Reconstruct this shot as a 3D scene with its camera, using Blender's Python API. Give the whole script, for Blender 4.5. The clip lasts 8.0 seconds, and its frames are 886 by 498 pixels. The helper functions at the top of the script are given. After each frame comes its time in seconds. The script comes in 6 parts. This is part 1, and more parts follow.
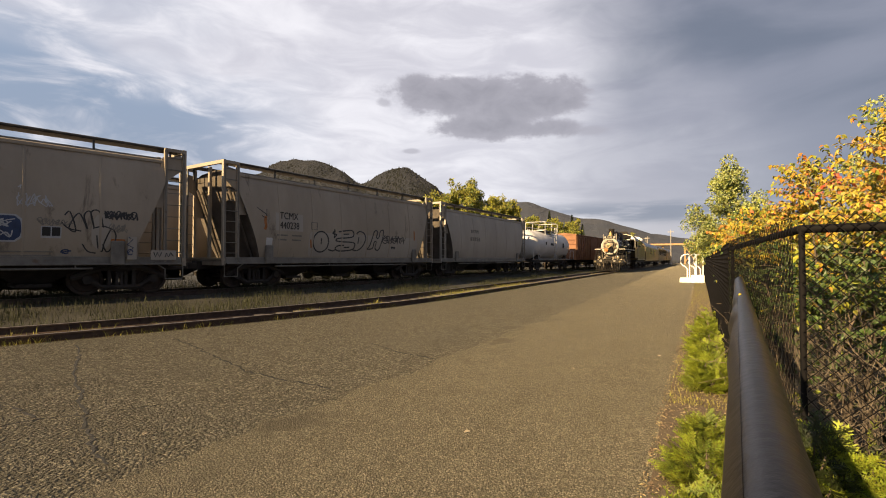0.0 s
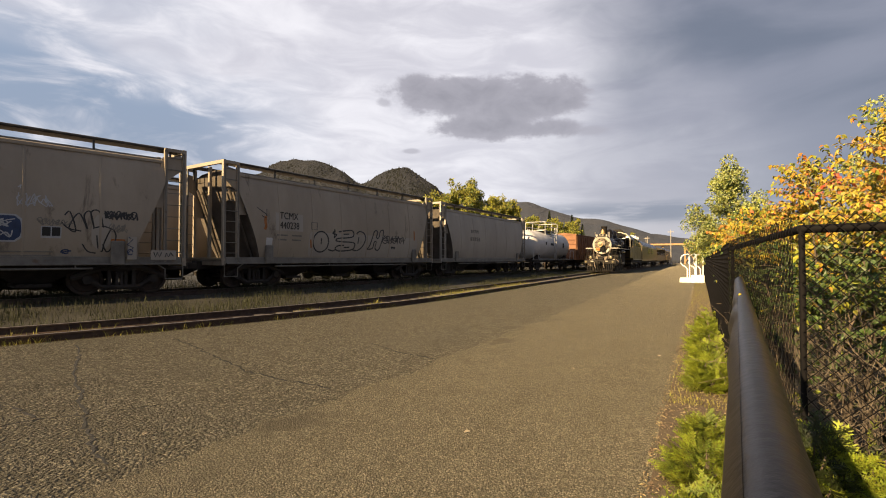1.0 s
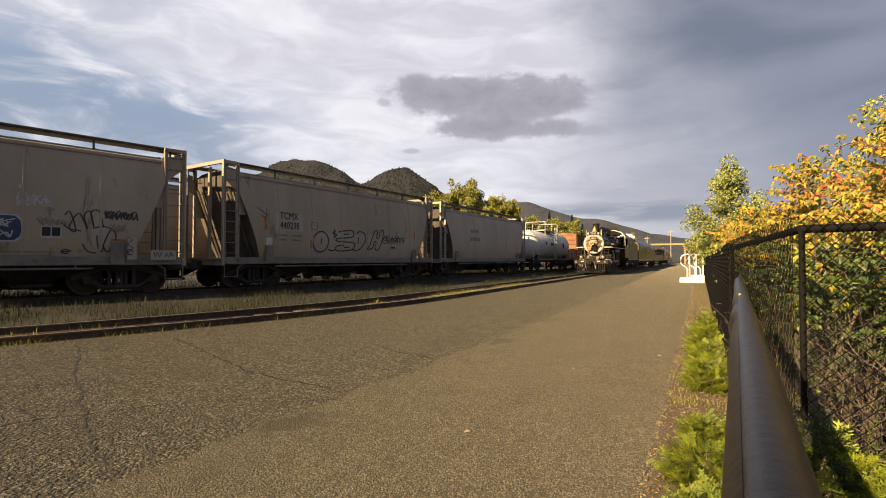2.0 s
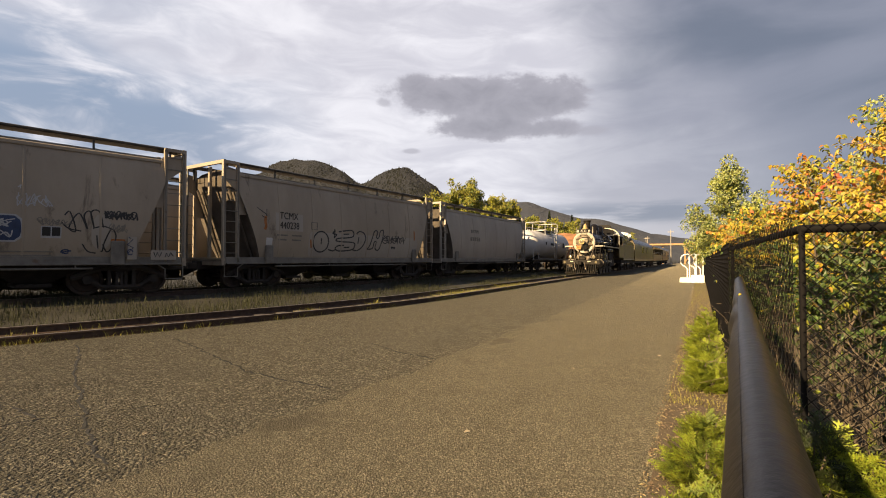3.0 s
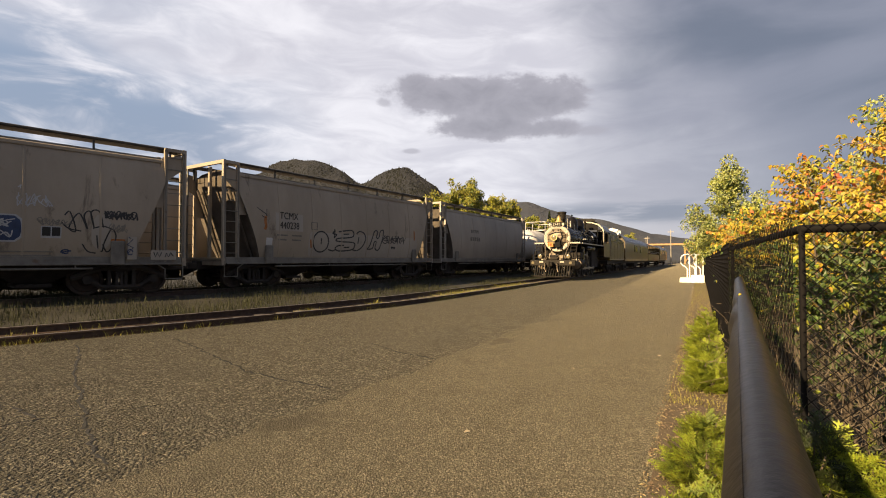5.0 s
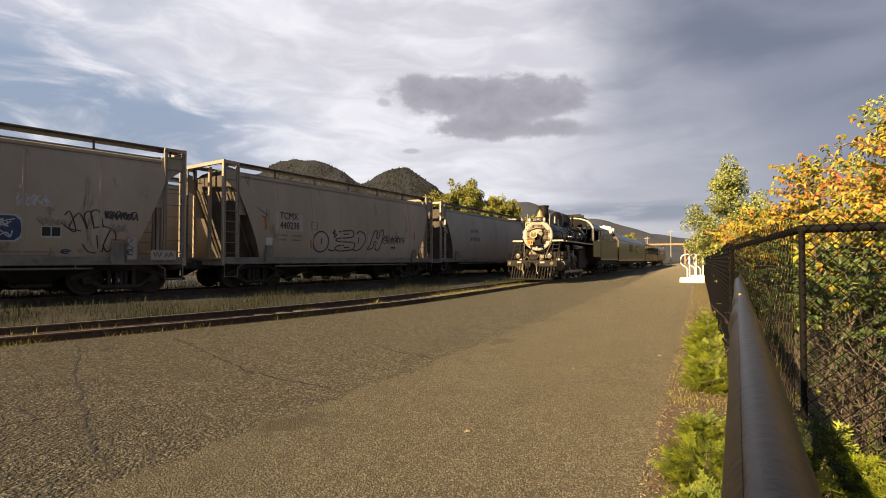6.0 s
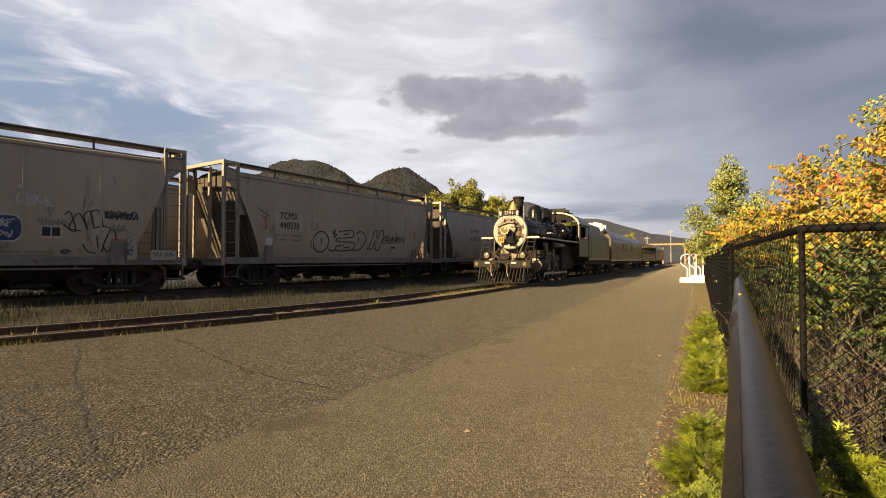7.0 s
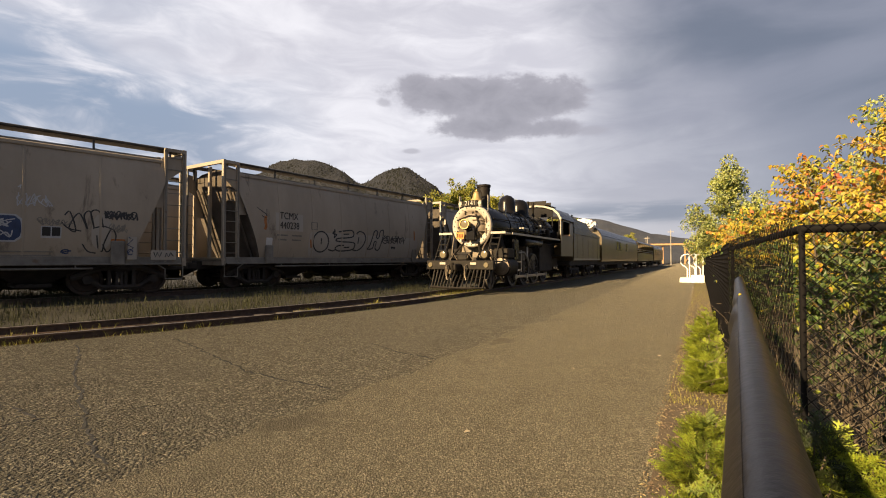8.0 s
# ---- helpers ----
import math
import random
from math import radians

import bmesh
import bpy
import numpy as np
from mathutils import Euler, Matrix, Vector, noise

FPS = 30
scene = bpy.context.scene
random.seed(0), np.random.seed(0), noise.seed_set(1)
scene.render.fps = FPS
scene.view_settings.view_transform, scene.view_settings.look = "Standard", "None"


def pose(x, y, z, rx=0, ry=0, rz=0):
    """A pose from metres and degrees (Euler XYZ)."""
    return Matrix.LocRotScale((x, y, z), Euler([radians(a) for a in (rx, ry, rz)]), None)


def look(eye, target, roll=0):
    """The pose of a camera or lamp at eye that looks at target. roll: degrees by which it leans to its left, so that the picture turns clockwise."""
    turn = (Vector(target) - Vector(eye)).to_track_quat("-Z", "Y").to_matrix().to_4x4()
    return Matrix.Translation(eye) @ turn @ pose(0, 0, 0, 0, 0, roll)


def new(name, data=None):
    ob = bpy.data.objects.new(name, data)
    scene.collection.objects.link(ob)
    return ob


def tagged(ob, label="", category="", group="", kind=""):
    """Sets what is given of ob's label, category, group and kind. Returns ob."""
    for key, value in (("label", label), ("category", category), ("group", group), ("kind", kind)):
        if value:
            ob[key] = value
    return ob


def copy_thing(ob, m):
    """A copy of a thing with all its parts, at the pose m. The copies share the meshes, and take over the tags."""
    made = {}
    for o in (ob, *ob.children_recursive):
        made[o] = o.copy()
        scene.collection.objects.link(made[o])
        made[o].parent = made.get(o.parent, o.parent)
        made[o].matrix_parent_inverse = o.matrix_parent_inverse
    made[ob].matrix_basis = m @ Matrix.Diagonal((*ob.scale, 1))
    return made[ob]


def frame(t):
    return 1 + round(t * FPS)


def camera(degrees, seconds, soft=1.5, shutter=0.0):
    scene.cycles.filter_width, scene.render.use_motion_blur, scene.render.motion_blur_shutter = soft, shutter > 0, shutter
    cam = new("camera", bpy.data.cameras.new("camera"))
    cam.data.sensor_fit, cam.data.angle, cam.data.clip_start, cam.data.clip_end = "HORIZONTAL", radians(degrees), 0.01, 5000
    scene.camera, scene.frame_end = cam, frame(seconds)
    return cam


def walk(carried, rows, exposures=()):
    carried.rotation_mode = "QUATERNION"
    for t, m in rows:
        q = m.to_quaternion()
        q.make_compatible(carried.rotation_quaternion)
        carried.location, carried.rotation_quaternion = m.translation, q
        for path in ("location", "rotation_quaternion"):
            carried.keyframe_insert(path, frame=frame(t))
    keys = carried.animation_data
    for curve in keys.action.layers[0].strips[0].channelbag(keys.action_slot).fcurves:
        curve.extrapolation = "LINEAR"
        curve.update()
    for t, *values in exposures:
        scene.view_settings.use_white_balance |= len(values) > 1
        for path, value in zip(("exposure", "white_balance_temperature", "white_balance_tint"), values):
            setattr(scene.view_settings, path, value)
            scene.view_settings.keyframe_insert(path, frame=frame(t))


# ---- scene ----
cam = camera(85.38, 8.0, 1.0)
EYE = (0.0, 0.0, 1.36)
STAND = pose(*EYE, 91.247, 0, 28.21)
walk(cam, [(0.0, STAND), (8.0, STAND)], [(0.0, 1.5), (8.0, 1.5)])

# ---------------------------------------------------------------- light
SUN_FROM = Vector((-0.262, -0.875, 0.407)).normalized()
sun_data = bpy.data.lights.new("sun", "SUN")
sun_data.energy, sun_data.angle, sun_data.color = 4.5, radians(0.6), (1.0, 0.72, 0.39)
sun = new("sun", sun_data)
sun.matrix_world = look(SUN_FROM * 50, (0, 0, 0))


class Nodes:
    """Short hand for building a node tree."""

    def __init__(self, tree):
        self.tree = tree
        tree.nodes.clear()

    def add(self, kind, inputs=None):
        node = self.tree.nodes.new(kind)
        return self.fill(node, inputs)

    def fill(self, node, inputs):
        for key, value in (inputs or {}).items():
            if isinstance(value, bpy.types.NodeSocket):
                self.tree.links.new(value, node.inputs[key])
            else:
                node.inputs[key].default_value = value
        return node

    def math(self, op, a, b=0.0, c=0.0, clamp=False):
        node = self.add("ShaderNodeMath", {0: a, 1: b, 2: c})
        node.operation, node.use_clamp = op, clamp
        return node.outputs[0]

    def mix(self, fac, a, b, blend="MIX"):
        node = self.tree.nodes.new("ShaderNodeMix")
        node.data_type, node.blend_type = "RGBA", blend
        return self.fill(node, {0: fac, 6: a, 7: b}).outputs[2]

    def noise(self, vec, scale, detail=4.0, rough=0.55, distort=0.0):
        return self.add("ShaderNodeTexNoise", {"Vector": vec, "Scale": scale, "Detail": detail, "Roughness": rough, "Distortion": distort}).outputs[0]

    def smooth(self, x, lo, hi, a=0.0, b=1.0):
        node = self.tree.nodes.new("ShaderNodeMapRange")
        node.interpolation_type = "SMOOTHSTEP"
        return self.fill(node, {0: x, 1: lo, 2: hi, 3: a, 4: b}).outputs[0]

    def xyz(self, x, y, z):
        return self.add("ShaderNodeCombineXYZ", {0: x, 1: y, 2: z}).outputs[0]


def make_world():
    """Evening sky: broken high cloud, a slate-grey rain bank to the east and one low dark cloud."""
    world = bpy.data.worlds.new("sky")
    world.use_nodes = True
    scene.world = world
    n = Nodes(world.node_tree)
    co = n.add("ShaderNodeTexCoord").outputs["Generated"]
    sep = n.add("ShaderNodeSeparateXYZ", {0: co}).outputs
    az = n.math("ARCTAN2", sep[0], sep[1])
    el = n.math("ARCSINE", sep[2])
    ang = n.xyz(az, n.math("MULTIPLY", el, 1.6), 1.3)
    flat = n.xyz(az, n.math("MULTIPLY", el, 3.2), 5.1)
    broad = n.noise(flat, 1.9, 4.0, 0.5, 0.5)
    fine = n.noise(flat, 5.5, 7.0, 0.56, 0.6)
    # soft white overcast with a lilac cast, thinning to blue in the west
    white = n.mix(n.smooth(n.math("ADD", n.math("MULTIPLY", fine, 0.7), n.math("MULTIPLY", broad, 0.4)), 0.40, 0.72), (0.71, 0.695, 0.765, 1), (0.99, 0.97, 1.02, 1))
    west = n.math("MULTIPLY", n.smooth(az, -0.66, -1.02), n.smooth(n.math("ADD", el, n.math("MULTIPLY", n.math("SUBTRACT", broad, 0.5), 0.35)), 0.40, 0.24))
    high = n.math("MULTIPLY", n.smooth(az, -0.80, -1.15), n.smooth(el, 0.30, 0.44))
    thin = n.math("ADD", n.math("MULTIPLY", west, 0.95), n.math("MULTIPLY", high, 0.35), clamp=True)
    gaps = n.math("MULTIPLY", thin, n.smooth(fine, 0.74, 0.44), clamp=True)
    blue = n.mix(n.smooth(el, 0.08, 0.40), (0.31, 0.37, 0.49, 1), (0.31, 0.40, 0.55, 1))
    sky = n.mix(gaps, white, blue)
    pale = n.mix(n.smooth(fine, 0.35, 0.65), (0.47, 0.465, 0.535, 1), (0.56, 0.555, 0.62, 1))
    sky = n.mix(n.smooth(n.math("ADD", az, n.math("MULTIPLY", n.math("SUBTRACT", broad, 0.5), 0.5)), -0.42, -0.05), sky, pale)
    # grey underside of the rain bank, reaching further west overhead
    bank_edge = n.math("ADD", az, n.math("MULTIPLY", n.math("SUBTRACT", n.noise(ang, 2.6, 5.0, 0.5, 0.4), 0.5), 0.42))
    bank_edge = n.math("ADD", bank_edge, n.math("MULTIPLY", n.math("SUBTRACT", el, 0.30), 0.85))
    bank = n.smooth(bank_edge, -0.20, 0.14)
    slate = n.mix(n.smooth(n.noise(flat, 3.0, 5.0, 0.5, 0.5), 0.3, 0.7), (0.175, 0.20, 0.265, 1), (0.285, 0.30, 0.375, 1))
    sky = n.mix(n.math("MULTIPLY", bank, 0.95), sky, slate)
    # pale strip and flat dark streaks low over the hills
    low = n.math("MULTIPLY", n.smooth(el, 0.085, 0.05), n.smooth(n.noise(n.xyz(az, n.math("MULTIPLY", el, 9.0), 0.4), 3.0, 5.0), 0.36, 0.60))
    sky = n.mix(n.math("MULTIPLY", low, 0.75), sky, (0.60, 0.585, 0.645, 1))
    dark = n.math("MULTIPLY", n.math("MULTIPLY", n.smooth(el, 0.125, 0.095), n.smooth(el, 0.062, 0.082)),
                  n.smooth(n.noise(n.xyz(az, n.math("MULTIPLY", el, 7.0), 7.4), 4.0, 6.0), 0.42, 0.58))
    dark = n.math("MULTIPLY", dark, n.smooth(az, -0.42, -0.28))
    sky = n.mix(n.math("MULTIPLY", dark, 0.8), sky, (0.25, 0.275, 0.36, 1))
    # the low dark cloud: overlapping banks with a ragged edge
    ragged = n.math("ADD", n.math("MULTIPLY", n.math("SUBTRACT", n.noise(ang, 9.0, 7.0, 0.6, 0.3), 0.5), 1.7), n.math("MULTIPLY", n.math("SUBTRACT", n.noise(ang, 30.0, 4.0, 0.6), 0.5), 0.5))
    near = None
    for ca, ce, ra, re in ((-0.465, 0.330, 0.155, 0.040), (-0.290, 0.318, 0.085, 0.044), (-0.385, 0.272, 0.125, 0.027), (-0.275, 0.262, 0.070, 0.023), (-0.545, 0.346, 0.050, 0.026), (-0.355, 0.305, 0.120, 0.040)):
        dx = n.math("DIVIDE", n.math("SUBTRACT", az, ca), ra)
        dy = n.math("DIVIDE", n.math("SUBTRACT", el, ce), re)
        dist = n.math("SQRT", n.math("ADD", n.math("MULTIPLY", dx, dx), n.math("MULTIPLY", dy, dy)))
        near = dist if near is None else n.math("SMOOTH_MIN", near, dist, 0.25)
    blob = n.smooth(n.math("ADD", near, ragged), 1.16, 0.74)
    depth = n.smooth(n.math("ADD", near, n.math("MULTIPLY", ragged, 0.9)), 1.05, 0.2)
    billow = n.smooth(n.noise(ang, 15.0, 6.0, 0.58, 0.4), 0.30, 0.70)
    body = n.mix(billow, (0.215, 0.205, 0.24, 1), (0.37, 0.355, 0.40, 1))
    body = n.mix(n.math("MULTIPLY", depth, 0.55), (0.46, 0.44, 0.49, 1), body)
    sky = n.mix(n.math("MULTIPLY", blob, 0.95), sky, body)
    for ca, ce, ra, re in ((-0.19, 0.252, 0.036, 0.011), (-0.56, 0.222, 0.022, 0.006), (-0.615, 0.315, 0.020, 0.010)):
        wx = n.math("DIVIDE", n.math("SUBTRACT", az, ca), ra)
        wy = n.math("DIVIDE", n.math("SUBTRACT", el, ce), re)
        wisp = n.math("SQRT", n.math("ADD", n.math("MULTIPLY", wx, wx), n.math("MULTIPLY", wy, wy)))
        sky = n.mix(n.math("MULTIPLY", n.smooth(n.math("ADD", wisp, ragged), 1.2, 0.5), 0.6), sky, body)
    clear = n.add("ShaderNodeTexSky")
    clear.sky_type, clear.sun_disc = "NISHITA", False
    clear.sun_elevation, clear.sun_rotation = radians(24.0), radians(196.7)
    one = n.add("ShaderNodeBackground", {0: clear.outputs[0], 1: 0.05}).outputs[0]
    two = n.add("ShaderNodeBackground", {0: sky, 1: 0.345}).outputs[0]
    both = n.add("ShaderNodeMixShader", {0: 0.94, 1: one, 2: two}).outputs[0]
    n.add("ShaderNodeOutputWorld", {0: both})


make_world()


# ---------------------------------------------------------------- materials
def surface(name, dark, light, rough=0.7, metal=0.0, scale=6.0, fine=60.0, bump=0.2, grain=0.25, stain=None, stain_at=0.6,
            streak=0.0, piece=0.0, island=0.0, through_light=0.0, coat=0.0, spec=0.5, rough_var=0.1, dist=0.01):
    """A painted, rusty, stony or leafy surface with variation at two scales."""
    m = bpy.data.materials.new(name)
    m.use_nodes = True
    n = Nodes(m.node_tree)
    co = n.add("ShaderNodeTexCoord").outputs["Object"]
    if streak:
        co = n.add("ShaderNodeMapping", {0: co, 3: (1, 1, streak)}).outputs[0]
    big = n.noise(co, scale, 6.0, 0.6)
    small = n.noise(co, fine, 4.0, 0.6)
    fac = n.math("ADD", n.math("MULTIPLY", n.smooth(big, 0.3, 0.7), 1.0 - grain), n.math("MULTIPLY", small, grain), clamp=True)
    col = n.mix(fac, (*dark, 1), (*light, 1))
    if stain:
        spot = n.smooth(n.noise(co, scale * 1.7, 8.0, 0.7, 0.4), stain_at, stain_at + 0.12)
        col = n.mix(n.math("MULTIPLY", spot, 0.85), col, (*stain, 1))
    if piece or island:
        rnd = n.add("ShaderNodeObjectInfo").outputs["Random"] if piece else n.add("ShaderNodeNewGeometry").outputs["Random Per Island"]
        amount = piece or island
        col = n.add("ShaderNodeHueSaturation", {"Hue": n.math("MULTIPLY_ADD", rnd, 0.05 * amount, 0.5 - 0.025 * amount),
                                                "Value": n.math("MULTIPLY_ADD", rnd, amount, 1.0 - amount / 2), "Color": col}).outputs[0]
    height = n.math("ADD", n.math("MULTIPLY", big, 0.5), small)
    nor = n.add("ShaderNodeBump", {"Strength": bump, "Distance": dist, "Height": height}).outputs[0]
    r = n.math("MULTIPLY_ADD", small, rough_var, rough - rough_var / 2, clamp=True)
    bsdf = n.add("ShaderNodeBsdfPrincipled", {"Base Color": col, "Roughness": r, "Metallic": metal, "Normal": nor, "Coat Weight": coat, "Specular IOR Level": spec})
    out = bsdf.outputs[0]
    if through_light:
        tr = n.add("ShaderNodeBsdfTranslucent", {0: col}).outputs[0]
        out = n.add("ShaderNodeMixShader", {0: through_light, 1: out, 2: tr}).outputs[0]
    n.add("ShaderNodeOutputMaterial", {0: out})
    return m


def plain(name, col, rough=0.5, metal=0.0, glow=0.0):
    m = bpy.data.materials.new(name)
    m.use_nodes = True
    b = m.node_tree.nodes["Principled BSDF"]
    b.inputs["Base Color"].default_value = (*col, 1)
    b.inputs["Roughness"].default_value = rough
    b.inputs["Metallic"].default_value = metal
    if glow:
        b.inputs["Emission Color"].default_value = (*col, 1)
        b.inputs["Emission Strength"].default_value = glow
    return m


def asphalt(name, dark, light, stone, size, bump, patch, deep):
    """Worn asphalt: stone chips in binder, broad uneven patches, oily smears along the join of the two pavings."""
    m = bpy.data.materials.new(name)
    m.use_nodes = True
    n = Nodes(m.node_tree)
    co = n.add("ShaderNodeTexCoord").outputs["Object"]
    chips = n.add("ShaderNodeTexVoronoi", {"Vector": co, "Scale": size, "Randomness": 1.0})
    grains = n.add("ShaderNodeTexVoronoi", {"Vector": co, "Scale": size * 2.3, "Randomness": 1.0})
    soft = n.noise(co, 0.45, 6.0, 0.62, 0.8)
    mid = n.noise(co, 3.0, 6.0, 0.65)
    grit = n.noise(co, size * 1.3, 3.0, 0.6)
    tone = n.mix(n.smooth(n.math("ADD", n.math("MULTIPLY", mid, 0.5), n.math("MULTIPLY", soft, 0.5)), 0.34, 0.66), (*dark, 1), (*light, 1))
    rnd = n.add("ShaderNodeSeparateColor", {0: chips.outputs["Color"]}).outputs[0]
    tone = n.mix(n.math("MULTIPLY", n.smooth(rnd, 0.5, 0.95), 0.65), tone, (*stone, 1))
    pit = (dark[0] * 0.3, dark[1] * 0.3, dark[2] * 0.3, 1)
    tone = n.mix(n.math("MULTIPLY", n.smooth(chips.outputs["Distance"], 0.32, 0.70), 0.72), tone, pit)
    tone = n.mix(n.math("MULTIPLY", n.smooth(grains.outputs["Distance"], 0.45, 0.8), 0.25), tone, pit)
    tone = n.mix(n.math("MULTIPLY", n.smooth(soft, 0.50, 0.70), patch), tone, (dark[0] * 0.6, dark[1] * 0.62, dark[2] * 0.62, 1))
    sep = n.add("ShaderNodeSeparateXYZ", {0: co}).outputs
    seam = n.smooth(n.math("ABSOLUTE", n.math("ADD", sep[0], 3.05)), 0.62, 0.1)
    smear = n.smooth(n.noise(n.add("ShaderNodeMapping", {0: co, 3: (1.0, 0.75, 1)}).outputs[0], 1.5, 4.0, 0.55, 0.3), 0.58, 0.66)
    tone = n.mix(n.math("MULTIPLY", n.math("MULTIPLY", seam, smear), 0.6), tone, (dark[0] * 0.4, dark[1] * 0.4, dark[2] * 0.42, 1))
    h = n.math("ADD", n.math("MULTIPLY", chips.outputs["Distance"], -1.0), n.math("MULTIPLY", grit, 0.35))
    h = n.math("ADD", h, n.math("MULTIPLY", grains.outputs["Distance"], -0.4))
    nor = n.add("ShaderNodeBump", {"Strength": bump, "Distance": deep, "Height": h}).outputs[0]
    b = n.add("ShaderNodeBsdfPrincipled", {"Base Color": tone, "Roughness": 0.9, "Diffuse Roughness": 1.0, "Sheen Weight": 0.07, "Sheen Roughness": 0.3, "Sheen Tint": (1.0, 0.88, 0.66, 1), "Normal": nor, "Specular IOR Level": 0.2})
    n.add("ShaderNodeOutputMaterial", {0: b.outputs[0]})
    return m


M = {
    "coarse": asphalt("coarse_asphalt", (0.066, 0.062, 0.045), (0.122, 0.113, 0.083), (0.34, 0.31, 0.23), 40.0, 1.0, 0.4, 0.040),
    "smooth": asphalt("smooth_asphalt", (0.112, 0.101, 0.069), (0.164, 0.148, 0.102), (0.35, 0.31, 0.22), 76.0, 1.0, 0.35, 0.020),
    # near-black earth: the shade around the freight cars is put into its colour
    "earth": surface("shaded_dry_earth", (0.011, 0.0105, 0.007), (0.025, 0.023, 0.015), 0.95, scale=0.35, fine=25, bump=0.6, grain=0.4),
    "litter": surface("bark_and_soil", (0.050, 0.036, 0.022), (0.15, 0.11, 0.062), 0.95, scale=9, fine=90, bump=0.9, grain=0.6),
    "rust": surface("rusty_rail", (0.028, 0.0152, 0.013), (0.075, 0.048, 0.032), 0.8, scale=8, fine=90, bump=0.3),
    "rail_top": surface("worn_rail_head", (0.16, 0.13, 0.11), (0.26, 0.22, 0.19), 0.42, 0.7, scale=5, fine=60, bump=0.05),
    "tie": surface("weathered_tie", (0.035, 0.028, 0.022), (0.11, 0.092, 0.072), 0.95, scale=5, fine=40, bump=0.7, piece=0.5),
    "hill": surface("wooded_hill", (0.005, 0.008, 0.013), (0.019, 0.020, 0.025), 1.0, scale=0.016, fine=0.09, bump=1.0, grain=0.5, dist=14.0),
    # paler and bluer than the near hill: distance haze is painted into the colour
    "hill_far": surface("haze_tinted_hill", (0.028, 0.036, 0.053), (0.050, 0.053, 0.064), 1.0, scale=0.012, fine=0.07, bump=1.0, grain=0.35, dist=9.0),
}


# ---------------------------------------------------------------- mesh helpers
def part(name, bm, material, parent=None, label="", smooth=False, kind=""):
    """Links a bmesh as one mesh object."""
    me = bpy.data.meshes.new(name)
    bm.normal_update()
    bm.to_mesh(me)
    bm.free()
    for m in material if isinstance(material, (list, tuple)) else (material,):
        me.materials.append(m)
    if smooth:
        for p in me.polygons:
            p.use_smooth = True
        me.set_sharp_from_angle(angle=radians(38))
    ob = new(name, me)
    ob.parent = parent
    if label or kind:
        tagged(ob, label, kind=kind)
    return ob


def thing(name, label, category, group="", kind="", at=None):
    """An Empty at the base of a thing in parts."""
    ob = tagged(new(name), label, category, group, kind)
    ob.empty_display_size = 0.2
    if at is not None:
        ob.matrix_basis = at
    return ob


def box(bm, c, s, bevel=0.0, m=None, mat=0):
    made = bmesh.ops.create_cube(bm, size=1.0, matrix=(m or Matrix()) @ Matrix.Translation(c) @ Matrix.Diagonal((*s, 1)))
    faces = list({f for v in made["verts"] for f in v.link_faces})
    for f in faces:
        f.material_index = mat
    if bevel:
        edges = list({e for v in made["verts"] for e in v.link_edges})
        bmesh.ops.bevel(bm, geom=edges, offset=bevel, segments=1, affect="EDGES")
    return bm


def rod(bm, a, b, r, seg=8, r2=None, mat=0, caps=True):
    a, b = Vector(a), Vector(b)
    d = b - a
    q = d.to_track_quat("Z", "Y").to_matrix().to_4x4()
    made = bmesh.ops.create_cone(bm, cap_ends=caps, segments=seg, radius1=r, radius2=r if r2 is None else r2, depth=d.length,
                                 matrix=Matrix.Translation((a + b) / 2) @ q)
    if mat:
        for f in {f for v in made["verts"] for f in v.link_faces}:
            f.material_index = mat
    return bm


def tube(bm, pts, r, seg=8):
    """A round bar along points; r may be a list."""
    pts = [Vector(p) for p in pts]
    rings = []
    up = Vector((0.02, 0.03, 1))
    for i, p in enumerate(pts):
        d = (pts[min(i + 1, len(pts) - 1)] - pts[max(i - 1, 0)]).normalized()
        side = d.cross(up)
        if side.length < 0.05:
            side = d.cross(Vector((1, 0.1, 0)))
        side.normalize()
        top = side.cross(d)
        rr = r[i] if isinstance(r, (list, tuple)) else r
        rings.append([bm.verts.new(p + (side * math.cos(a) + top * math.sin(a)) * rr) for a in (2 * math.pi * k / seg for k in range(seg))])
    for a, b in zip(rings, rings[1:]):
        for k in range(seg):
            bm.faces.new((a[k], a[(k + 1) % seg], b[(k + 1) % seg], b[k]))
    bm.faces.new(rings[0][::-1])
    bm.faces.new(rings[-1])
    return bm


def loft(bm, rings, closed=True, caps=True, mat=0):
    """Skins rings of points with equal counts."""
    vs = [[bm.verts.new(p) for p in ring] for ring in rings]
    k = len(vs[0])
    for a, b in zip(vs, vs[1:]):
        for i in range(k if closed else k - 1):
            bm.faces.new((a[i], a[(i + 1) % k], b[(i + 1) % k], b[i])).material_index = mat
    if caps and closed:
        bm.faces.new(vs[0][::-1]).material_index = mat
        bm.faces.new(vs[-1]).material_index = mat
    return bm


def turned(bm, c, axis, prof, seg=24, mat=0):
    """A body of revolution round an axis ('x', 'y' or 'z') through c: prof is rows of (along, radius)."""
    rings = []
    for h, r in prof:
        ring = []
        for k in range(seg):
            u, v = r * math.cos(2 * math.pi * k / seg), r * math.sin(2 * math.pi * k / seg)
            ring.append(Vector(c) + Vector({"x": (h, u, v), "y": (v, h, u), "z": (u, v, h)}[axis]))
        rings.append(ring)
    return loft(bm, rings, True, True, mat)


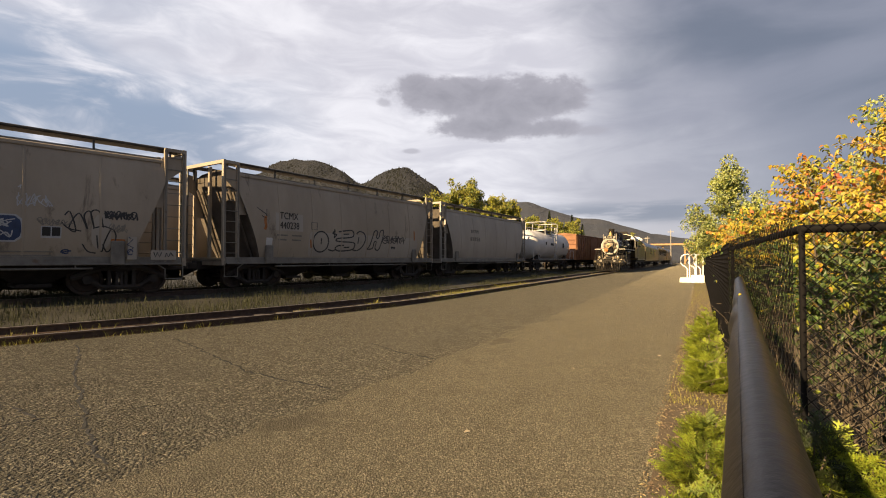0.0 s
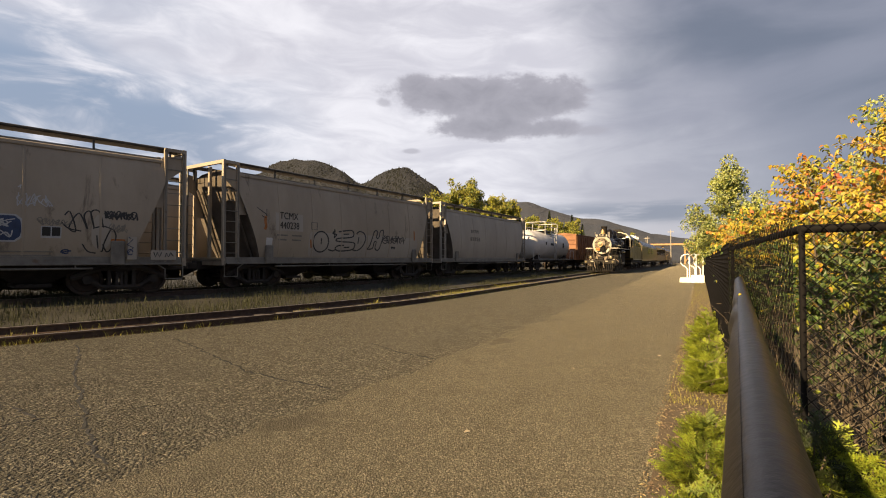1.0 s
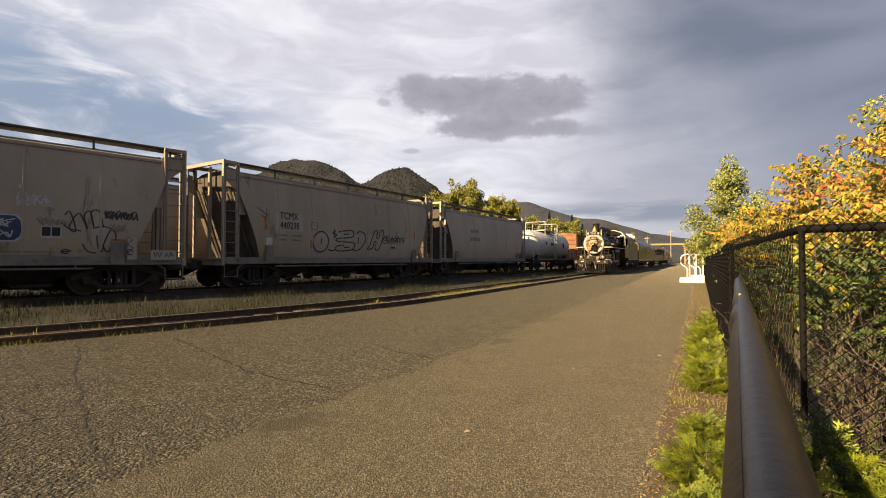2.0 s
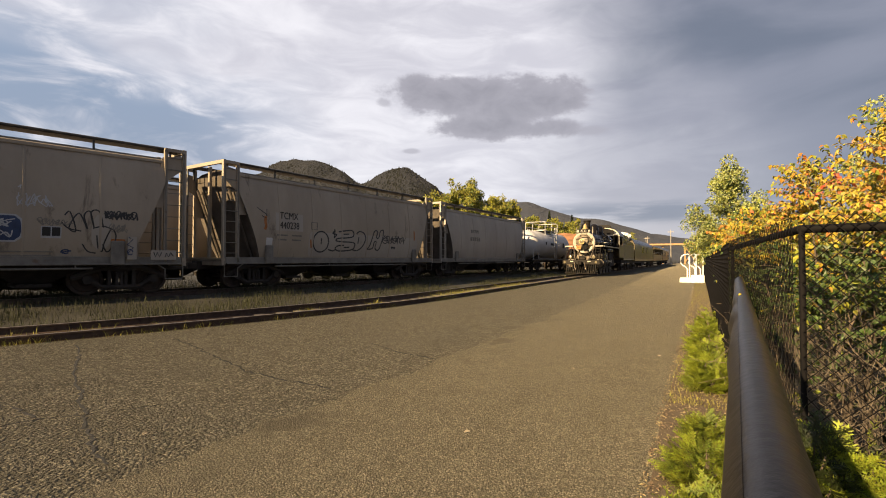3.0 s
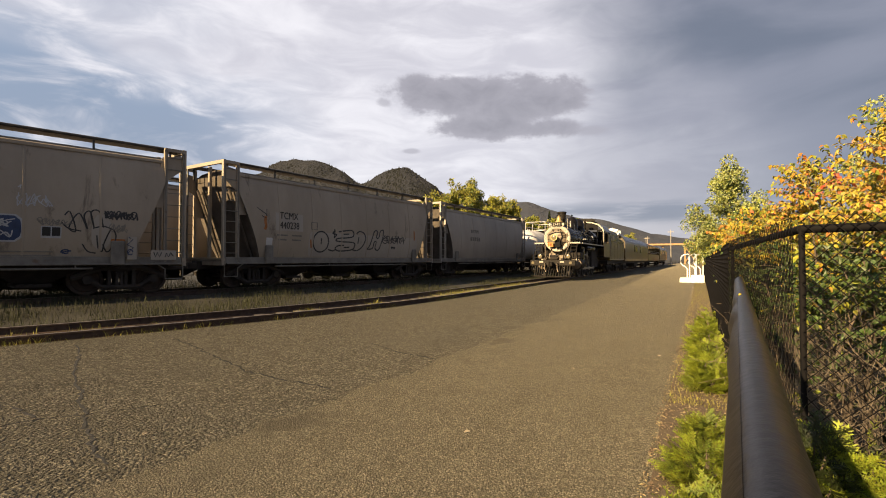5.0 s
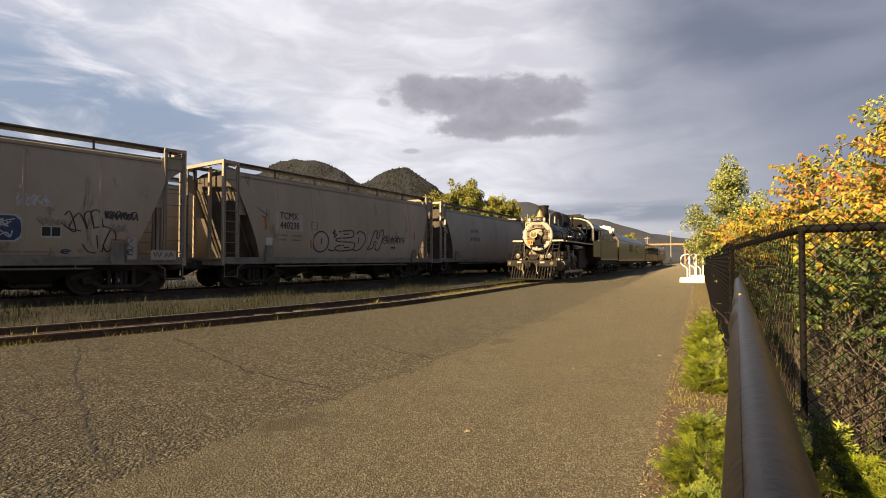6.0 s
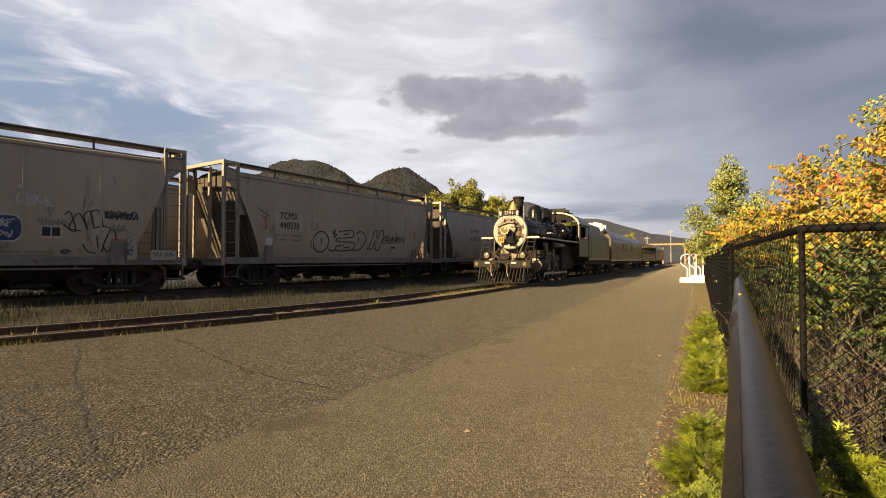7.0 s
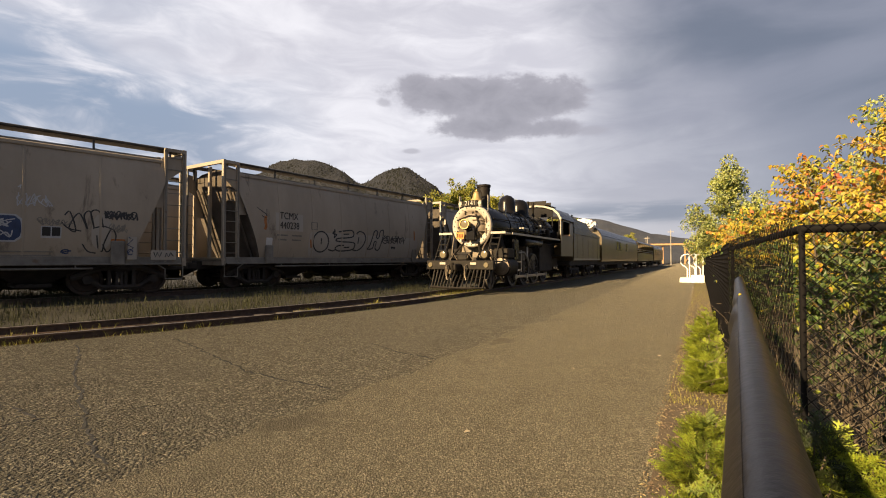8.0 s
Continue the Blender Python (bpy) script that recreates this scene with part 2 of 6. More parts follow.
def wobble(bm, amount, scale, seed=0.0):
    for v in bm.verts:
        v.co += noise.noise_vector(v.co * scale + Vector((seed, seed * 2.3, 0))) * amount
    return bm


# ---------------------------------------------------------------- ground and tracks
def near_x(y):
    """Centre of the main track; it bends away to the west close by."""
    if y > 15:
        return -8.40
    if y > 3:
        return -8.40 - 0.0152 * (15 - y) ** 2
    return -8.40 - 0.0152 * 144 - 0.43 * (3 - y)


def far_x(y):
    """Centre of the siding on which the freight cars stand."""
    if y > 26:
        return -15.25 + 0.042 * (min(y, 75) - 26)
    return -15.25 - 0.0042 * (26 - y) ** 2


def edge_x(y):
    return near_x(y) + 0.80 + 0.05 * noise.noise(Vector((y * 0.7, 0, 0))) + 0.02 * noise.noise(Vector((y * 5, 3, 0)))


def steps(a, b, first, grow=1.0):
    out, d = [a], first
    while out[-1] + d < b:
        out.append(out[-1] + d)
        d *= grow
    return out + [b]


def ground_height(x, y):
    """One ground sheet: low ballast under the siding, flat elsewhere."""
    z = -0.03
    d = abs(x - far_x(y))
    z += 0.17 * max(0.0, 1 - max(0.0, d - 1.6) / 1.6)
    if x > near_x(y) + 0.8:
        z -= 0.05
    z -= 0.10 * max(0.0, 1 - abs(x - near_x(y)) / 2.2)
    return z + 0.025 * noise.noise(Vector((x * 0.9, y * 0.9, 0)))


def build_ground():
    xs = [-4000, -1500, -600, -250, -120, -70, -45] + [-32 + 0.5 * i for i in range(73)] + [8, 14, 25, 45, 90, 200, 500, 1500, 4000]
    ys = [-3000, -800, -250, -90, -40, -20, -10] + steps(-6, 60, 0.5, 1.0) + [66, 75, 90, 110, 140, 180, 240, 330, 500, 900, 2000, 4500]
    bm = bmesh.new()
    rows = [[bm.verts.new((x, y, ground_height(x, y))) for x in xs] for y in ys]
    for a, b in zip(rows, rows[1:]):
        for i in range(len(xs) - 1):
            bm.faces.new((a[i], a[i + 1], b[i + 1], b[i]))
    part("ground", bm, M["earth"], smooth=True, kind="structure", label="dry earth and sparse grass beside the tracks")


def strip(name, left, right, ys, thick, top, material, label, kind="structure"):
    bm = bmesh.new()
    rings = []
    for y in ys:
        l, r = left(y), right(y)
        rings.append([(l - 0.06, y, top - thick), (r + 0.05, y, top - thick), (r, y, top), (l, y, top)])
    loft(bm, rings)
    return part(name, bm, material, kind=kind, label=label)


def joint_x(y):
    """Where the newer smooth asphalt of the path meets the old coarse paving."""
    return -3.12 - 0.022 * max(0, y - 10) + 0.20 * noise.noise(Vector((y * 0.9, 5, 0))) + 0.09 * noise.noise(Vector((y * 4, 9, 0))) + 0.05 * noise.noise(Vector((y * 13, 2, 0)))


def path_edge(y):
    return -0.27 + 0.045 * noise.noise(Vector((y * 0.8, 2, 7))) + 0.03 * noise.noise(Vector((y * 4.3, 1, 7))) - 0.004 * max(0, y - 30)


def build_paving():
    ys = steps(-12, 60, 0.12, 1.01) + steps(62, 190, 4, 1.1)
    strip("pavement", edge_x, lambda y: joint_x(y) + 0.02, ys, 0.12, 0.0, M["coarse"], "old coarse-chip asphalt paving beside the track")
    strip("path", joint_x, path_edge, ys, 0.12, 0.012, M["smooth"], "newer smooth brown-grey asphalt path")
    strip("verge", lambda y: path_edge(y) - 0.012 - 0.03 * abs(noise.noise(Vector((y * 9, 4, 4)))), lambda y: 0.34, ys, 0.1, 0.0145, M["litter"], "bark litter and soil verge beside the path")


def build_track(name, centre, z, y0, y1, tie_to, label):
    track = thing(name, label, "railway track", kind="structure")
    ys = steps(y0, y1, 0.8, 1.02)
    for side in (-0.76, 0.76):
        bm = bmesh.new()
        prof = [(-0.07, -0.17), (0.07, -0.17), (0.07, -0.155), (0.012, -0.13), (0.012, -0.04), (0.036, -0.03), (0.036, -0.004),
                (0.028, 0.0), (-0.028, 0.0), (-0.036, -0.004), (-0.036, -0.03), (-0.012, -0.04), (-0.012, -0.13), (-0.07, -0.155)]
        loft(bm, [[(centre(y) + side + px, y, z + pz) for px, pz in prof] for y in ys])
        for f in bm.faces:
            if f.calc_center_median().z > z - 0.003:
                f.material_index = 1
        part("rail", bm, [M["rust"], M["rail_top"]], track)
    bm = bmesh.new()
    box(bm, (0, 0, 0), (2.5, 0.23, 0.16), 0.015)
    tie = part("tie", bm, M["tie"], track)
    me = tie.data
    y, first = y0 + 0.3, True
    rnd = random.Random(4)
    while y < tie_to:
        ob = tie if first else new("tie", me)
        ob.parent, first = track, False
        slope = (centre(y + 0.1) - centre(y - 0.1)) / 0.2
        ob.matrix_basis = pose(centre(y) + rnd.uniform(-.05, .05), y, z - 0.235 + rnd.uniform(-.012, .012), 0, 0, -math.degrees(math.atan(slope)) + rnd.uniform(-2, 2))
        y += 0.56
    return track


build_ground()
build_paving()
build_track("main_track", near_x, 0.14, -6, 260, 60, "rusty railway track with weathered timber ties")
build_track("siding_track", far_x, 0.30, -6, 150, 46, "rusty siding track overgrown with dry grass")


def build_hill(name, ridge, depth, y_span, material, label, seed, rugged):
    """A hill from its crest line: rows of (x, y, height), falling away to both sides."""
    bm = bmesh.new()
    crest = []
    for i in range(len(ridge) - 1):
        a, b, c, d = (Vector(ridge[max(0, min(len(ridge) - 1, i + j))]) for j in (-1, 0, 1, 2))
        for k in range(14):
            t = k / 14
            crest.append(tuple(0.5 * (2 * b + (c - a) * t + (2 * a - 5 * b + 4 * c - d) * t * t + (3 * b - a - 3 * c + d) * t ** 3)))
    crest.append(ridge[-1])
    rows = []
    for x, y, z in crest:
        row = []
        for k in range(-14, 25):
            t = k / 14
            fall = max(0.0, 1 - abs(t)) ** 1.25 if k <= 0 else max(0.0, 1 - t * 0.6) ** 1.2
            d = Vector((x, y, 0)).normalized()
            px, py = x + d.x * t * depth, y + d.y * t * depth
            bumpy = noise.fractal(Vector((px, py, seed)) / y_span, 0.9, 2.1, 6) * rugged * (0.25 + 0.75 * min(1, abs(t) * 3 + 0.12))
            row.append(bm.verts.new((px, py, max(-2.0, z * fall + bumpy * fall - 1.0))))
        rows.append(row)
    for a, b in zip(rows, rows[1:]):
        for i in range(len(a) - 1):
            bm.faces.new((a[i], a[i + 1], b[i + 1], b[i]))
    return part(name, bm, material, kind="structure", label=label, smooth=True)


rocky_hill = build_hill("hill", [(-1750, 700, 60), (-1480, 800, 170), (-1080, 890, 225), (-990, 900, 258), (-900, 900, 262), (-768, 900, 219), (-700, 900, 186), (-640, 905, 206),
                    (-585, 905, 212), (-540, 900, 188), (-488, 900, 152), (-430, 900, 110), (-340, 905, 60), (-250, 910, 10)],
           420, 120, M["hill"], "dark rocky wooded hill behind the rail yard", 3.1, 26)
build_hill("hill", [(-1500, 1400, 120), (-900, 1500, 215), (-548, 1500, 196), (-420, 1500, 158), (-330, 1500, 128), (-253, 1500, 121), (-190, 1500, 98), (-84, 1500, 62), (60, 1500, 34), (400, 1500, 20), (1100, 1400, 90)],
           700, 260, M["hill_far"], "brown hillside across the valley with haze mixed into its colour", 8.7, 30)
build_hill("hill", [(-700, 3000, 120), (-300, 3000, 150), (0, 3000, 110), (500, 3000, 150), (1500, 2800, 220)],
           900, 400, M["hill_far"], "far ridge at the end of the valley, blue-grey haze in its colour", 1.7, 40)


def build_hill_trees(hill):
    """Conifers scattered over the hill, thickest in the gullies and along the crest."""
    rng = np.random.default_rng(31)
    co = np.empty(len(hill.data.vertices) * 3)
    hill.data.vertices.foreach_get("co", co)
    co = co.reshape(-1, 39, 3)
    verts, faces = [], []
    for _ in range(9000):
        i, k = rng.integers(0, co.shape[0] - 1), rng.integers(3, 16)
        u, w = rng.uniform(0, 1, 2)
        c = (co[i, k] * (1 - u) + co[i + 1, k] * u) * (1 - w) + (co[i, k + 1] * (1 - u) + co[i + 1, k + 1] * u) * w
        if c[2] < 30 or noise.noise(Vector(c) / 55) + rng.uniform(-0.5, 0.5) < -0.05:
            continue
        h, r = rng.uniform(2.5, 5.5), rng.uniform(1.5, 2.8)
        b = len(verts)
        verts += [(c[0] + r, c[1], c[2] - 2), (c[0], c[1] + r, c[2] - 2), (c[0] - r, c[1], c[2] - 2), (c[0], c[1] - r, c[2] - 2), (c[0], c[1], c[2] + h)]
        faces += [(b, b + 1, b + 4), (b + 1, b + 2, b + 4), (b + 2, b + 3, b + 4), (b + 3, b, b + 4)]
    me = bpy.data.meshes.new("hill_conifers")
    me.from_pydata(verts, [], faces)
    me.materials.append(surface("far_conifer", (0.004, 0.006, 0.006), (0.012, 0.014, 0.012), 1.0, scale=0.05, fine=0.5, bump=0.2, island=0.6))
    tagged(new("hill_conifers", me), "scattered dark conifers on the rocky hill", kind="stuff")


build_hill_trees(rocky_hill)


# ---------------------------------------------------------------- freight cars
M["hopper"] = surface("dusty_grey_paint", (0.26, 0.218, 0.168), (0.355, 0.302, 0.238), 0.62, scale=0.9, fine=14, bump=0.06, grain=0.3, stain=(0.12, 0.095, 0.07), stain_at=0.565, streak=0.35)
M["hopper_b"] = surface("pale_grey_paint", (0.28, 0.25, 0.212), (0.37, 0.335, 0.29), 0.6, scale=0.8, fine=14, bump=0.06, grain=0.3, stain=(0.22, 0.19, 0.16), stain_at=0.62, streak=0.35)
M["sill"] = surface("grimy_grey_paint", (0.10, 0.09, 0.077), (0.21, 0.195, 0.17), 0.7, scale=2.2, fine=30, bump=0.12, stain=(0.13, 0.085, 0.055), stain_at=0.58)
# grey paint with rust spots, darkened to carry the shade at the car ends
M["end_shade"] = surface("shade_darkened_grey_paint", (0.055, 0.046, 0.037), (0.12, 0.10, 0.08), 0.8, scale=1.8, fine=25, bump=0.12, stain=(0.07, 0.045, 0.03), stain_at=0.58)
M["grime"] = surface("black_underframe_grime", (0.018, 0.015, 0.013), (0.045, 0.036, 0.03), 0.85, scale=4, fine=40, bump=0.3, stain=(0.06, 0.035, 0.022), stain_at=0.6)
M["wheel"] = surface("rusty_wheel_steel", (0.03, 0.022, 0.018), (0.075, 0.05, 0.036), 0.7, 0.4, scale=6, fine=50, bump=0.15)
M["grate"] = surface("galvanised_walkway", (0.22, 0.215, 0.20), (0.34, 0.33, 0.31), 0.55, 0.5, scale=3, fine=40, bump=0.2)
M["walk"] = surface("dark_steel_walkway", (0.05, 0.049, 0.048), (0.095, 0.092, 0.088), 0.6, 0.3, scale=3, fine=40, bump=0.2)
M["tank"] = surface("white_tank_paint", (0.44, 0.43, 0.42), (0.56, 0.55, 0.54), 0.5, scale=0.9, fine=12, bump=0.04, stain=(0.3, 0.25, 0.2), stain_at=0.64)
M["box_red"] = surface("faded_oxide_paint", (0.17, 0.075, 0.035), (0.29, 0.14, 0.065), 0.75, scale=1.4, fine=20, bump=0.12, stain=(0.11, 0.05, 0.028), stain_at=0.58)
M["ink"] = plain("black_lettering", (0.018, 0.017, 0.017), 0.7)
M["spray"] = surface("black_spray_paint", (0.012, 0.012, 0.013), (0.03, 0.03, 0.034), 0.55, scale=5, fine=40, bump=0.02)
M["spray_white"] = surface("white_spray_paint", (0.30, 0.31, 0.33), (0.42, 0.43, 0.45), 0.6, scale=5, fine=40, bump=0.02)
M["spray_blue"] = surface("blue_spray_paint", (0.015, 0.028, 0.075), (0.03, 0.055, 0.13), 0.6, scale=5, fine=40, bump=0.02)
M["orange_rust"] = surface("orange_rust_scab", (0.26, 0.09, 0.025), (0.40, 0.16, 0.05), 0.85, scale=6, fine=40, bump=0.3)


def wheel_profile():
    return [(-0.07, 0.08), (-0.07, 0.16), (-0.015, 0.18), (-0.015, 0.36), (-0.06, 0.37), (-0.06, 0.46), (0.075, 0.45), (0.075, 0.37), (0.03, 0.35), (0.03, 0.18), (0.07, 0.16), (0.07, 0.08)]


def freight_truck(parent, y):
    """A three-piece freight truck with two wheelsets."""
    for s in (-1, 1):
        bm = bmesh.new()
        x = s * 1.02
        tube(bm, [(x, y - 1.25, 0.50), (x, y - 0.95, 0.62), (x, y - 0.55, 0.80), (x, y + 0.55, 0.80), (x, y + 0.95, 0.62), (x, y + 1.25, 0.50)], 0.09, 6)
        tube(bm, [(x, y - 0.98, 0.58), (x, y - 0.48, 0.22), (x, y + 0.48, 0.22), (x, y + 0.98, 0.58)], 0.08, 6)
        for k in (-0.32, 0.32):
            box(bm, (x, y + k, 0.5), (0.12, 0.10, 0.58), 0.01)
        for k in (-0.12, 0.0, 0.12):
            rod(bm, (x, y + k, 0.26), (x, y + k, 0.66), 0.05, 8)
        for k in (-0.86, 0.86):
            rod(bm, (x - 0.1 * s, y + k, 0.46), (x + 0.1 * s, y + k, 0.46), 0.13, 10)
        part("side_frame", bm, M["grime"], parent, smooth=True)
    bm = bmesh.new()
    box(bm, (0, y, 0.62), (1.9, 0.36, 0.3), 0.03)
    part("bolster", bm, M["grime"], parent)
    for k in (-0.86, 0.86):
        bm = bmesh.new()
        rod(bm, (-1.0, y + k, 0.46), (1.0, y + k, 0.46), 0.075, 10)
        for s in (-1, 1):
            turned(bm, (s * 0.76, y + k, 0.46), "x", [(s * a, b) for a, b in wheel_profile()], 20)
        part("wheelset", bm, M["wheel"], parent, smooth=True)


def body_ring(y, half_w, top, waist, low, low_w, curve=7):
    """Cross-section of a curved-side hopper: roof crown, bulging side, turned-in skirt."""
    pts = []
    right = []
    for k in range(curve + 1):
        t = k / curve
        z = low + (waist - low) * t
        right.append((half_w - (half_w - low_w) * (1 - t) ** 2.2, z))
    for k in range(1, curve + 1):
        a = k / curve
        right.append((half_w - 0.20 * a ** 1.9, waist + (top - 0.34 - waist) * a))
    right += [(half_w - 0.30, top - 0.22), (half_w - 0.62, top - 0.10), (0.0, top)]
    pts = [(x, y, z) for x, z in right] + [(-x, y, z) for x, z in reversed(right[:-1])]
    return pts


def ladder(parent, x0, x1, y0, y1, z0, z1, rungs, mat, name="ladder"):
    bm = bmesh.new()
    for x, y in ((x0, y0), (x1, y1)):
        box(bm, (x, y, (z0 + z1) / 2), (0.05, 0.05, z1 - z0))
    for k in range(rungs):
        z = z0 + (z1 - z0) * (k + 0.5) / rungs
        rod(bm, (x0, y0, z), (x1, y1, z), 0.014, 6)
    part(name, bm, mat, parent)


def hopper_car(label, at, length, paint, seams=6, group="standing freight cars"):
    """Curved-side covered hopper: body with sloping ends, end platforms, roof walk, trucks."""
    car = thing("covered_hopper_car", label, "freight car", group, at=at)
    half, top = 1.56, 4.46
    e = length / 2
    ends = e - 0.62           # where the roof ends
    lower = e - 1.62           # where the sloping end sheet meets the sill
    bm = bmesh.new()
    rings = []
    low = 0.98
    # the end sheets slope inwards below the roof

    def end_ring(sign, shrink):
        out = []
        for x, y, z in body_ring(0, half, top, 2.3, low, 1.34):
            t = max(0.0, min(1.0, (3.55 - z) / (3.55 - low)))
            out.append((x * shrink, sign * (ends - (ends - lower) * t), z))
        return out
    rings.append(end_ring(-1, 1.0))
    for k in range(1, 12):
        y = -lower + 2 * lower * k / 12
        rings.append([(x, y, z) for x, _, z in body_ring(y, half, top, 2.3, low, 1.34)])
    rings.append(end_ring(1, 1.0))
    loft(bm, rings)
    bm.normal_update()
    # end sheets take the darkened paint, as shade from the next car
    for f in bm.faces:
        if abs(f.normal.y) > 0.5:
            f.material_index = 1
    body = part("body", bm, [paint, M["end_shade"]], car, smooth=True)
    # weld seams, pressed proud of the sheet
    for k in range(seams):
        y = -ends + 0.9 + (2 * ends - 1.8) * (k + 0.5) / seams
        bm = bmesh.new()
        prof = [p for p in body_ring(0, half + 0.006, top + 0.006, 2.3, low, 1.346)]
        tmax = [(x, z) for x, _, z in prof if z > 1.0 and (abs(y) < ends - (ends - lower) * max(0.0, min(1.0, (3.55 - z) / (3.55 - low))) - 0.02)]
        right = sorted([p for p in tmax if p[0] > 0.01], key=lambda p: p[1])
        if len(right) < 3:
            bm.free()
            continue
        loft(bm, [[(x, y - 0.03, z), (x + 0.006, y - 0.022, z), (x + 0.006, y + 0.022, z), (x, y + 0.03, z)] for x, z in right])
        part("weld_seam", bm, paint, body)
    # roof rim and outlet hoppers
    for s in (-1, 1):
        bm = bmesh.new()
        box(bm, (s * 1.33, 0, 4.16), (0.14, 2 * ends, 0.12), 0.02)
        part("roof_rim", bm, paint, car)
        bm = bmesh.new()
        box(bm, (s * 1.40, 0, 1.02), (0.10, length - 0.3, 0.24), 0.015)
        box(bm, (s * 1.45, 0, 0.92), (0.14, length - 0.3, 0.05), 0.01)
        part("side_sill", bm, M["sill"], car)
        for k in (-1, 1):
            bm = bmesh.new()
            box(bm, (s * 1.50, k * (lower - 0.30), 1.25), (0.10, 0.36, 0.72), 0.03)
            part("bolster_post", bm, M["sill"], car)
        bm = bmesh.new()
        rod(bm, (s * 1.46, -lower + 0.6, 0.80), (s * 1.46, lower - 0.9, 0.80), 0.03, 8)
        for k in range(4):
            rod(bm, (s * 1.46, -lower + 0.9 + k * (2 * lower - 2.2) / 3, 0.80), (s * 1.42, -lower + 0.9 + k * (2 * lower - 2.2) / 3, 0.95), 0.02, 6)
        part("train_pipe", bm, M["sill"], car)
    for k in (-1, 0, 1):
        y = k * (lower * 0.58)
        bm = bmesh.new()
        loft(bm, [[(-1.25, y - 1.35, 1.0), (1.25, y - 1.35, 1.0), (1.25, y + 1.35, 1.0), (-1.25, y + 1.35, 1.0)],
                  [(-0.5, y - 0.35, 0.36), (0.5, y - 0.35, 0.36), (0.5, y + 0.35, 0.36), (-0.5, y + 0.35, 0.36)]])
        box(bm, (0, y, 0.32), (1.5, 0.8, 0.1), 0.01)
        part("outlet_hopper", bm, M["grime"], car)
    bm = bmesh.new()
    box(bm, (0, 0, 0.85), (0.42, length + 0.3, 0.3), 0.02)
    for s in (-1, 1):
        box(bm, (0, s * (e + 0.32), 0.82), (0.26, 0.5, 0.26), 0.05)
    part("centre_sill", bm, M["grime"], car)
    # roof walk, hatches
    for s in (-1, 1):
        bm = bmesh.new()
        box(bm, (s * 0.92, 0, 4.60), (0.52, length - 0.1, 0.05))
        for k in range(int(length / 1.9) + 1):
            box(bm, (s * 1.1, -e + 0.4 + k * (length - 0.8) / int(length / 1.9), 4.36), (0.05, 0.05, 0.46))
        part("roof_walk", bm, M["walk"], car)
        bm = bmesh.new()
        rod(bm, (s * 1.22, -e + 0.1, 4.62), (s * 1.22, e - 0.1, 4.62), 0.035, 6)
        part("walk_edge", bm, M["walk"], car)
    bm = bmesh.new()
    box(bm, (0, 0, 4.40), (0.62, 2 * ends - 1.2, 0.14), 0.05)
    part("trough_hatch", bm, paint, car)
    # end platforms with posts, braces and ladders
    for s in (-1, 1):
        bm = bmesh.new()
        for x in (-1.40, 1.40):
            box(bm, (x, s * (e - 0.08), 2.75), (0.11, 0.11, 3.72))
            box(bm, (x, s * (e - 0.62), 2.75), (0.10, 0.10, 3.60))
            box(bm, (x, s * (e - 0.35), 4.56), (0.10, 0.62, 0.10))
        box(bm, (0, s * (e - 0.08), 4.56), (2.9, 0.10, 0.12))
        box(bm, (0, s * (e - 0.06), 0.98), (2.9, 0.12, 0.26))
        box(bm, (0, s * (e - 0.4), 2.75), (0.10, 0.10, 3.6))
        part("end_frame", bm, paint, car)
        for x in (-1.0, 1.0):
            bm = bmesh.new()
            tube(bm, [(x, s * (e - 0.50), 3.75), (x, s * (lower + 0.12), 1.12)], 0.045, 6)
            part("slope_brace", bm, M["end_shade"], car)
        for x in (-1, 1):
            bm = bmesh.new()
            loft(bm, [[(xx, s * (ends - 0.10), 4.30), (xx, s * (e - 0.12), 4.42), (xx, s * (e - 0.12), 3.95), (xx, s * (e - 0.60), 3.55), (xx, s * (e - 0.68), 2.7), (xx, s * (lower + 0.55), 2.7)] for xx in (x * 1.36, x * 1.39)])
            part("end_gusset", bm, [paint, M["end_shade"]], car)
        bm = bmesh.new()
        box(bm, (0, s * (e - 0.45), 1.02), (2.8, 0.9, 0.06))
        part("end_platform", bm, M["sill"], car)
        for x in (-1.44, 1.44):
            ladder(car, x, x, s * (e - 0.10), s * (e - 0.62), 1.1, 4.5, 9, M["sill"])
            bm = bmesh.new()
            y0, y1 = s * (e - 0.10), s * (e - 0.62)
            tube(bm, [(x, y0, 1.0), (x, y0, 0.45), (x, y1, 0.45), (x, y1, 0.75), (x, y1 - s * 0.35, 1.0)], 0.022, 6)
            part("stirrup_step", bm, M["sill"], car)
        ladder(car, -1.36, -0.86, s * (e - 0.03), s * (e - 0.03), 1.1, 4.5, 9, M["sill"], "end_ladder")
        freight_truck(car, s * (e - 1.70))
    return car


def on_track(p0, p1, z):
    """Pose of a car whose ends stand at p0 and p1 (x, y); its own y runs from p0 to p1."""
    dx, dy = p1[0] - p0[0], p1[1] - p0[1]
    return pose((p0[0] + p1[0]) / 2, (p0[1] + p1[1]) / 2, z, 0, 0, -math.degrees(math.atan2(dx, dy)))


HOPPER_A = hopper_car("dusty grey covered hopper car covered in graffiti", on_track((-19.3, -2.65), (-16.2, 10.2), 0.30), 13.2, M["hopper"])
HOPPER_B = hopper_car("dusty grey covered hopper car with black bubble-letter graffiti", on_track((-16.3, 11.35), (-15.2, 24.5), 0.30), 13.2, M["hopper"])
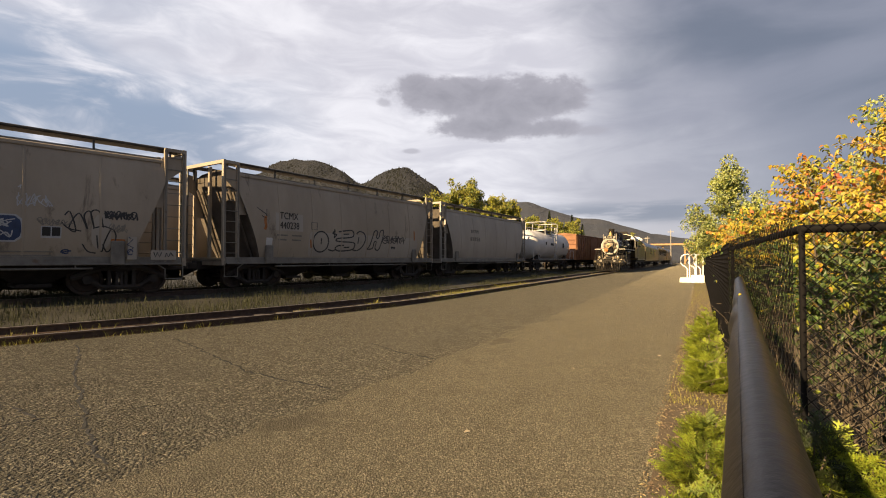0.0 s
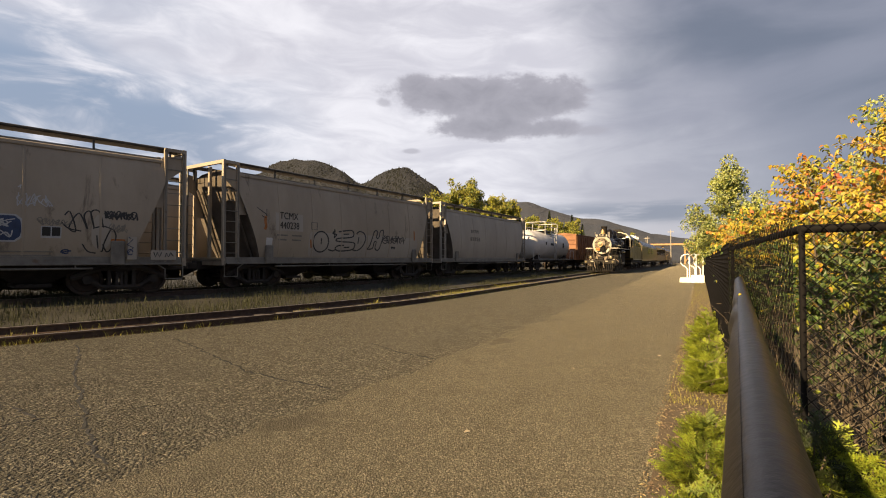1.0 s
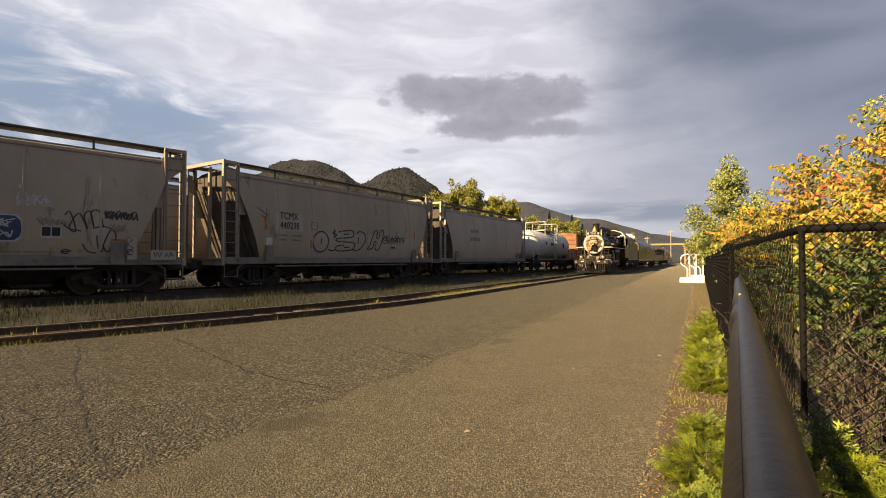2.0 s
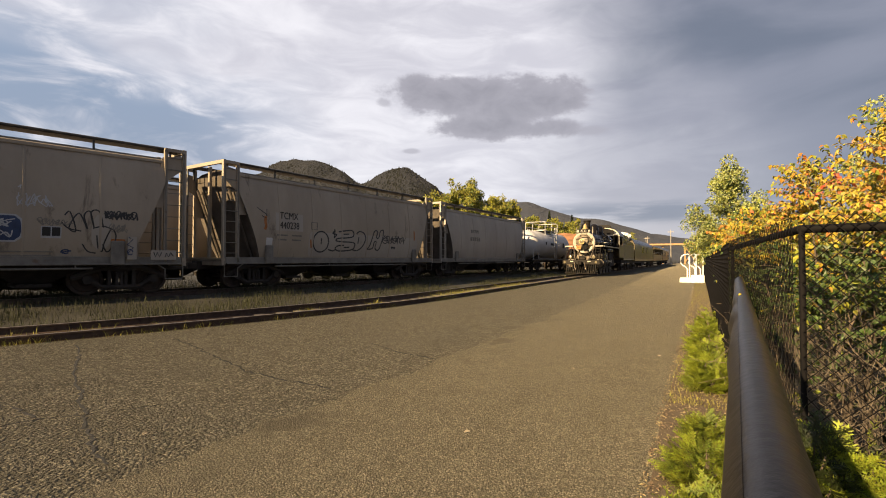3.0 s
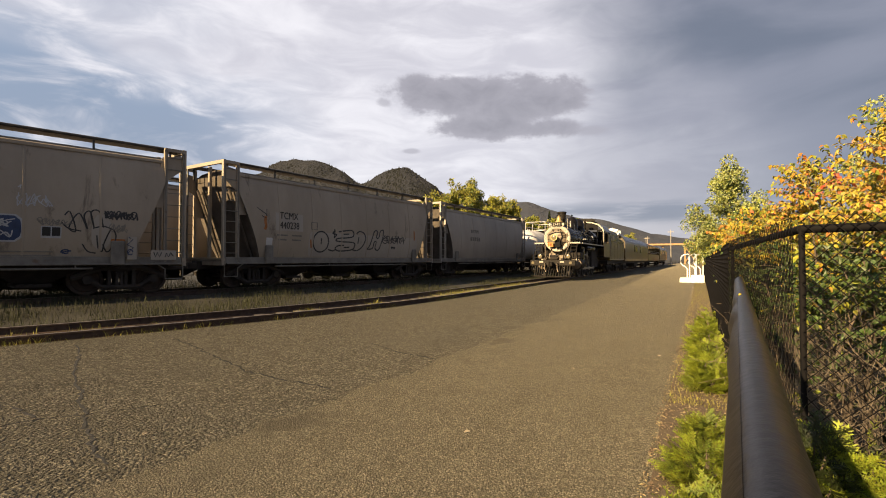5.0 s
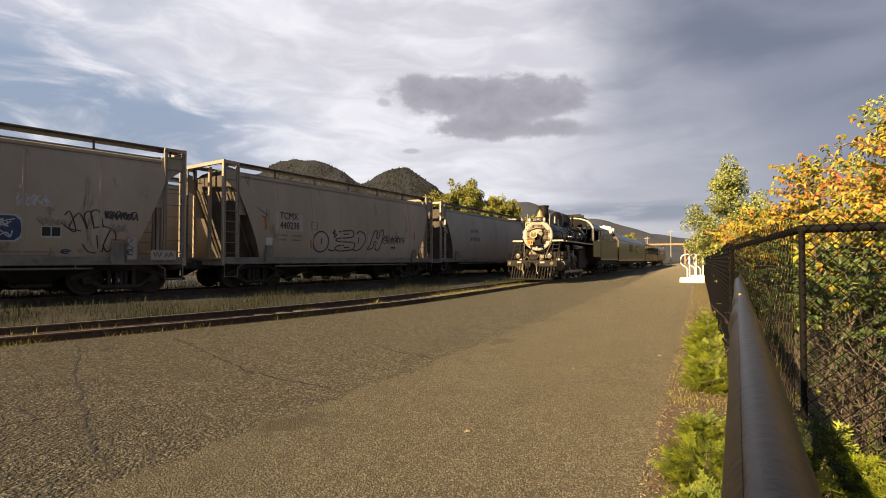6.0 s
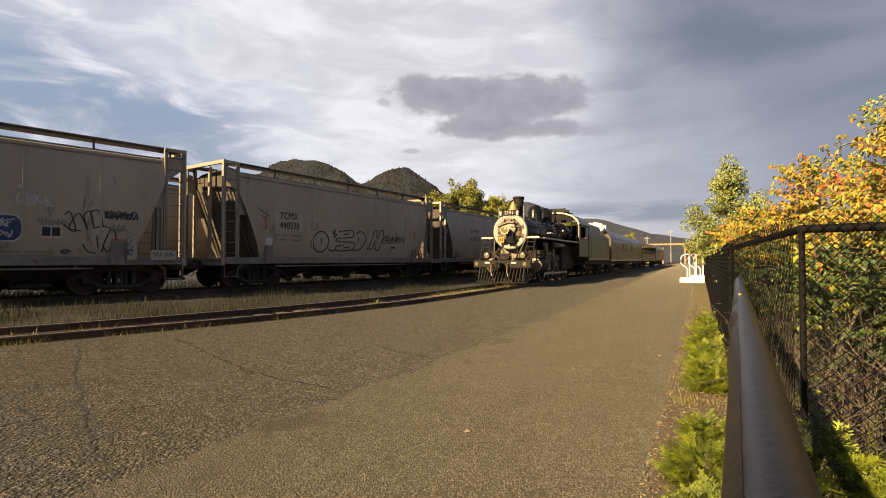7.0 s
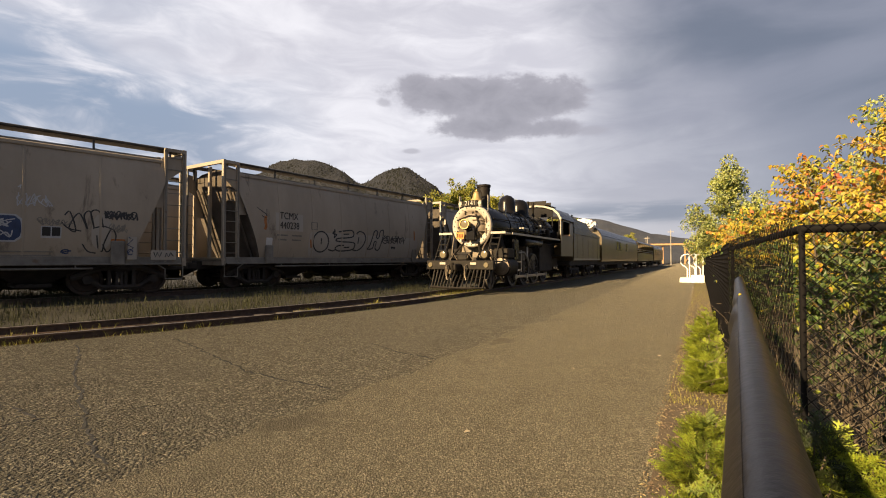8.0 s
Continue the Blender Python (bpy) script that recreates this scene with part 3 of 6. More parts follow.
HOPPER_C = hopper_car("pale grey covered hopper car with small stencilled lettering", on_track((-15.45, 25.85), (-14.75, 39.9), 0.30), 14.0, M["hopper_b"])


def tank_car(label, at, length):
    car = thing("tank_car", label, "freight car", "standing freight cars", at=at)
    e = length / 2
    bm = bmesh.new()
    r = 1.38
    prof = [(-e + 0.75, 0.02), (-e + 0.78, 0.5), (-e + 0.92, 0.95), (-e + 1.2, 1.25), (-e + 1.6, r)]
    prof += [(0.0, r)] + [(-a, b) for a, b in reversed(prof)]
    turned(bm, (0, 0, 2.45), "y", prof, 32)
    part("tank_shell", bm, M["tank"], car, smooth=True)
    bm = bmesh.new()
    turned(bm, (0, 0, 3.75), "z", [(0, 0.5), (0.3, 0.5), (0.36, 0.4), (0.36, 0.02)], 20)
    part("dome", bm, M["tank"], car, smooth=True)
    bm = bmesh.new()
    for x in (-1.0, 1.0):
        for y in (-1.9, 0, 1.9):
            rod(bm, (x, y, 3.45), (x, y, 4.75), 0.03, 6)
        rod(bm, (x, -1.9, 4.75), (x, 1.9, 4.75), 0.03, 6)
        rod(bm, (x, -1.9, 4.3), (x, 1.9, 4.3), 0.025, 6)
    for y in (-1.9, 1.9):
        rod(bm, (-1.0, y, 4.75), (1.0, y, 4.75), 0.03, 6)
    part("platform_railing", bm, M["tank"], car)
    bm = bmesh.new()
    box(bm, (0, 0, 3.9), (2.0, 3.9, 0.05))
    part("top_platform", bm, M["grate"], car)
    bm = bmesh.new()
    box(bm, (0, 0, 0.95), (0.6, length, 0.3), 0.02)
    for s in (-1, 1):
        box(bm, (0, s * (e - 0.5), 1.08), (2.8, 1.0, 0.1))
        box(bm, (0, s * (e - 2.2), 1.25), (2.4, 0.4, 0.5), 0.03)
    part("underframe", bm, M["grime"], car)
    for s in (-1, 1):
        bm = bmesh.new()
        tube(bm, [(1.42 * s, -e + 0.1, 1.05), (1.42 * s, -e + 0.1, 2.0), (1.42 * s, -e + 1.3, 2.0), (1.42 * s, -e + 1.5, 1.1), (1.42 * s, e - 1.5, 1.1), (1.42 * s, e - 1.3, 2.0), (1.42 * s, e - 0.1, 2.0), (1.42 * s, e - 0.1, 1.05)], 0.025, 6)
        part("hand_rail", bm, M["tank"], car)
        bm = bmesh.new()
        box(bm, (1.40 * s, 0, 1.02), (0.12, length - 0.2, 0.06))
        part("running_board", bm, M["sill"], car)
        for y, z, w, h in ((-0.9, 2.55, 0.9, 0.22), (-2.6, 2.6, 0.35, 0.3), (2.7, 2.5, 0.5, 0.5)):
            bm = bmesh.new()
            box(bm, (s * (r * math.cos((z - 2.45) / r) + 0.004), y, z), (0.012, w, h))
            part("stencil_panel", bm, M["ink"], car)
        ladder(car, 1.42 * s, 1.42 * s, -0.25, 0.25, 1.05, 4.2, 9, M["tank"])
        freight_truck(car, s * (e - 2.1))
    return car


def box_car(label, at, length):
    car = thing("boxcar", label, "freight car", "standing freight cars", at=at)
    e = length / 2
    bm = bmesh.new()
    box(bm, (0, 0, 2.45), (2.86, length, 2.9), 0.02)
    body = part("body", bm, M["box_red"], car)
    bm = bmesh.new()
    loft(bm, [[(-1.5, y, 3.90), (1.5, y, 3.90), (1.5, y, 3.97), (0.0, y, 4.18), (-1.5, y, 3.97)] for y in (-e - 0.06, e + 0.06)])
    part("roof", bm, M["box_red"], car)
    for s in (-1, 1):
        for k in range(int(length / 0.95)):
            bm = bmesh.new()
            box(bm, (s * 1.46, -e + 0.25 + k * 0.95, 2.42), (0.07, 0.09, 2.8), 0.01)
            part("side_post", bm, M["box_red"], body)
        bm = bmesh.new()
        box(bm, (s * 1.50, 0, 2.35), (0.06, 2.9, 2.6), 0.01)
        part("sliding_door", bm, M["box_red"], body)
        freight_truck(car, s * (e - 1.9))
        ladder(car, s * 1.5, s * 1.5, -e + 0.1, -e + 0.55, 1.0, 3.9, 8, M["box_red"])
        for k in range(5):
            bm = bmesh.new()
            box(bm, (0, s * (e + 0.03), 1.35 + k * 0.5), (2.7, 0.06, 0.12), 0.02)
            part("end_rib", bm, M["box_red"], body)
    bm = bmesh.new()
    box(bm, (0, 0, 0.85), (0.5, length + 1.2, 0.3), 0.02)
    part("centre_sill", bm, M["grime"], car)
    return car


behind = hopper_car("dusty grey covered hopper car on the track behind", on_track((-21.2, 6.0), (-20.6, 20.0), 0.20), 14.0, M["hopper"])
copy_thing(behind, on_track((-22.9, -9.2), (-21.4, 4.7), 0.16))
copy_thing(behind, on_track((-20.6, 21.3), (-20.1, 35.3), 0.16))
copy_thing(behind, on_track((-20.1, 36.6), (-19.6, 50.6), 0.16))
tank_car("white tank car with railed top platform", on_track((-14.6, 41.6), (-13.95, 54.4), 0.30), 12.8)
box_car("faded rust-red boxcar on the siding", on_track((-14.1, 56.2), (-13.2, 71.5), 0.30), 15.2)
box_car("faded rust-red boxcar on the siding", on_track((-13.2, 73.0), (-13.0, 88.0), 0.30), 15.2)


# ---------------------------------------------------------------- the steam train
ROLLING, TURNING, CRANKED = [], [], []
M["black"] = surface("black_engine_paint", (0.005, 0.005, 0.006), (0.011, 0.010, 0.011), 0.26, scale=2, fine=30, bump=0.04, spec=0.16)
M["soot"] = surface("sooty_iron", (0.007, 0.006, 0.005), (0.021, 0.017, 0.013), 0.6, spec=0.2, scale=5, fine=40, bump=0.2)
M["silver"] = surface("graphite_silver_paint", (0.10, 0.078, 0.055), (0.21, 0.17, 0.12), 0.5, 0.2, scale=5, fine=50, bump=0.06, stain=(0.12, 0.10, 0.08), stain_at=0.63)
M["cream"] = surface("cream_trim_paint", (0.32, 0.29, 0.235), (0.44, 0.405, 0.335), 0.55, scale=6, fine=50, bump=0.03)
M["brass"] = surface("polished_brass", (0.42, 0.29, 0.11), (0.58, 0.42, 0.18), 0.42, 0.55, scale=7, fine=50, bump=0.04)
M["steel"] = surface("bright_steel_rod", (0.26, 0.25, 0.24), (0.42, 0.40, 0.38), 0.35, 0.8, scale=4, fine=40, bump=0.05)
M["rim"] = surface("greasy_driver_steel", (0.035, 0.03, 0.027), (0.085, 0.075, 0.065), 0.5, 0.3, scale=6, fine=40, bump=0.1)
M["olive"] = surface("dark_glossy_coach_paint", (0.055, 0.037, 0.013), (0.092, 0.064, 0.024), 0.36, 0.0, scale=0.8, fine=9, bump=0.05, coat=0.15)
M["glass"] = plain("dark_window_glass", (0.02, 0.023, 0.026), 0.08)
M["lamp_glass"] = plain("headlamp_lens", (0.16, 0.135, 0.085), 0.12)
M["orange"] = surface("orange_plate", (0.62, 0.16, 0.02), (0.75, 0.24, 0.035), 0.5, scale=8, fine=50, bump=0.02)
M["coal"] = surface("coal", (0.008, 0.008, 0.009), (0.03, 0.03, 0.032), 0.4, scale=8, fine=40, bump=0.8)
M["canvas"] = surface("white_roof_canvas", (0.66, 0.65, 0.63), (0.78, 0.77, 0.75), 0.7, scale=3, fine=30, bump=0.15)
M["seat_wood"] = surface("varnished_bench_wood", (0.16, 0.09, 0.04), (0.28, 0.17, 0.08), 0.5, scale=5, fine=40, bump=0.1)


def text_part(name, words, size, material, parent, m, label="", depth=0.004):
    """Raised lettering in the built-in font, turned into a mesh. It lies in its own xy plane."""
    cu = bpy.data.curves.new(name, "FONT")
    cu.body, cu.size, cu.extrude, cu.align_x, cu.align_y = words, size, depth, "CENTER", "CENTER"
    cu.resolution_u = 3
    tmp = bpy.data.objects.new(name + "_outline", cu)
    scene.collection.objects.link(tmp)
    dg = bpy.context.evaluated_depsgraph_get()
    me = bpy.data.meshes.new_from_object(tmp.evaluated_get(dg))
    bpy.data.objects.remove(tmp)
    bpy.data.curves.remove(cu)
    me.materials.clear()
    me.materials.append(material)
    ob = new(name, me)
    ob.parent, ob.matrix_basis = parent, m
    if label:
        ob["label"] = label
    return ob


def turning_wheel(parent, y, r, name, spokes, x=0.76, mat="rim"):
    """A wheelset about its own axle, so that it can turn."""
    bm = bmesh.new()
    rod(bm, (-x - 0.05, 0, 0), (x + 0.05, 0, 0), 0.09, 10)
    for s in (-1, 1):
        rim = [(-0.065, r - 0.12), (-0.065, r + 0.025), (-0.03, r + 0.025), (-0.02, r), (0.075, r - 0.01), (0.075, r - 0.12)]
        rings = []
        for h, rr in rim + rim[:1]:
            rings.append([(s * x + s * h, rr * math.cos(2 * math.pi * k / 32), rr * math.sin(2 * math.pi * k / 32)) for k in range(32)])
        loft(bm, rings, True, False)
        turned(bm, (s * x, 0, 0), "x", [(-0.08 * s, 0.05), (-0.08 * s, 0.17), (0.09 * s, 0.15), (0.09 * s, 0.05)], 14)
        if spokes:
            for k in range(spokes):
                a = 2 * math.pi * k / spokes
                rod(bm, (s * x, 0.1 * math.cos(a), 0.1 * math.sin(a)), (s * x, (r - 0.09) * math.cos(a), (r - 0.09) * math.sin(a)), 0.045, 6, 0.032)
            # balance weight opposite the crank
            loft(bm, [[(s * x - 0.05, rr * math.cos(a), rr * math.sin(a)) for rr in (r - 0.32, r - 0.1)] + [(s * x + 0.055, rr * math.cos(a), rr * math.sin(a)) for rr in (r - 0.1, r - 0.32)]
                      for a in (math.pi + q * 0.14 for q in range(-4, 5))])
            rod(bm, (s * x, 0.33, 0), (s * (x + 0.16), 0.33, 0), 0.075, 10)
            rod(bm, (s * x, 0, 0), (s * x, 0.33, 0), 0.12, 8)
        else:
            turned(bm, (s * x, 0, 0), "x", [(-0.03 * s, 0.1), (-0.03 * s, r - 0.1), (0.03 * s, r - 0.1), (0.03 * s, 0.1)], 24)
    ob = part(name, bm, M[mat], parent, smooth=True)
    ob.matrix_basis = pose(0, y, r)
    TURNING.append((ob, (0, y, r), r))
    return ob


def build_engine():
    eng = thing("steam_locomotive", "black steam locomotive with silver smokebox front and brass bell", "locomotive")
    ROLLING.append((eng, 0.0))
    BC = 2.62
    # boiler, smokebox, firebox jackets
    bm = bmesh.new()
    turned(bm, (0, 0, BC), "y", [(1.75, 0.5), (1.75, 0.86), (1.82, 0.89), (3.95, 0.89), (3.95, 0.91), (4.05, 0.91), (4.05, 0.895), (7.2, 0.93), (7.2, 0.95), (7.28, 0.95), (9.2, 1.02), (10.6, 1.02), (10.6, 0.3)], 40)
    boiler = part("boiler", bm, M["black"], eng, smooth=True)
    for y, r in ((4.9, 0.907), (5.9, 0.917), (6.6, 0.925), (8.3, 0.985), (9.3, 1.025)):
        bm = bmesh.new()
        turned(bm, (0, y, BC), "y", [(-0.035, r - 0.02), (-0.035, r + 0.008), (0.035, r + 0.010), (0.035, r - 0.02)], 40)
        part("boiler_band", bm, M["black"], boiler, smooth=True)
    bm = bmesh.new()
    turned(bm, (0, 0, BC), "y", [(1.76, 0.60), (1.70, 0.64), (1.66, 0.72), (1.66, 0.84), (1.70, 0.885), (1.80, 0.90), (1.80, 0.6)], 48)
    for k in range(24):
        a = 2 * math.pi * k / 24
        rod(bm, (0.78 * math.cos(a), 1.60, BC + 0.78 * math.sin(a)), (0.78 * math.cos(a), 1.68, BC + 0.78 * math.sin(a)), 0.022, 6)
    ring = part("smokebox_ring", bm, M["cream"], eng, "pale painted smokebox ring with studs", smooth=True)
    bm = bmesh.new()
    turned(bm, (0, 0, BC), "y", [(1.74, 0.64), (1.66, 0.60), (1.60, 0.50), (1.55, 0.33), (1.53, 0.02)], 40)
    door = part("smokebox_door", bm, M["silver"], eng, "silver painted smokebox door", smooth=True)
    for s in (-1, 1):
        bm = bmesh.new()
        tube(bm, [(0.12, 1.54, BC + s * 0.22), (0.45, 1.56, BC + s * 0.22), (0.68, 1.66, BC + s * 0.22)], 0.035, 6)
        rod(bm, (0.68, 1.63, BC + s * 0.32), (0.68, 1.63, BC + s * 0.12), 0.045, 8)
        part("door_hinge", bm, M["silver"], door, smooth=True)
    for k in range(8):
        a = 2 * math.pi * (k + 0.5) / 8
        bm = bmesh.new()
        box(bm, (0.64 * math.cos(a), 1.62, BC + 0.64 * math.sin(a)), (0.07, 0.07, 0.07), 0.015)
        part("door_clamp", bm, M["soot"], door)
    # headlight
    bm = bmesh.new()
    turned(bm, (-0.06, 0, BC + 0.04), "y", [(1.56, 0.13), (1.42, 0.15), (1.20, 0.20), (1.10, 0.21), (1.10, 0.18), (1.14, 0.17)], 28)
    lamp = part("headlight", bm, M["brass"], eng, "round brass-rimmed headlight", smooth=True)
    bm = bmesh.new()
    turned(bm, (-0.06, 0, BC + 0.04), "y", [(1.135, 0.17), (1.115, 0.12), (1.108, 0.02)], 24)
    part("lens", bm, M["lamp_glass"], lamp, smooth=True)
    bm = bmesh.new()
    box(bm, (0.12, 1.44, BC - 0.36), (0.40, 0.22, 0.52), 0.03)
    box(bm, (0.02, 1.40, BC - 0.16), (0.34, 0.34, 0.06), 0.01)
    part("headlight_bracket", bm, M["black"], eng)
    bm = bmesh.new()
    box(bm, (-0.36, 1.36, BC - 0.42), (0.36, 0.03, 0.28), 0.008)
    plate = part("number_plate", bm, M["orange"], eng, "orange plate with worn figures")
    for k in range(3):
        bm = bmesh.new()
        box(bm, (-0.46 + k * 0.10, 1.338, BC - 0.42), (0.045, 0.012, 0.15))
        part("worn_figure", bm, M["soot"], plate)
    # number board on top of the smokebox
    bm = bmesh.new()
    box(bm, (0, 1.62, BC + 0.93), (0.66, 0.10, 0.24), 0.02)
    board = part("number_board", bm, M["soot"], eng)
    text_part("road_number", "2141", 0.25, M["cream"], board, pose(0, 1.562, BC + 0.93, 90, 0, 0), "cream raised figures 2141")
    for s in (-1, 1):
        bm = bmesh.new()
        rod(bm, (s * 0.44, 1.60, BC + 0.80), (s * 0.44, 1.60, BC + 1.02), 0.07, 10)
        turned(bm, (s * 0.44, 1.52, BC + 0.92), "y", [(0, 0.03), (0.0, 0.075), (0.1, 0.075), (0.1, 0.03)], 12)
        part("class_lamp", bm, M["cream"], eng, smooth=True)
        bm = bmesh.new()
        rod(bm, (s * 0.66, 1.9, BC + 0.62), (s * 0.66, 1.9, BC + 1.28), 0.018, 6)
        box(bm, (s * 0.66, 2.0, BC + 1.14), (0.012, 0.22, 0.26))
        part("flag", bm, M["cream"], eng, "small white flag on a staff")
    # bell
    bm = bmesh.new()
    for s in (-1, 1):
        tube(bm, [(s * 0.24, 2.2, BC + 0.85), (s * 0.25, 2.2, BC + 1.40), (s * 0.14, 2.2, BC + 1.56), (0, 2.2, BC + 1.62)], 0.028, 6)
    part("bell_yoke", bm, M["soot"], eng, smooth=True)
    bm = bmesh.new()
    turned(bm, (0, 2.2, BC + 1.10), "z", [(0, 0.03), (0, 0.25), (0.05, 0.225), (0.14, 0.165), (0.28, 0.135), (0.36, 0.10), (0.40, 0.04), (0.47, 0.03)], 24)
    part("bell", bm, M["brass"], eng, "polished brass bell", smooth=True)
    # chimney, domes, whistle, safety valves
    bm = bmesh.new()
    turned(bm, (0, 3.0, BC + 0.80), "z", [(0, 0.44), (0.06, 0.36), (0.14, 0.28), (0.22, 0.245), (0.95, 0.275), (0.98, 0.305), (1.06, 0.31), (1.08, 0.29), (1.08, 0.24), (0.7, 0.2)], 28)
    part("chimney", bm, M["soot"], eng, smooth=True)
    for y, r, h, nm in ((5.85, 0.42, 0.99, "sand_dome"), (7.65, 0.50, 0.97, "steam_dome")):
        bm = bmesh.new()
        turned(bm, (0, y, BC + 0.78), "z", [(0, r + 0.16), (0.10, r + 0.05), (0.20, r), (h * 0.55, r), (h * 0.8, r * 0.86), (h * 0.95, r * 0.5), (h, 0.03)], 28)
        part(nm, bm, M["black"], eng, smooth=True)
    for y, x, h in ((8.95, 0.05, 0.86), (9.15, 0.28, 0.80), (8.8, -0.2, 0.6)):
        bm = bmesh.new()
        turned(bm, (x, y, BC + 0.92), "z", [(0, 0.10), (0.1, 0.10), (0.12, 0.06), (h * 0.6, 0.06), (h * 0.65, 0.09), (h, 0.08), (h, 0.02)], 12)
        part("safety_valve", bm, M["soot"], eng, smooth=True)
    bm = bmesh.new()
    rod(bm, (0.55, 4.25, BC + 0.65), (0.55, 4.25, BC + 1.12), 0.035, 8)
    part("flag_staff", bm, M["cream"], eng)
    # running boards with white edge
    for s in (-1, 1):
        bm = bmesh.new()
        box(bm, (s * 1.18, 6.6, 2.30), (0.56, 8.0, 0.05))
        running = part("running_board", bm, M["soot"], eng)
        bm = bmesh.new()
        box(bm, (s * 1.47, 6.6, 2.31), (0.025, 8.0, 0.085))
        part("white_edge", bm, M["cream"], running, "white painted running board edge")
        bm = bmesh.new()
        box(bm, (s * 1.20, 1.95, 2.30), (0.62, 0.55, 0.05))
        box(bm, (s * 1.20, 1.66, 2.31), (0.64, 0.03, 0.09))
        step = part("front_step_board", bm, M["cream"], eng, "white edged step board beside the smokebox")
        # ladders down to the buffer beam
        bm = bmesh.new()
        for x in (0.96, 1.34):
            tube(bm, [(s * x, 1.66, 2.26), (s * x, 0.95, 1.16)], 0.032, 6)
        for k in range(4):
            t = (k + 0.7) / 4.4
            box(bm, (s * 1.15, 1.66 - 0.71 * t, 2.26 - 1.1 * t), (0.40, 0.10, 0.03))
        part("front_ladder", bm, M["soot"], eng)
        # handrail along the boiler
        bm = bmesh.new()
        tube(bm, [(s * 0.90, 1.9, BC + 0.30), (s * 0.99, 4.5, BC + 0.32), (s * 1.06, 8.0, BC + 0.34), (s * 1.10, 10.3, BC + 0.36)], 0.022, 6)
        for k in range(7):
            y = 2.1 + k * 1.3
            rod(bm, (s * 0.8, y, BC + 0.3), (s * (0.91 + 0.018 * (y - 2)), y, BC + 0.31), 0.016, 6)
        part("boiler_handrail", bm, M["soot"], eng, smooth=True)
        # sand and feed pipes
        for k, y in enumerate((5.5, 6.2)):
            bm = bmesh.new()
            tube(bm, [(s * 0.35, y, BC + 0.95), (s * 0.72, y + 0.05 * k, BC + 0.72), (s * 1.0, y + 0.1, BC + 0.1), (s * 1.05, y + 0.15, 2.3)], 0.03, 6)
            part("sand_pipe", bm, M["black"], eng, smooth=True)
        # cylinder block with steam chest
        bm = bmesh.new()
        turned(bm, (s * 1.12, 0, 0.92), "y", [(2.15, 0.05), (2.15, 0.33), (2.22, 0.40), (3.2, 0.40), (3.27, 0.33), (3.27, 0.05)], 28)
        cyl = part("cylinder", bm, M["soot"], eng, smooth=True)
        bm = bmesh.new()
        box(bm, (s * 1.08, 2.72, 1.48), (0.66, 1.0, 0.42), 0.05)
        box(bm, (s * 0.85, 2.72, 1.15), (0.5, 0.9, 0.9), 0.03)
        part("steam_chest", bm, M["soot"], cyl)
        bm = bmesh.new()
        turned(bm, (s * 1.12, 0, 0.92), "y", [(2.10, 0.02), (2.10, 0.18), (2.13, 0.24), (2.15, 0.36), (2.2, 0.36)], 24)
        part("cylinder_cover", bm, M["silver"], cyl, "pale metal cylinder cover", smooth=True)
        # steam pipe, air pump and reservoir
        bm = bmesh.new()
        tube(bm, [(s * 0.62, 2.7, 2.3), (s * 0.86, 2.7, 2.05), (s * 0.98, 2.7, 1.6)], 0.15, 10)
        part("steam_pipe", bm, M["soot"], eng, smooth=True)
        bm = bmesh.new()
        turned(bm, (s * 1.20, 0, 2.02), "y", [(4.6, 0.04), (4.62, 0.18), (4.7, 0.22), (7.2, 0.22), (7.28, 0.18), (7.3, 0.04)], 18)
        part("air_reservoir", bm, M["black"], eng, smooth=True)
        # guides and crosshead bar
        bm = bmesh.new()
        box(bm, (s * 1.12, 3.95, 1.12), (0.08, 1.4, 0.06))
        box(bm, (s * 1.12, 3.95, 0.74), (0.08, 1.4, 0.06))
        box(bm, (s * 1.08, 4.70, 1.15), (0.12, 0.1, 1.0))
        part("guide_bars", bm, M["steel"], eng)
        # valve gear hanger
        bm = bmesh.new()
        tube(bm, [(s * 1.2, 3.3, 1.5), (s * 1.2, 4.9, 1.55), (s * 1.22, 5.4, 1.25), (s * 1.22, 5.7, 0.85)], 0.045, 6)
        rod(bm, (s * 1.18, 5.4, 1.25), (s * 1.18, 5.4, 2.2), 0.05, 6)
        part("valve_gear", bm, M["steel"], eng, smooth=True)
    bm = bmesh.new()
    turned(bm, (0.98, 3.95, 1.45), "z", [(0, 0.04), (0, 0.16), (0.35, 0.16), (0.38, 0.09), (0.48, 0.09), (0.50, 0.16), (0.85, 0.16), (0.88, 0.05)], 16)
    part("air_pump", bm, M["soot"], eng, smooth=True)
    bm = bmesh.new()
    box(bm, (1.16, 5.0, 2.66), (0.22, 0.7, 0.06))
    part("white_step", bm, M["cream"], eng, "white painted step on the boiler side")
    # saddle and frame
    bm = bmesh.new()
    loft(bm, [[(-0.75, 2.2, z0), (0.75, 2.2, z0), (0.75, 3.25, z0), (-0.75, 3.25, z0)] for z0 in (0.75, 1.3)] +
         [[(-0.62, 2.2, 1.95), (0.62, 2.2, 1.95), (0.62, 3.25, 1.95), (-0.62, 3.25, 1.95)]])
    part("saddle", bm, M["silver"], eng)
    bm = bmesh.new()
    for s in (-1, 1):
        box(bm, (s * 0.55, 6.9, 1.05), (0.12, 12.2, 0.5), 0.01)
    box(bm, (0, 8.2, 1.55), (1.1, 4.5, 0.9), 0.02)
    part("main_frame", bm, M["grime"], eng)
    bm = bmesh.new()
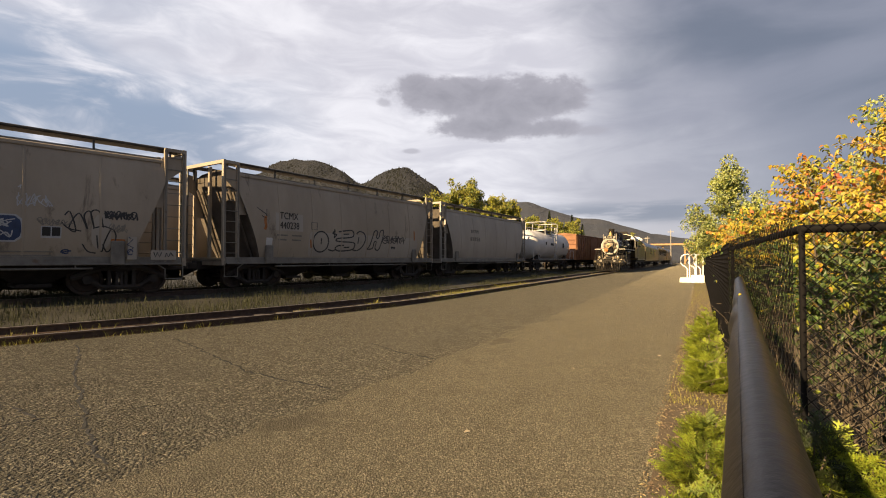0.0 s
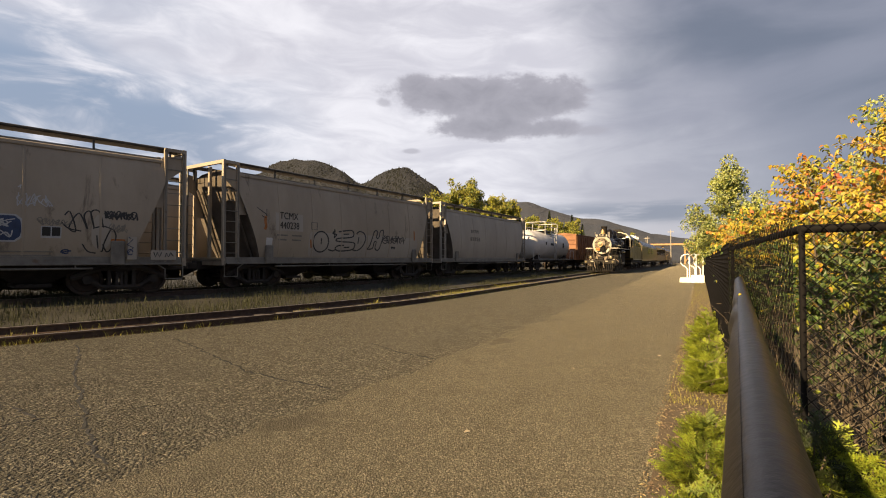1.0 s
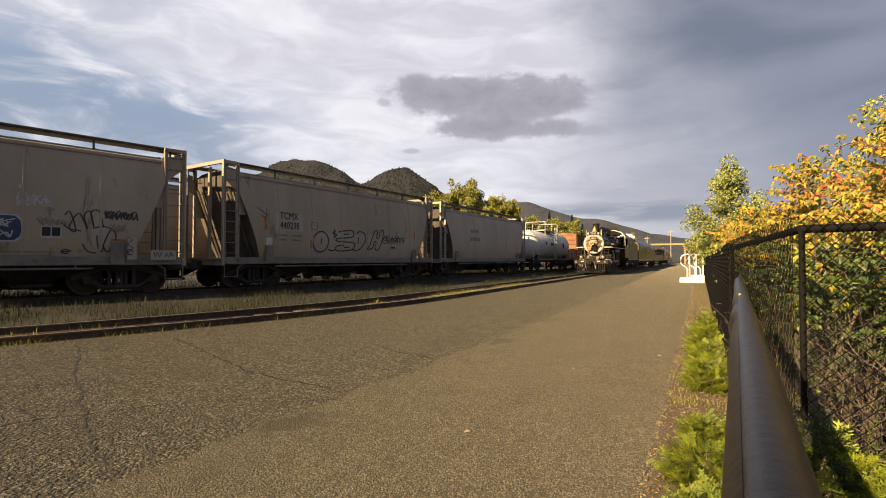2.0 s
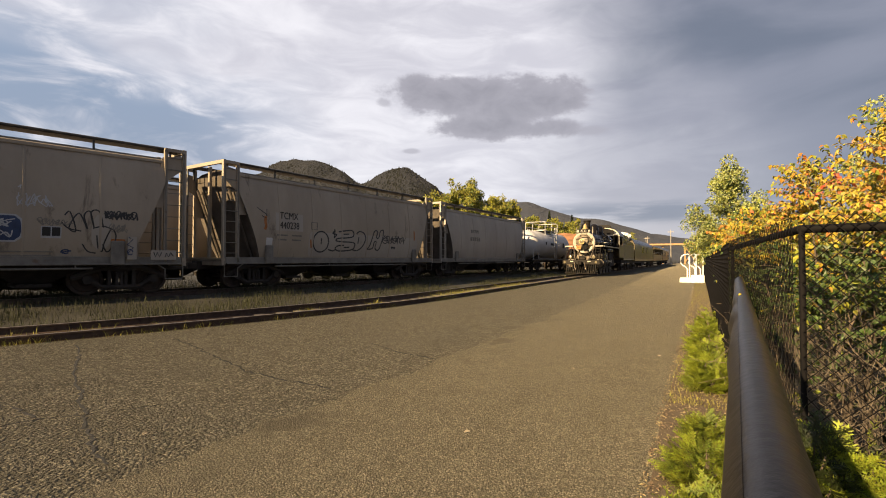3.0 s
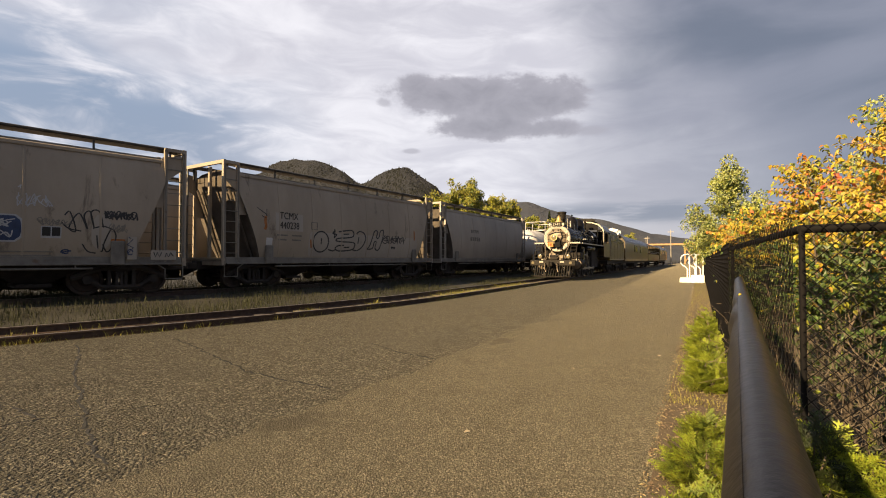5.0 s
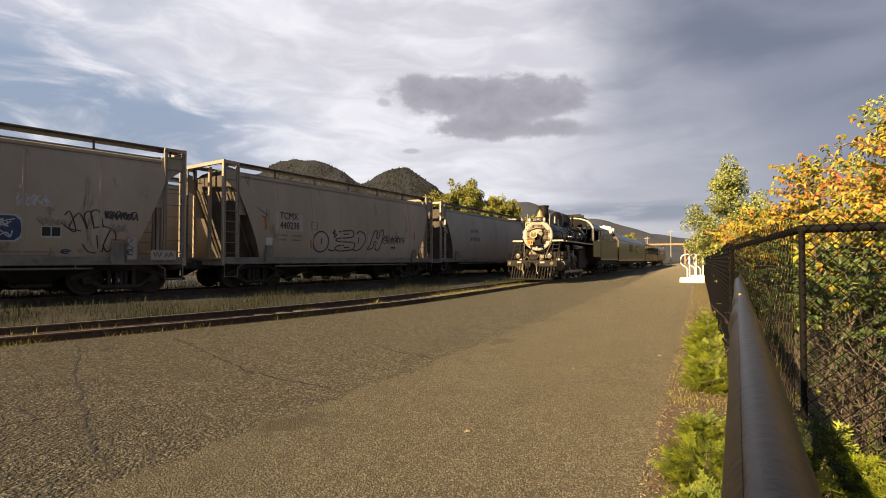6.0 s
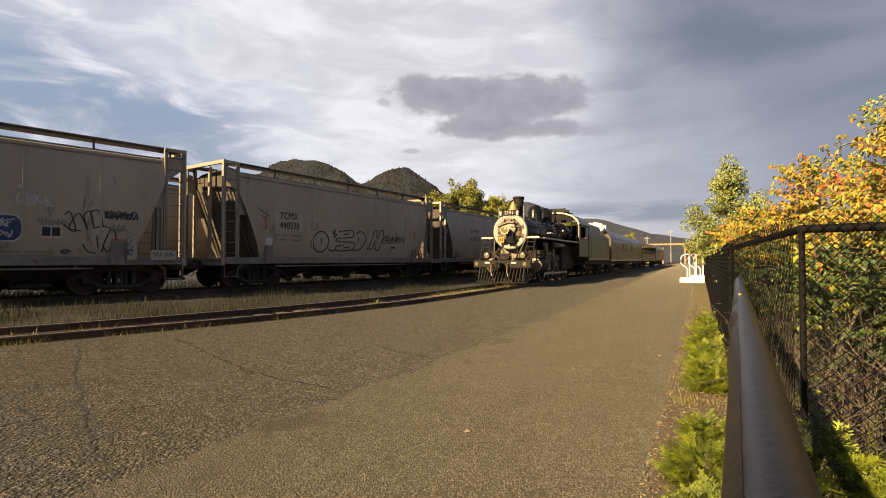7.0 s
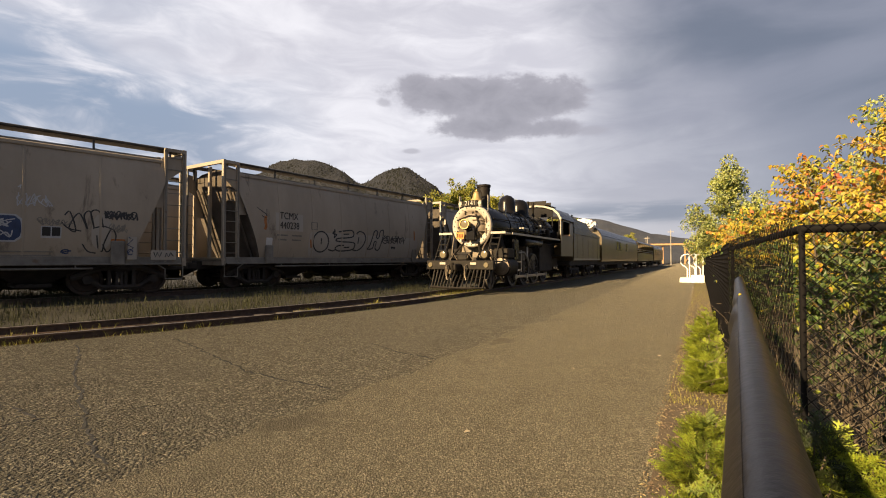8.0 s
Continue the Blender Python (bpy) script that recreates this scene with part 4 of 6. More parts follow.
    box(bm, (0, 9.4, 1.35), (1.9, 2.4, 1.5), 0.05)
    part("firebox", bm, M["grime"], eng)
    # front deck, buffer beam, pilot
    bm = bmesh.new()
    box(bm, (0, 1.25, 1.14), (2.6, 1.3, 0.05))
    part("front_deck", bm, M["soot"], eng)
    bm = bmesh.new()
    box(bm, (0, 0.62, 1.00), (2.92, 0.22, 0.36), 0.02)
    beam = part("buffer_beam", bm, M["soot"], eng)
    for x in (-1.28, 1.16):
        bm = bmesh.new()
        turned(bm, (x, 0.50, 1.0), "y", [(-0.03, 0.02), (-0.03, 0.09), (0.0, 0.11), (0.06, 0.11), (0.06, 0.02)], 16)
        part("beam_lamp", bm, M["lamp_glass"], beam, "round pale marker lamp", smooth=True)
    for x in (-0.72, 0.62):
        bm = bmesh.new()
        box(bm, (x, 0.502, 1.06), (0.26, 0.02, 0.09), 0.005)
        part("beam_plate", bm, M["cream"], beam, "small cream plate")
    for k in range(15):
        x = -1.12 + k * 0.16
        t = abs(x) / 1.12
        bm = bmesh.new()
        tip = -0.02 + 0.30 * t
        tube(bm, [(x, 0.60, 0.86), (x * 1.0, tip + 0.12, 0.34), (x, tip, 0.12)], 0.036, 6)
        part("pilot_bar", bm, M["soot"], eng)
    bm = bmesh.new()
    tube(bm, [(-1.2, 0.36, 0.13), (-0.6, 0.16, 0.12), (0, 0.0, 0.12), (0.6, 0.16, 0.12), (1.2, 0.36, 0.13)], 0.05, 6)
    part("pilot_foot", bm, M["soot"], eng)
    bm = bmesh.new()
    box(bm, (0, 0.36, 0.92), (0.26, 0.5, 0.28), 0.05)
    box(bm, (0.07, 0.08, 0.92), (0.12, 0.2, 0.26), 0.04)
    rod(bm, (-0.1, 0.12, 0.72), (-0.1, 0.12, 1.1), 0.06, 8)
    part("coupler", bm, M["soot"], eng)
    for x in (-0.45, 0.35):
        bm = bmesh.new()
        tube(bm, [(x, 0.5, 1.0), (x, 0.30, 0.95), (x + 0.04, 0.22, 0.6), (x + 0.1, 0.2, 0.42)], 0.03, 6)
        part("air_hose", bm, M["silver"], eng, smooth=True)
    for s in (-1, 1):
        bm = bmesh.new()
        turned(bm, (s * 0.92, 1.0, 1.42), "y", [(-0.12, 0.02), (-0.13, 0.15), (-0.10, 0.19), (0.1, 0.19), (0.16, 0.06)], 20)
        marker = part("front_lamp", bm, M["soot"], eng, "round lamp standing on the front deck", smooth=True)
        bm = bmesh.new()
        turned(bm, (s * 0.92, 1.0, 1.42), "y", [(-0.125, 0.145), (-0.145, 0.08), (-0.15, 0.01)], 16)
        part("lens", bm, M["lamp_glass"], marker, smooth=True)
        bm = bmesh.new()
        rod(bm, (s * 0.92, 1.0, 1.14), (s * 0.92, 1.0, 1.26), 0.05, 8)
        part("lamp_stand", bm, M["soot"], marker)
        bm = bmesh.new()
        tube(bm, [(s * 0.3, 1.75, 1.98), (s * 0.55, 1.3, 1.5), (s * 0.62, 0.8, 1.16)], 0.04, 6)
        part("deck_brace", bm, M["soot"], eng, smooth=True)
        bm = bmesh.new()
        rod(bm, (s * 1.36, 0.62, 1.18), (s * 1.36, 0.62, 1.55), 0.02, 6)
        part("beam_staff", bm, M["soot"], eng)
    bm = bmesh.new()
    box(bm, (0.05, 0.95, 1.30), (0.5, 0.5, 0.28), 0.06)
    rod(bm, (-0.25, 0.9, 1.45), (0.35, 0.9, 1.45), 0.06, 8)
    part("deck_box", bm, M["soot"], eng)
    # cab
    cab0, cab1, hw = 10.35, 13.15, 1.50
    roof = [(hw + 0.08, 3.50), (hw - 0.06, 3.80), (1.14, 4.08), (0.6, 4.26), (0, 4.32)]
    arc = roof + [(-x, z) for x, z in reversed(roof[:-1])]
    bm = bmesh.new()
    loft(bm, [[(x, y, z) for x, z in arc] + [(x * 0.97, y, z - 0.05) for x, z in reversed(arc)] for y in (cab0 - 0.12, cab1 + 0.35)])
    cab = part("cab_roof", bm, M["black"], eng, smooth=True)
    bm = bmesh.new()
    # front wall as an arch with two window openings, edge painted pale
    box(bm, (0, cab0, 3.90), (2.1, 0.05, 0.56))
    for s in (-1, 1):
        box(bm, (s * 1.44, cab0, 2.85), (0.12, 0.05, 1.3))
        box(bm, (s * 1.03, cab0, 3.2), (0.06, 0.05, 0.7))
        box(bm, (s * 1.24, cab0, 2.45), (0.5, 0.05, 0.6))
        box(bm, (s * 1.22, cab0, 3.56), (0.46, 0.05, 0.16))
    part("cab_front", bm, M["black"], cab)
    bm = bmesh.new()
    loft(bm, [[(x * 1.0, cab0 - 0.13, z + 0.005), (x, cab0 - 0.15, z + 0.005), (x * 0.95, cab0 - 0.15, z - 0.09), (x * 0.95, cab0 - 0.13, z - 0.09)] for x, z in arc])
    part("roof_edge", bm, M["cream"], cab, "pale painted cab roof edge")
    for s in (-1, 1):
        bm = bmesh.new()
        box(bm, (s * hw, (cab0 + cab1) / 2, 1.98), (0.05, cab1 - cab0, 1.16), 0.008)
        for a, b in ((cab0, cab0 + 0.35), (cab0 + 1.95, cab1)):
            box(bm, (s * hw, (a + b) / 2, 3.0), (0.05, b - a, 0.9))
        box(bm, (s * hw, (cab0 + cab1) / 2, 3.50), (0.05, cab1 - cab0, 0.20))
        side = part("cab_side", bm, M["olive"], eng, "dark olive-brown cab side")
        bm = bmesh.new()
        box(bm, (s * hw, cab0 + 1.15, 2.58), (0.16, 1.66, 0.06), 0.01)
        box(bm, (s * (hw + 0.02), cab0 + 0.36, 3.0), (0.05, 0.05, 0.86))
        box(bm, (s * (hw + 0.02), cab0 + 1.94, 3.0), (0.05, 0.05, 0.86))
        part("window_frame", bm, M["seat_wood"], side)
        bm = bmesh.new()
        rod(bm, (s * (hw + 0.02), cab0 - 0.10, 2.60), (s * (hw + 0.02), cab0 - 0.10, 3.45), 0.03, 6)
        part("cab_grab_rail", bm, M["cream"], side)
    bm = bmesh.new()
    box(bm, (0, (cab0 + cab1) / 2, 1.45), (2.9, cab1 - cab0, 0.08))
    box(bm, (0, cab0 + 0.5, 2.2), (1.8, 0.9, 1.5), 0.1)
    part("cab_floor", bm, M["grime"], eng)
    for k in (11.2, 12.2):
        bm = bmesh.new()
        box(bm, (0, k, 4.36), (1.3, 0.8, 0.06), 0.02, Matrix.Translation((0, 0, 0)) @ Matrix.Rotation(0.0, 4, "X"))
        box(bm, (0.0, k - 0.4, 4.48), (1.1, 0.05, 0.26), 0.01)
        part("roof_vent", bm, M["soot"], cab)
    # pipework and fittings along the fireman's and driver's sides
    for s in (-1, 1):
        for y0, z0, y1, z1, r in ((4.3, BC + 0.62, 10.2, BC + 0.70, 0.022), (3.6, BC - 0.10, 9.8, BC - 0.02, 0.028), (5.2, BC - 0.28, 10.2, BC - 0.22, 0.020)):
            bm = bmesh.new()
            off = lambda y, z: s * (math.sqrt(max(0.02, (0.95 + 0.018 * (y - 4)) ** 2 - (z - BC) ** 2)) + 0.03)
            tube(bm, [(off(y0 + (y1 - y0) * t, z0 + (z1 - z0) * t), y0 + (y1 - y0) * t, z0 + (z1 - z0) * t + 0.03 * math.sin(9 * t)) for t in (0, 0.15, 0.3, 0.45, 0.6, 0.75, 0.9, 1.0)], r, 6)
            part("boiler_pipe", bm, M["soot"], eng, smooth=True)
        bm = bmesh.new()
        tube(bm, [(s * 0.72, 7.7, BC + 0.72), (s * 1.02, 7.8, BC + 0.35), (s * 1.10, 7.5, BC - 0.1), (s * 1.12, 7.2, 2.2)], 0.045, 8)
        part("feed_pipe", bm, M["soot"], eng, smooth=True)
        bm = bmesh.new()
        turned(bm, (s * 1.02, 7.85, BC + 0.30), "x", [(-0.06, 0.03), (-0.06, 0.10), (0.10 * s, 0.10), (0.14 * s, 0.04)], 12)
        part("check_valve", bm, M["steel"], eng, smooth=True)
        bm = bmesh.new()
        turned(bm, (s * 1.16, 8.9, 2.45), "z", [(0, 0.04), (0, 0.13), (0.34, 0.13), (0.38, 0.05)], 12)
        part("lubricator", bm, M["soot"], eng, smooth=True)
        bm = bmesh.new()
        box(bm, (s * 1.36, 3.28, 1.62), (0.10, 0.62, 0.95), 0.03)
        part("cylinder_jacket", bm, M["black"], eng)
        bm = bmesh.new()
        tube(bm, [(s * 0.62, 1.1, 1.20), (s * 0.70, 1.35, 1.75), (s * 0.82, 1.72, 2.2)], 0.028, 6)
        tube(bm, [(s * 0.20, 0.75, 1.2), (s * 0.34, 0.72, 1.44), (s * 0.50, 0.75, 1.2)], 0.022, 6)
        part("deck_pipe", bm, M["silver"], eng, smooth=True)
        bm = bmesh.new()
        tube(bm, [(s * 1.30, 0.55, 0.90), (s * 1.34, 0.40, 0.62), (s * 1.20, 0.45, 0.40)], 0.022, 6)
        part("step_iron", bm, M["soot"], eng)
    for k in range(10):
        bm = bmesh.new()
        a = 2 * math.pi * (k + 0.2) / 10
        rod(bm, (0.50 * math.cos(a), 1.60, BC + 0.50 * math.sin(a)), (0.60 * math.cos(a), 1.62, BC + 0.60 * math.sin(a)), 0.03, 6)
        part("door_dog", bm, M["soot"], door)
    bm = bmesh.new()
    tube(bm, [(0.30, 1.5, BC + 0.45), (0.40, 1.48, BC + 0.1), (0.28, 1.48, BC - 0.12), (0.42, 1.5, BC - 0.42)], 0.035, 6)
    tube(bm, [(-0.45, 1.55, BC + 0.28), (0.0, 1.5, BC + 0.42), (0.42, 1.52, BC + 0.36)], 0.022, 6)
    part("door_handrail", bm, M["soot"], door, smooth=True)
    # wheels and rods
    turning_wheel(eng, 1.75, 0.40, "pilot_wheelset", 10)
    drivers = (4.35, 5.95, 7.55, 9.15)
    for y in drivers:
        turning_wheel(eng, y, 0.76, "driver_wheelset", 15)
    for s in (-1, 1):
        bm = bmesh.new()
        box(bm, (s * 0.95, 0, 0), (0.06, drivers[-1] - drivers[0], 0.13), 0.02)
        for y in drivers:
            turned(bm, (s * 0.95, y - 6.75, 0), "x", [(-0.05, 0.03), (-0.05, 0.13), (0.05, 0.13), (0.05, 0.03)], 14)
        ob = part("coupling_rod", bm, M["steel"], eng, "bright steel coupling rod")
        CRANKED.append((ob, (0, 6.75, 0.76), 0.76, 0.33))
        ob.matrix_basis = pose(0, 6.75 + 0.33, 0.76)
    return eng


def open_truck(parent, y, r=0.42):
    """A passenger or tender truck with turning wheelsets."""
    for s in (-1, 1):
        bm = bmesh.new()
        box(bm, (s * 1.02, y, 0.62), (0.10, 2.7, 0.16), 0.03)
        for k in (-0.95, 0.95):
            box(bm, (s * 1.02, y + k, 0.44), (0.18, 0.26, 0.3), 0.04)
        for k in (-0.25, 0.25):
            rod(bm, (s * 1.02, y + k, 0.32), (s * 1.02, y + k, 0.62), 0.08, 8)
        part("side_frame", bm, M["grime"], parent)
    for k in (-0.95, 0.95):
        turning_wheel(parent, y + k, r, "wheelset", 0, 0.76, "wheel")


def build_tender():
    car = thing("tender", "dark tender with coal load behind the locomotive", "tender")
    ROLLING.append((car, 0.0))
    y0, y1 = 13.65, 22.4
    bm = bmesh.new()
    loft(bm, [[(x, y0, z) for x, z in ((-1.45, 1.15), (1.45, 1.15), (1.45, 2.85), (-1.45, 2.85))], [(x, y1, z) for x, z in ((-1.45, 1.15), (1.45, 1.15), (1.45, 2.85), (-1.45, 2.85))]])
    bmesh.ops.bevel(bm, geom=[e for e in bm.edges], offset=0.05, segments=2, affect="EDGES")
    part("tank", bm, M["olive"], car, "dark glossy tank side", smooth=True)
    for s in (-1, 1):
        bm = bmesh.new()
        loft(bm, [[(s * 1.42, y0, 2.84), (s * 1.46, y0, 2.84), (s * 1.46, y0, z), (s * 1.42, y0, z)] if y0 == yy else [(s * 1.42, yy, 2.84), (s * 1.46, yy, 2.84), (s * 1.46, yy, z), (s * 1.42, yy, z)]
                  for yy, z in ((y0, 3.75), (17.4, 3.70), (18.6, 3.25), (y1 - 1.2, 3.1), (y1, 2.95))])
        part("coal_board", bm, M["black"], car)
        for k in range(5):
            bm = bmesh.new()
            box(bm, (s * 1.452, y0 + 1.0 + k * 1.7, 2.0), (0.02, 0.07, 1.55), 0.006)
            part("panel_seam", bm, M["olive"], car)
        bm = bmesh.new()
        box(bm, (s * 1.47, (y0 + y1) / 2, 1.24), (0.04, y1 - y0, 0.08))
        part("side_trim", bm, M["cream"], car)
        bm = bmesh.new()
        rod(bm, (s * 1.50, y0 + 0.1, 1.3), (s * 1.50, y0 + 0.1, 3.2), 0.02, 6)
        part("grab_rail", bm, M["steel"], car)
        open_truck(car, y0 + 1.9 if s < 0 else y1 - 1.9)
    bm = bmesh.new()
    box(bm, (0, y0 + 0.04, 3.2), (2.8, 0.06, 0.9))
    part("front_plate", bm, M["black"], car)
    bm = bmesh.new()
    bmesh.ops.create_grid(bm, x_segments=22, y_segments=36, size=0.5, matrix=Matrix.Translation((0, 16.2, 3.2)) @ Matrix.Diagonal((2.76, 4.9, 1, 1)))
    for v in bm.verts:
        edge = max(abs(v.co.x) / 1.38, abs(v.co.y - 16.2) / 2.45)
        v.co.z += 0.55 * (1 - edge ** 2) + 0.12 * noise.noise(v.co * 5.0)
    part("coal_load", bm, M["coal"], car)
    bm = bmesh.new()
    box(bm, (0, (y0 + y1) / 2, 0.98), (2.5, y1 - y0 + 0.4, 0.3), 0.02)
    part("underframe", bm, M["grime"], car)


def build_coach(y0, length, label, roof_white):
    car = thing("baggage_car", label, "railway carriage")
    ROLLING.append((car, 0.0))
    y1 = y0 + length
    side = [(1.42, 1.05), (1.46, 1.25), (1.46, 2.9), (1.42, 3.15), (1.20, 3.55), (0.8, 3.82), (0.0, 3.95)]
    arc = side + [(-x, z) for x, z in reversed(side[:-1])]
    bm = bmesh.new()
    loft(bm, [[(x, y, z) for x, z in arc] for y in (y0, y1)])
    body = part("body", bm, M["olive"], car, smooth=True)
    bm = bmesh.new()
    loft(bm, [[(x * 1.02, y, z + 0.012) for x, z in arc[3:10]] + [(x * 0.99, y, z - 0.03) for x, z in reversed(arc[3:10])] for y in (y0 - 0.05, y1 + 0.05)])
    part("roof", bm, M["black"], car, smooth=True)
    if roof_white:
        for k in range(5):
            bm = bmesh.new()
            bmesh.ops.create_icosphere(bm, subdivisions=4, radius=1.0, matrix=pose(-0.5 + 0.25 * k, y0 - 0.2 + 0.3 * (k % 3), 3.95 + 0.14 * (k % 2)) @ Matrix.Diagonal((0.55, 0.8, 0.34, 1)))
            wobble(bm, 0.22, 3.5, k)
            part("steam_puff", bm, M["canvas"], car, "white billow above the tender end", smooth=True)
    for s in (-1, 1):
        for y in (8.2, 10.0, 14.6) if roof_white else (4.0, 9.0, 14.0, 19.0):
            bm = bmesh.new()
            box(bm, (s * 1.465, y0 + y, 2.48), (0.05, 1.0, 0.85), 0.03)
            win = part("window_frame", bm, M["black"], body)
            bm = bmesh.new()
            box(bm, (s * 1.485, y0 + y, 2.48), (0.02, 0.8, 0.66), 0.005)
            part("pane", bm, M["glass"], win)
        for z in (1.35, 2.05):
            bm = bmesh.new()
            box(bm, (s * 1.47, (y0 + y1) / 2, z), (0.03, length - 0.1, 0.05))
            part("belt_rail", bm, M["olive"], body)
        open_truck(car, y0 + 2.2 if s < 0 else y1 - 2.2)
    bm = bmesh.new()
    box(bm, (0, (y0 + y1) / 2, 0.92), (2.2, length + 0.5, 0.3), 0.02)
    box(bm, (0.6, (y0 + y1) / 2, 0.62), (1.0, 3.4, 0.5), 0.04)
    part("underframe", bm, M["grime"], car)


def build_open_car(y0, length):
    car = thing("open_observation_car", "open-sided excursion car with roof posts and benches", "railway carriage")
    ROLLING.append((car, 0.0))
    y1 = y0 + length
    bm = bmesh.new()
    box(bm, (0, (y0 + y1) / 2, 1.08), (2.9, length, 0.16), 0.02)
    part("floor", bm, M["olive"], car)
    bm = bmesh.new()
    arc = [(1.5, 3.35), (1.2, 3.6), (0.6, 3.78), (0, 3.82), (-0.6, 3.78), (-1.2, 3.6), (-1.5, 3.35)]
    loft(bm, [[(x, y, z) for x, z in arc] + [(x, y, z - 0.06) for x, z in reversed(arc)] for y in (y0, y1)])
    part("roof", bm, M["black"], car, smooth=True)
    for s in (-1, 1):
        for k in range(9):
            bm = bmesh.new()
            box(bm, (s * 1.38, y0 + 0.1 + k * (length - 0.2) / 8, 2.25), (0.10, 0.12, 2.3))
            part("post", bm, M["olive"], car)
        bm = bmesh.new()
        box(bm, (s * 1.40, (y0 + y1) / 2, 1.62), (0.06, length, 0.9))
        part("side_panel", bm, M["olive"], car)
        for z in (2.25, 2.5):
            bm = bmesh.new()
            box(bm, (s * 1.40, (y0 + y1) / 2, z), (0.05, length, 0.06))
            part("rail", bm, M["cream"], car)
        open_truck(car, y0 + 2.2 if s < 0 else y1 - 2.2)
    for k in range(10):
        bm = bmesh.new()
        y = y0 + 1.5 + k * (length - 3) / 9
        box(bm, (0, y, 1.6), (2.2, 0.5, 0.06), 0.01)
        box(bm, (0, y + 0.25, 1.95), (2.2, 0.06, 0.6), 0.01)
        box(bm, (0, y, 1.36), (2.0, 0.08, 0.44))
        part("bench", bm, M["seat_wood"], car)
    bm = bmesh.new()
    box(bm, (0, (y0 + y1) / 2, 0.9), (1.6, length + 0.5, 0.24), 0.02)
    part("underframe", bm, M["grime"], car)


build_engine()
build_tender()
build_coach(23.3, 24.5, "dark olive baggage car with small windows", True)
build_open_car(48.6, 22.0)
build_coach(71.6, 22.0, "dark olive passenger car at the train's tail", False)


# ---------------------------------------------------------------- fence, handrail, planting
M["fence"] = surface("black_vinyl_coating", (0.004, 0.004, 0.0045), (0.009, 0.008, 0.008), 0.8, scale=6, fine=60, bump=0.06, spec=0.12)
M["wrap"] = surface("black_pipe_sleeve", (0.005, 0.004, 0.0036), (0.010, 0.008, 0.0066), 0.36, scale=5, fine=50, bump=0.16, stain=(0.05, 0.036, 0.026), stain_at=0.64, spec=0.33)
M["white_steel"] = surface("white_painted_steel", (0.72, 0.71, 0.66), (0.82, 0.81, 0.77), 0.45, scale=5, fine=50, bump=0.03)
M["bark"] = surface("grey_brown_bark", (0.06, 0.045, 0.032), (0.16, 0.125, 0.09), 0.95, scale=9, fine=60, bump=0.8, streak=0.3)
M["twig"] = surface("dry_grey_twigs", (0.06, 0.048, 0.033), (0.15, 0.12, 0.085), 0.9, scale=12, fine=80, bump=0.3)
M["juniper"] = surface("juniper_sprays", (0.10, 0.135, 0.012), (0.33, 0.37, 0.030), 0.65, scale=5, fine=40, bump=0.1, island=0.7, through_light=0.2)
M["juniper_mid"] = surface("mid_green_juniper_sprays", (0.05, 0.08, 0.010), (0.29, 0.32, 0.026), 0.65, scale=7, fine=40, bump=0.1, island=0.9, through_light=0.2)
# same sprays darkened: the shade behind the handrail is in this colour
M["juniper_shaded"] = surface("shade_darkened_juniper_sprays", (0.008, 0.016, 0.004), (0.048, 0.062, 0.008), 0.65, scale=7, fine=40, bump=0.1, island=0.9, through_light=0.2)
M["leaf_yellow"] = surface("yellow_autumn_leaf", (0.36, 0.255, 0.024), (0.47, 0.36, 0.04), 0.5, scale=8, fine=60, bump=0.1, island=0.6, through_light=0.3)
M["leaf_orange"] = surface("orange_autumn_leaf", (0.40, 0.17, 0.03), (0.48, 0.23, 0.05), 0.5, scale=8, fine=60, bump=0.1, island=0.5, through_light=0.3)
M["leaf_red"] = surface("coral_red_leaf", (0.50, 0.12, 0.05), (0.60, 0.20, 0.09), 0.5, scale=8, fine=60, bump=0.1, island=0.4, through_light=0.3)
M["leaf_lime"] = surface("yellow_green_leaf", (0.17, 0.19, 0.02), (0.28, 0.28, 0.035), 0.5, scale=8, fine=60, bump=0.1, island=0.7, through_light=0.3)
M["leaf_green"] = surface("green_leaf", (0.035, 0.065, 0.015), (0.08, 0.12, 0.025), 0.5, scale=8, fine=60, bump=0.1, island=0.7, through_light=0.25)
M["leaf_silver"] = surface("silver_green_leaf", (0.26, 0.30, 0.09), (0.44, 0.46, 0.20), 0.5, scale=8, fine=60, bump=0.1, island=0.8, through_light=0.25)
M["leaf_gold"] = surface("gold_green_leaf", (0.17, 0.165, 0.022), (0.30, 0.27, 0.04), 0.55, scale=3, fine=30, bump=0.1, island=0.8, through_light=0.25)
M["conifer"] = surface("dark_conifer_needles", (0.02, 0.032, 0.013), (0.05, 0.065, 0.025), 0.8, scale=3, fine=30, bump=0.1, island=0.6)
# dry grass toned down to carry the shade lying between the tracks
M["dry_grass"] = surface("shaded_dry_grass_blades", (0.014, 0.018, 0.006), (0.038, 0.040, 0.014), 0.85, scale=0.8, fine=20, bump=0.05, island=0.9, through_light=0.2)
M["weed"] = surface("yellow_green_weeds", (0.13, 0.135, 0.025), (0.30, 0.26, 0.055), 0.8, scale=3, fine=20, bump=0.05, island=0.8, through_light=0.2)


def mesh_part(name, verts, faces, material, parent=None, mats=None, label="", kind="", category=""):
    me = bpy.data.meshes.new(name)
    me.from_pydata(verts, [], faces)
    for m in material if isinstance(material, (list, tuple)) else (material,):
        me.materials.append(m)
    if mats is not None:
        me.polygons.foreach_set("material_index", mats)
    ob = new(name, me)
    ob.parent = parent
    return tagged(ob, label, category, kind=kind)


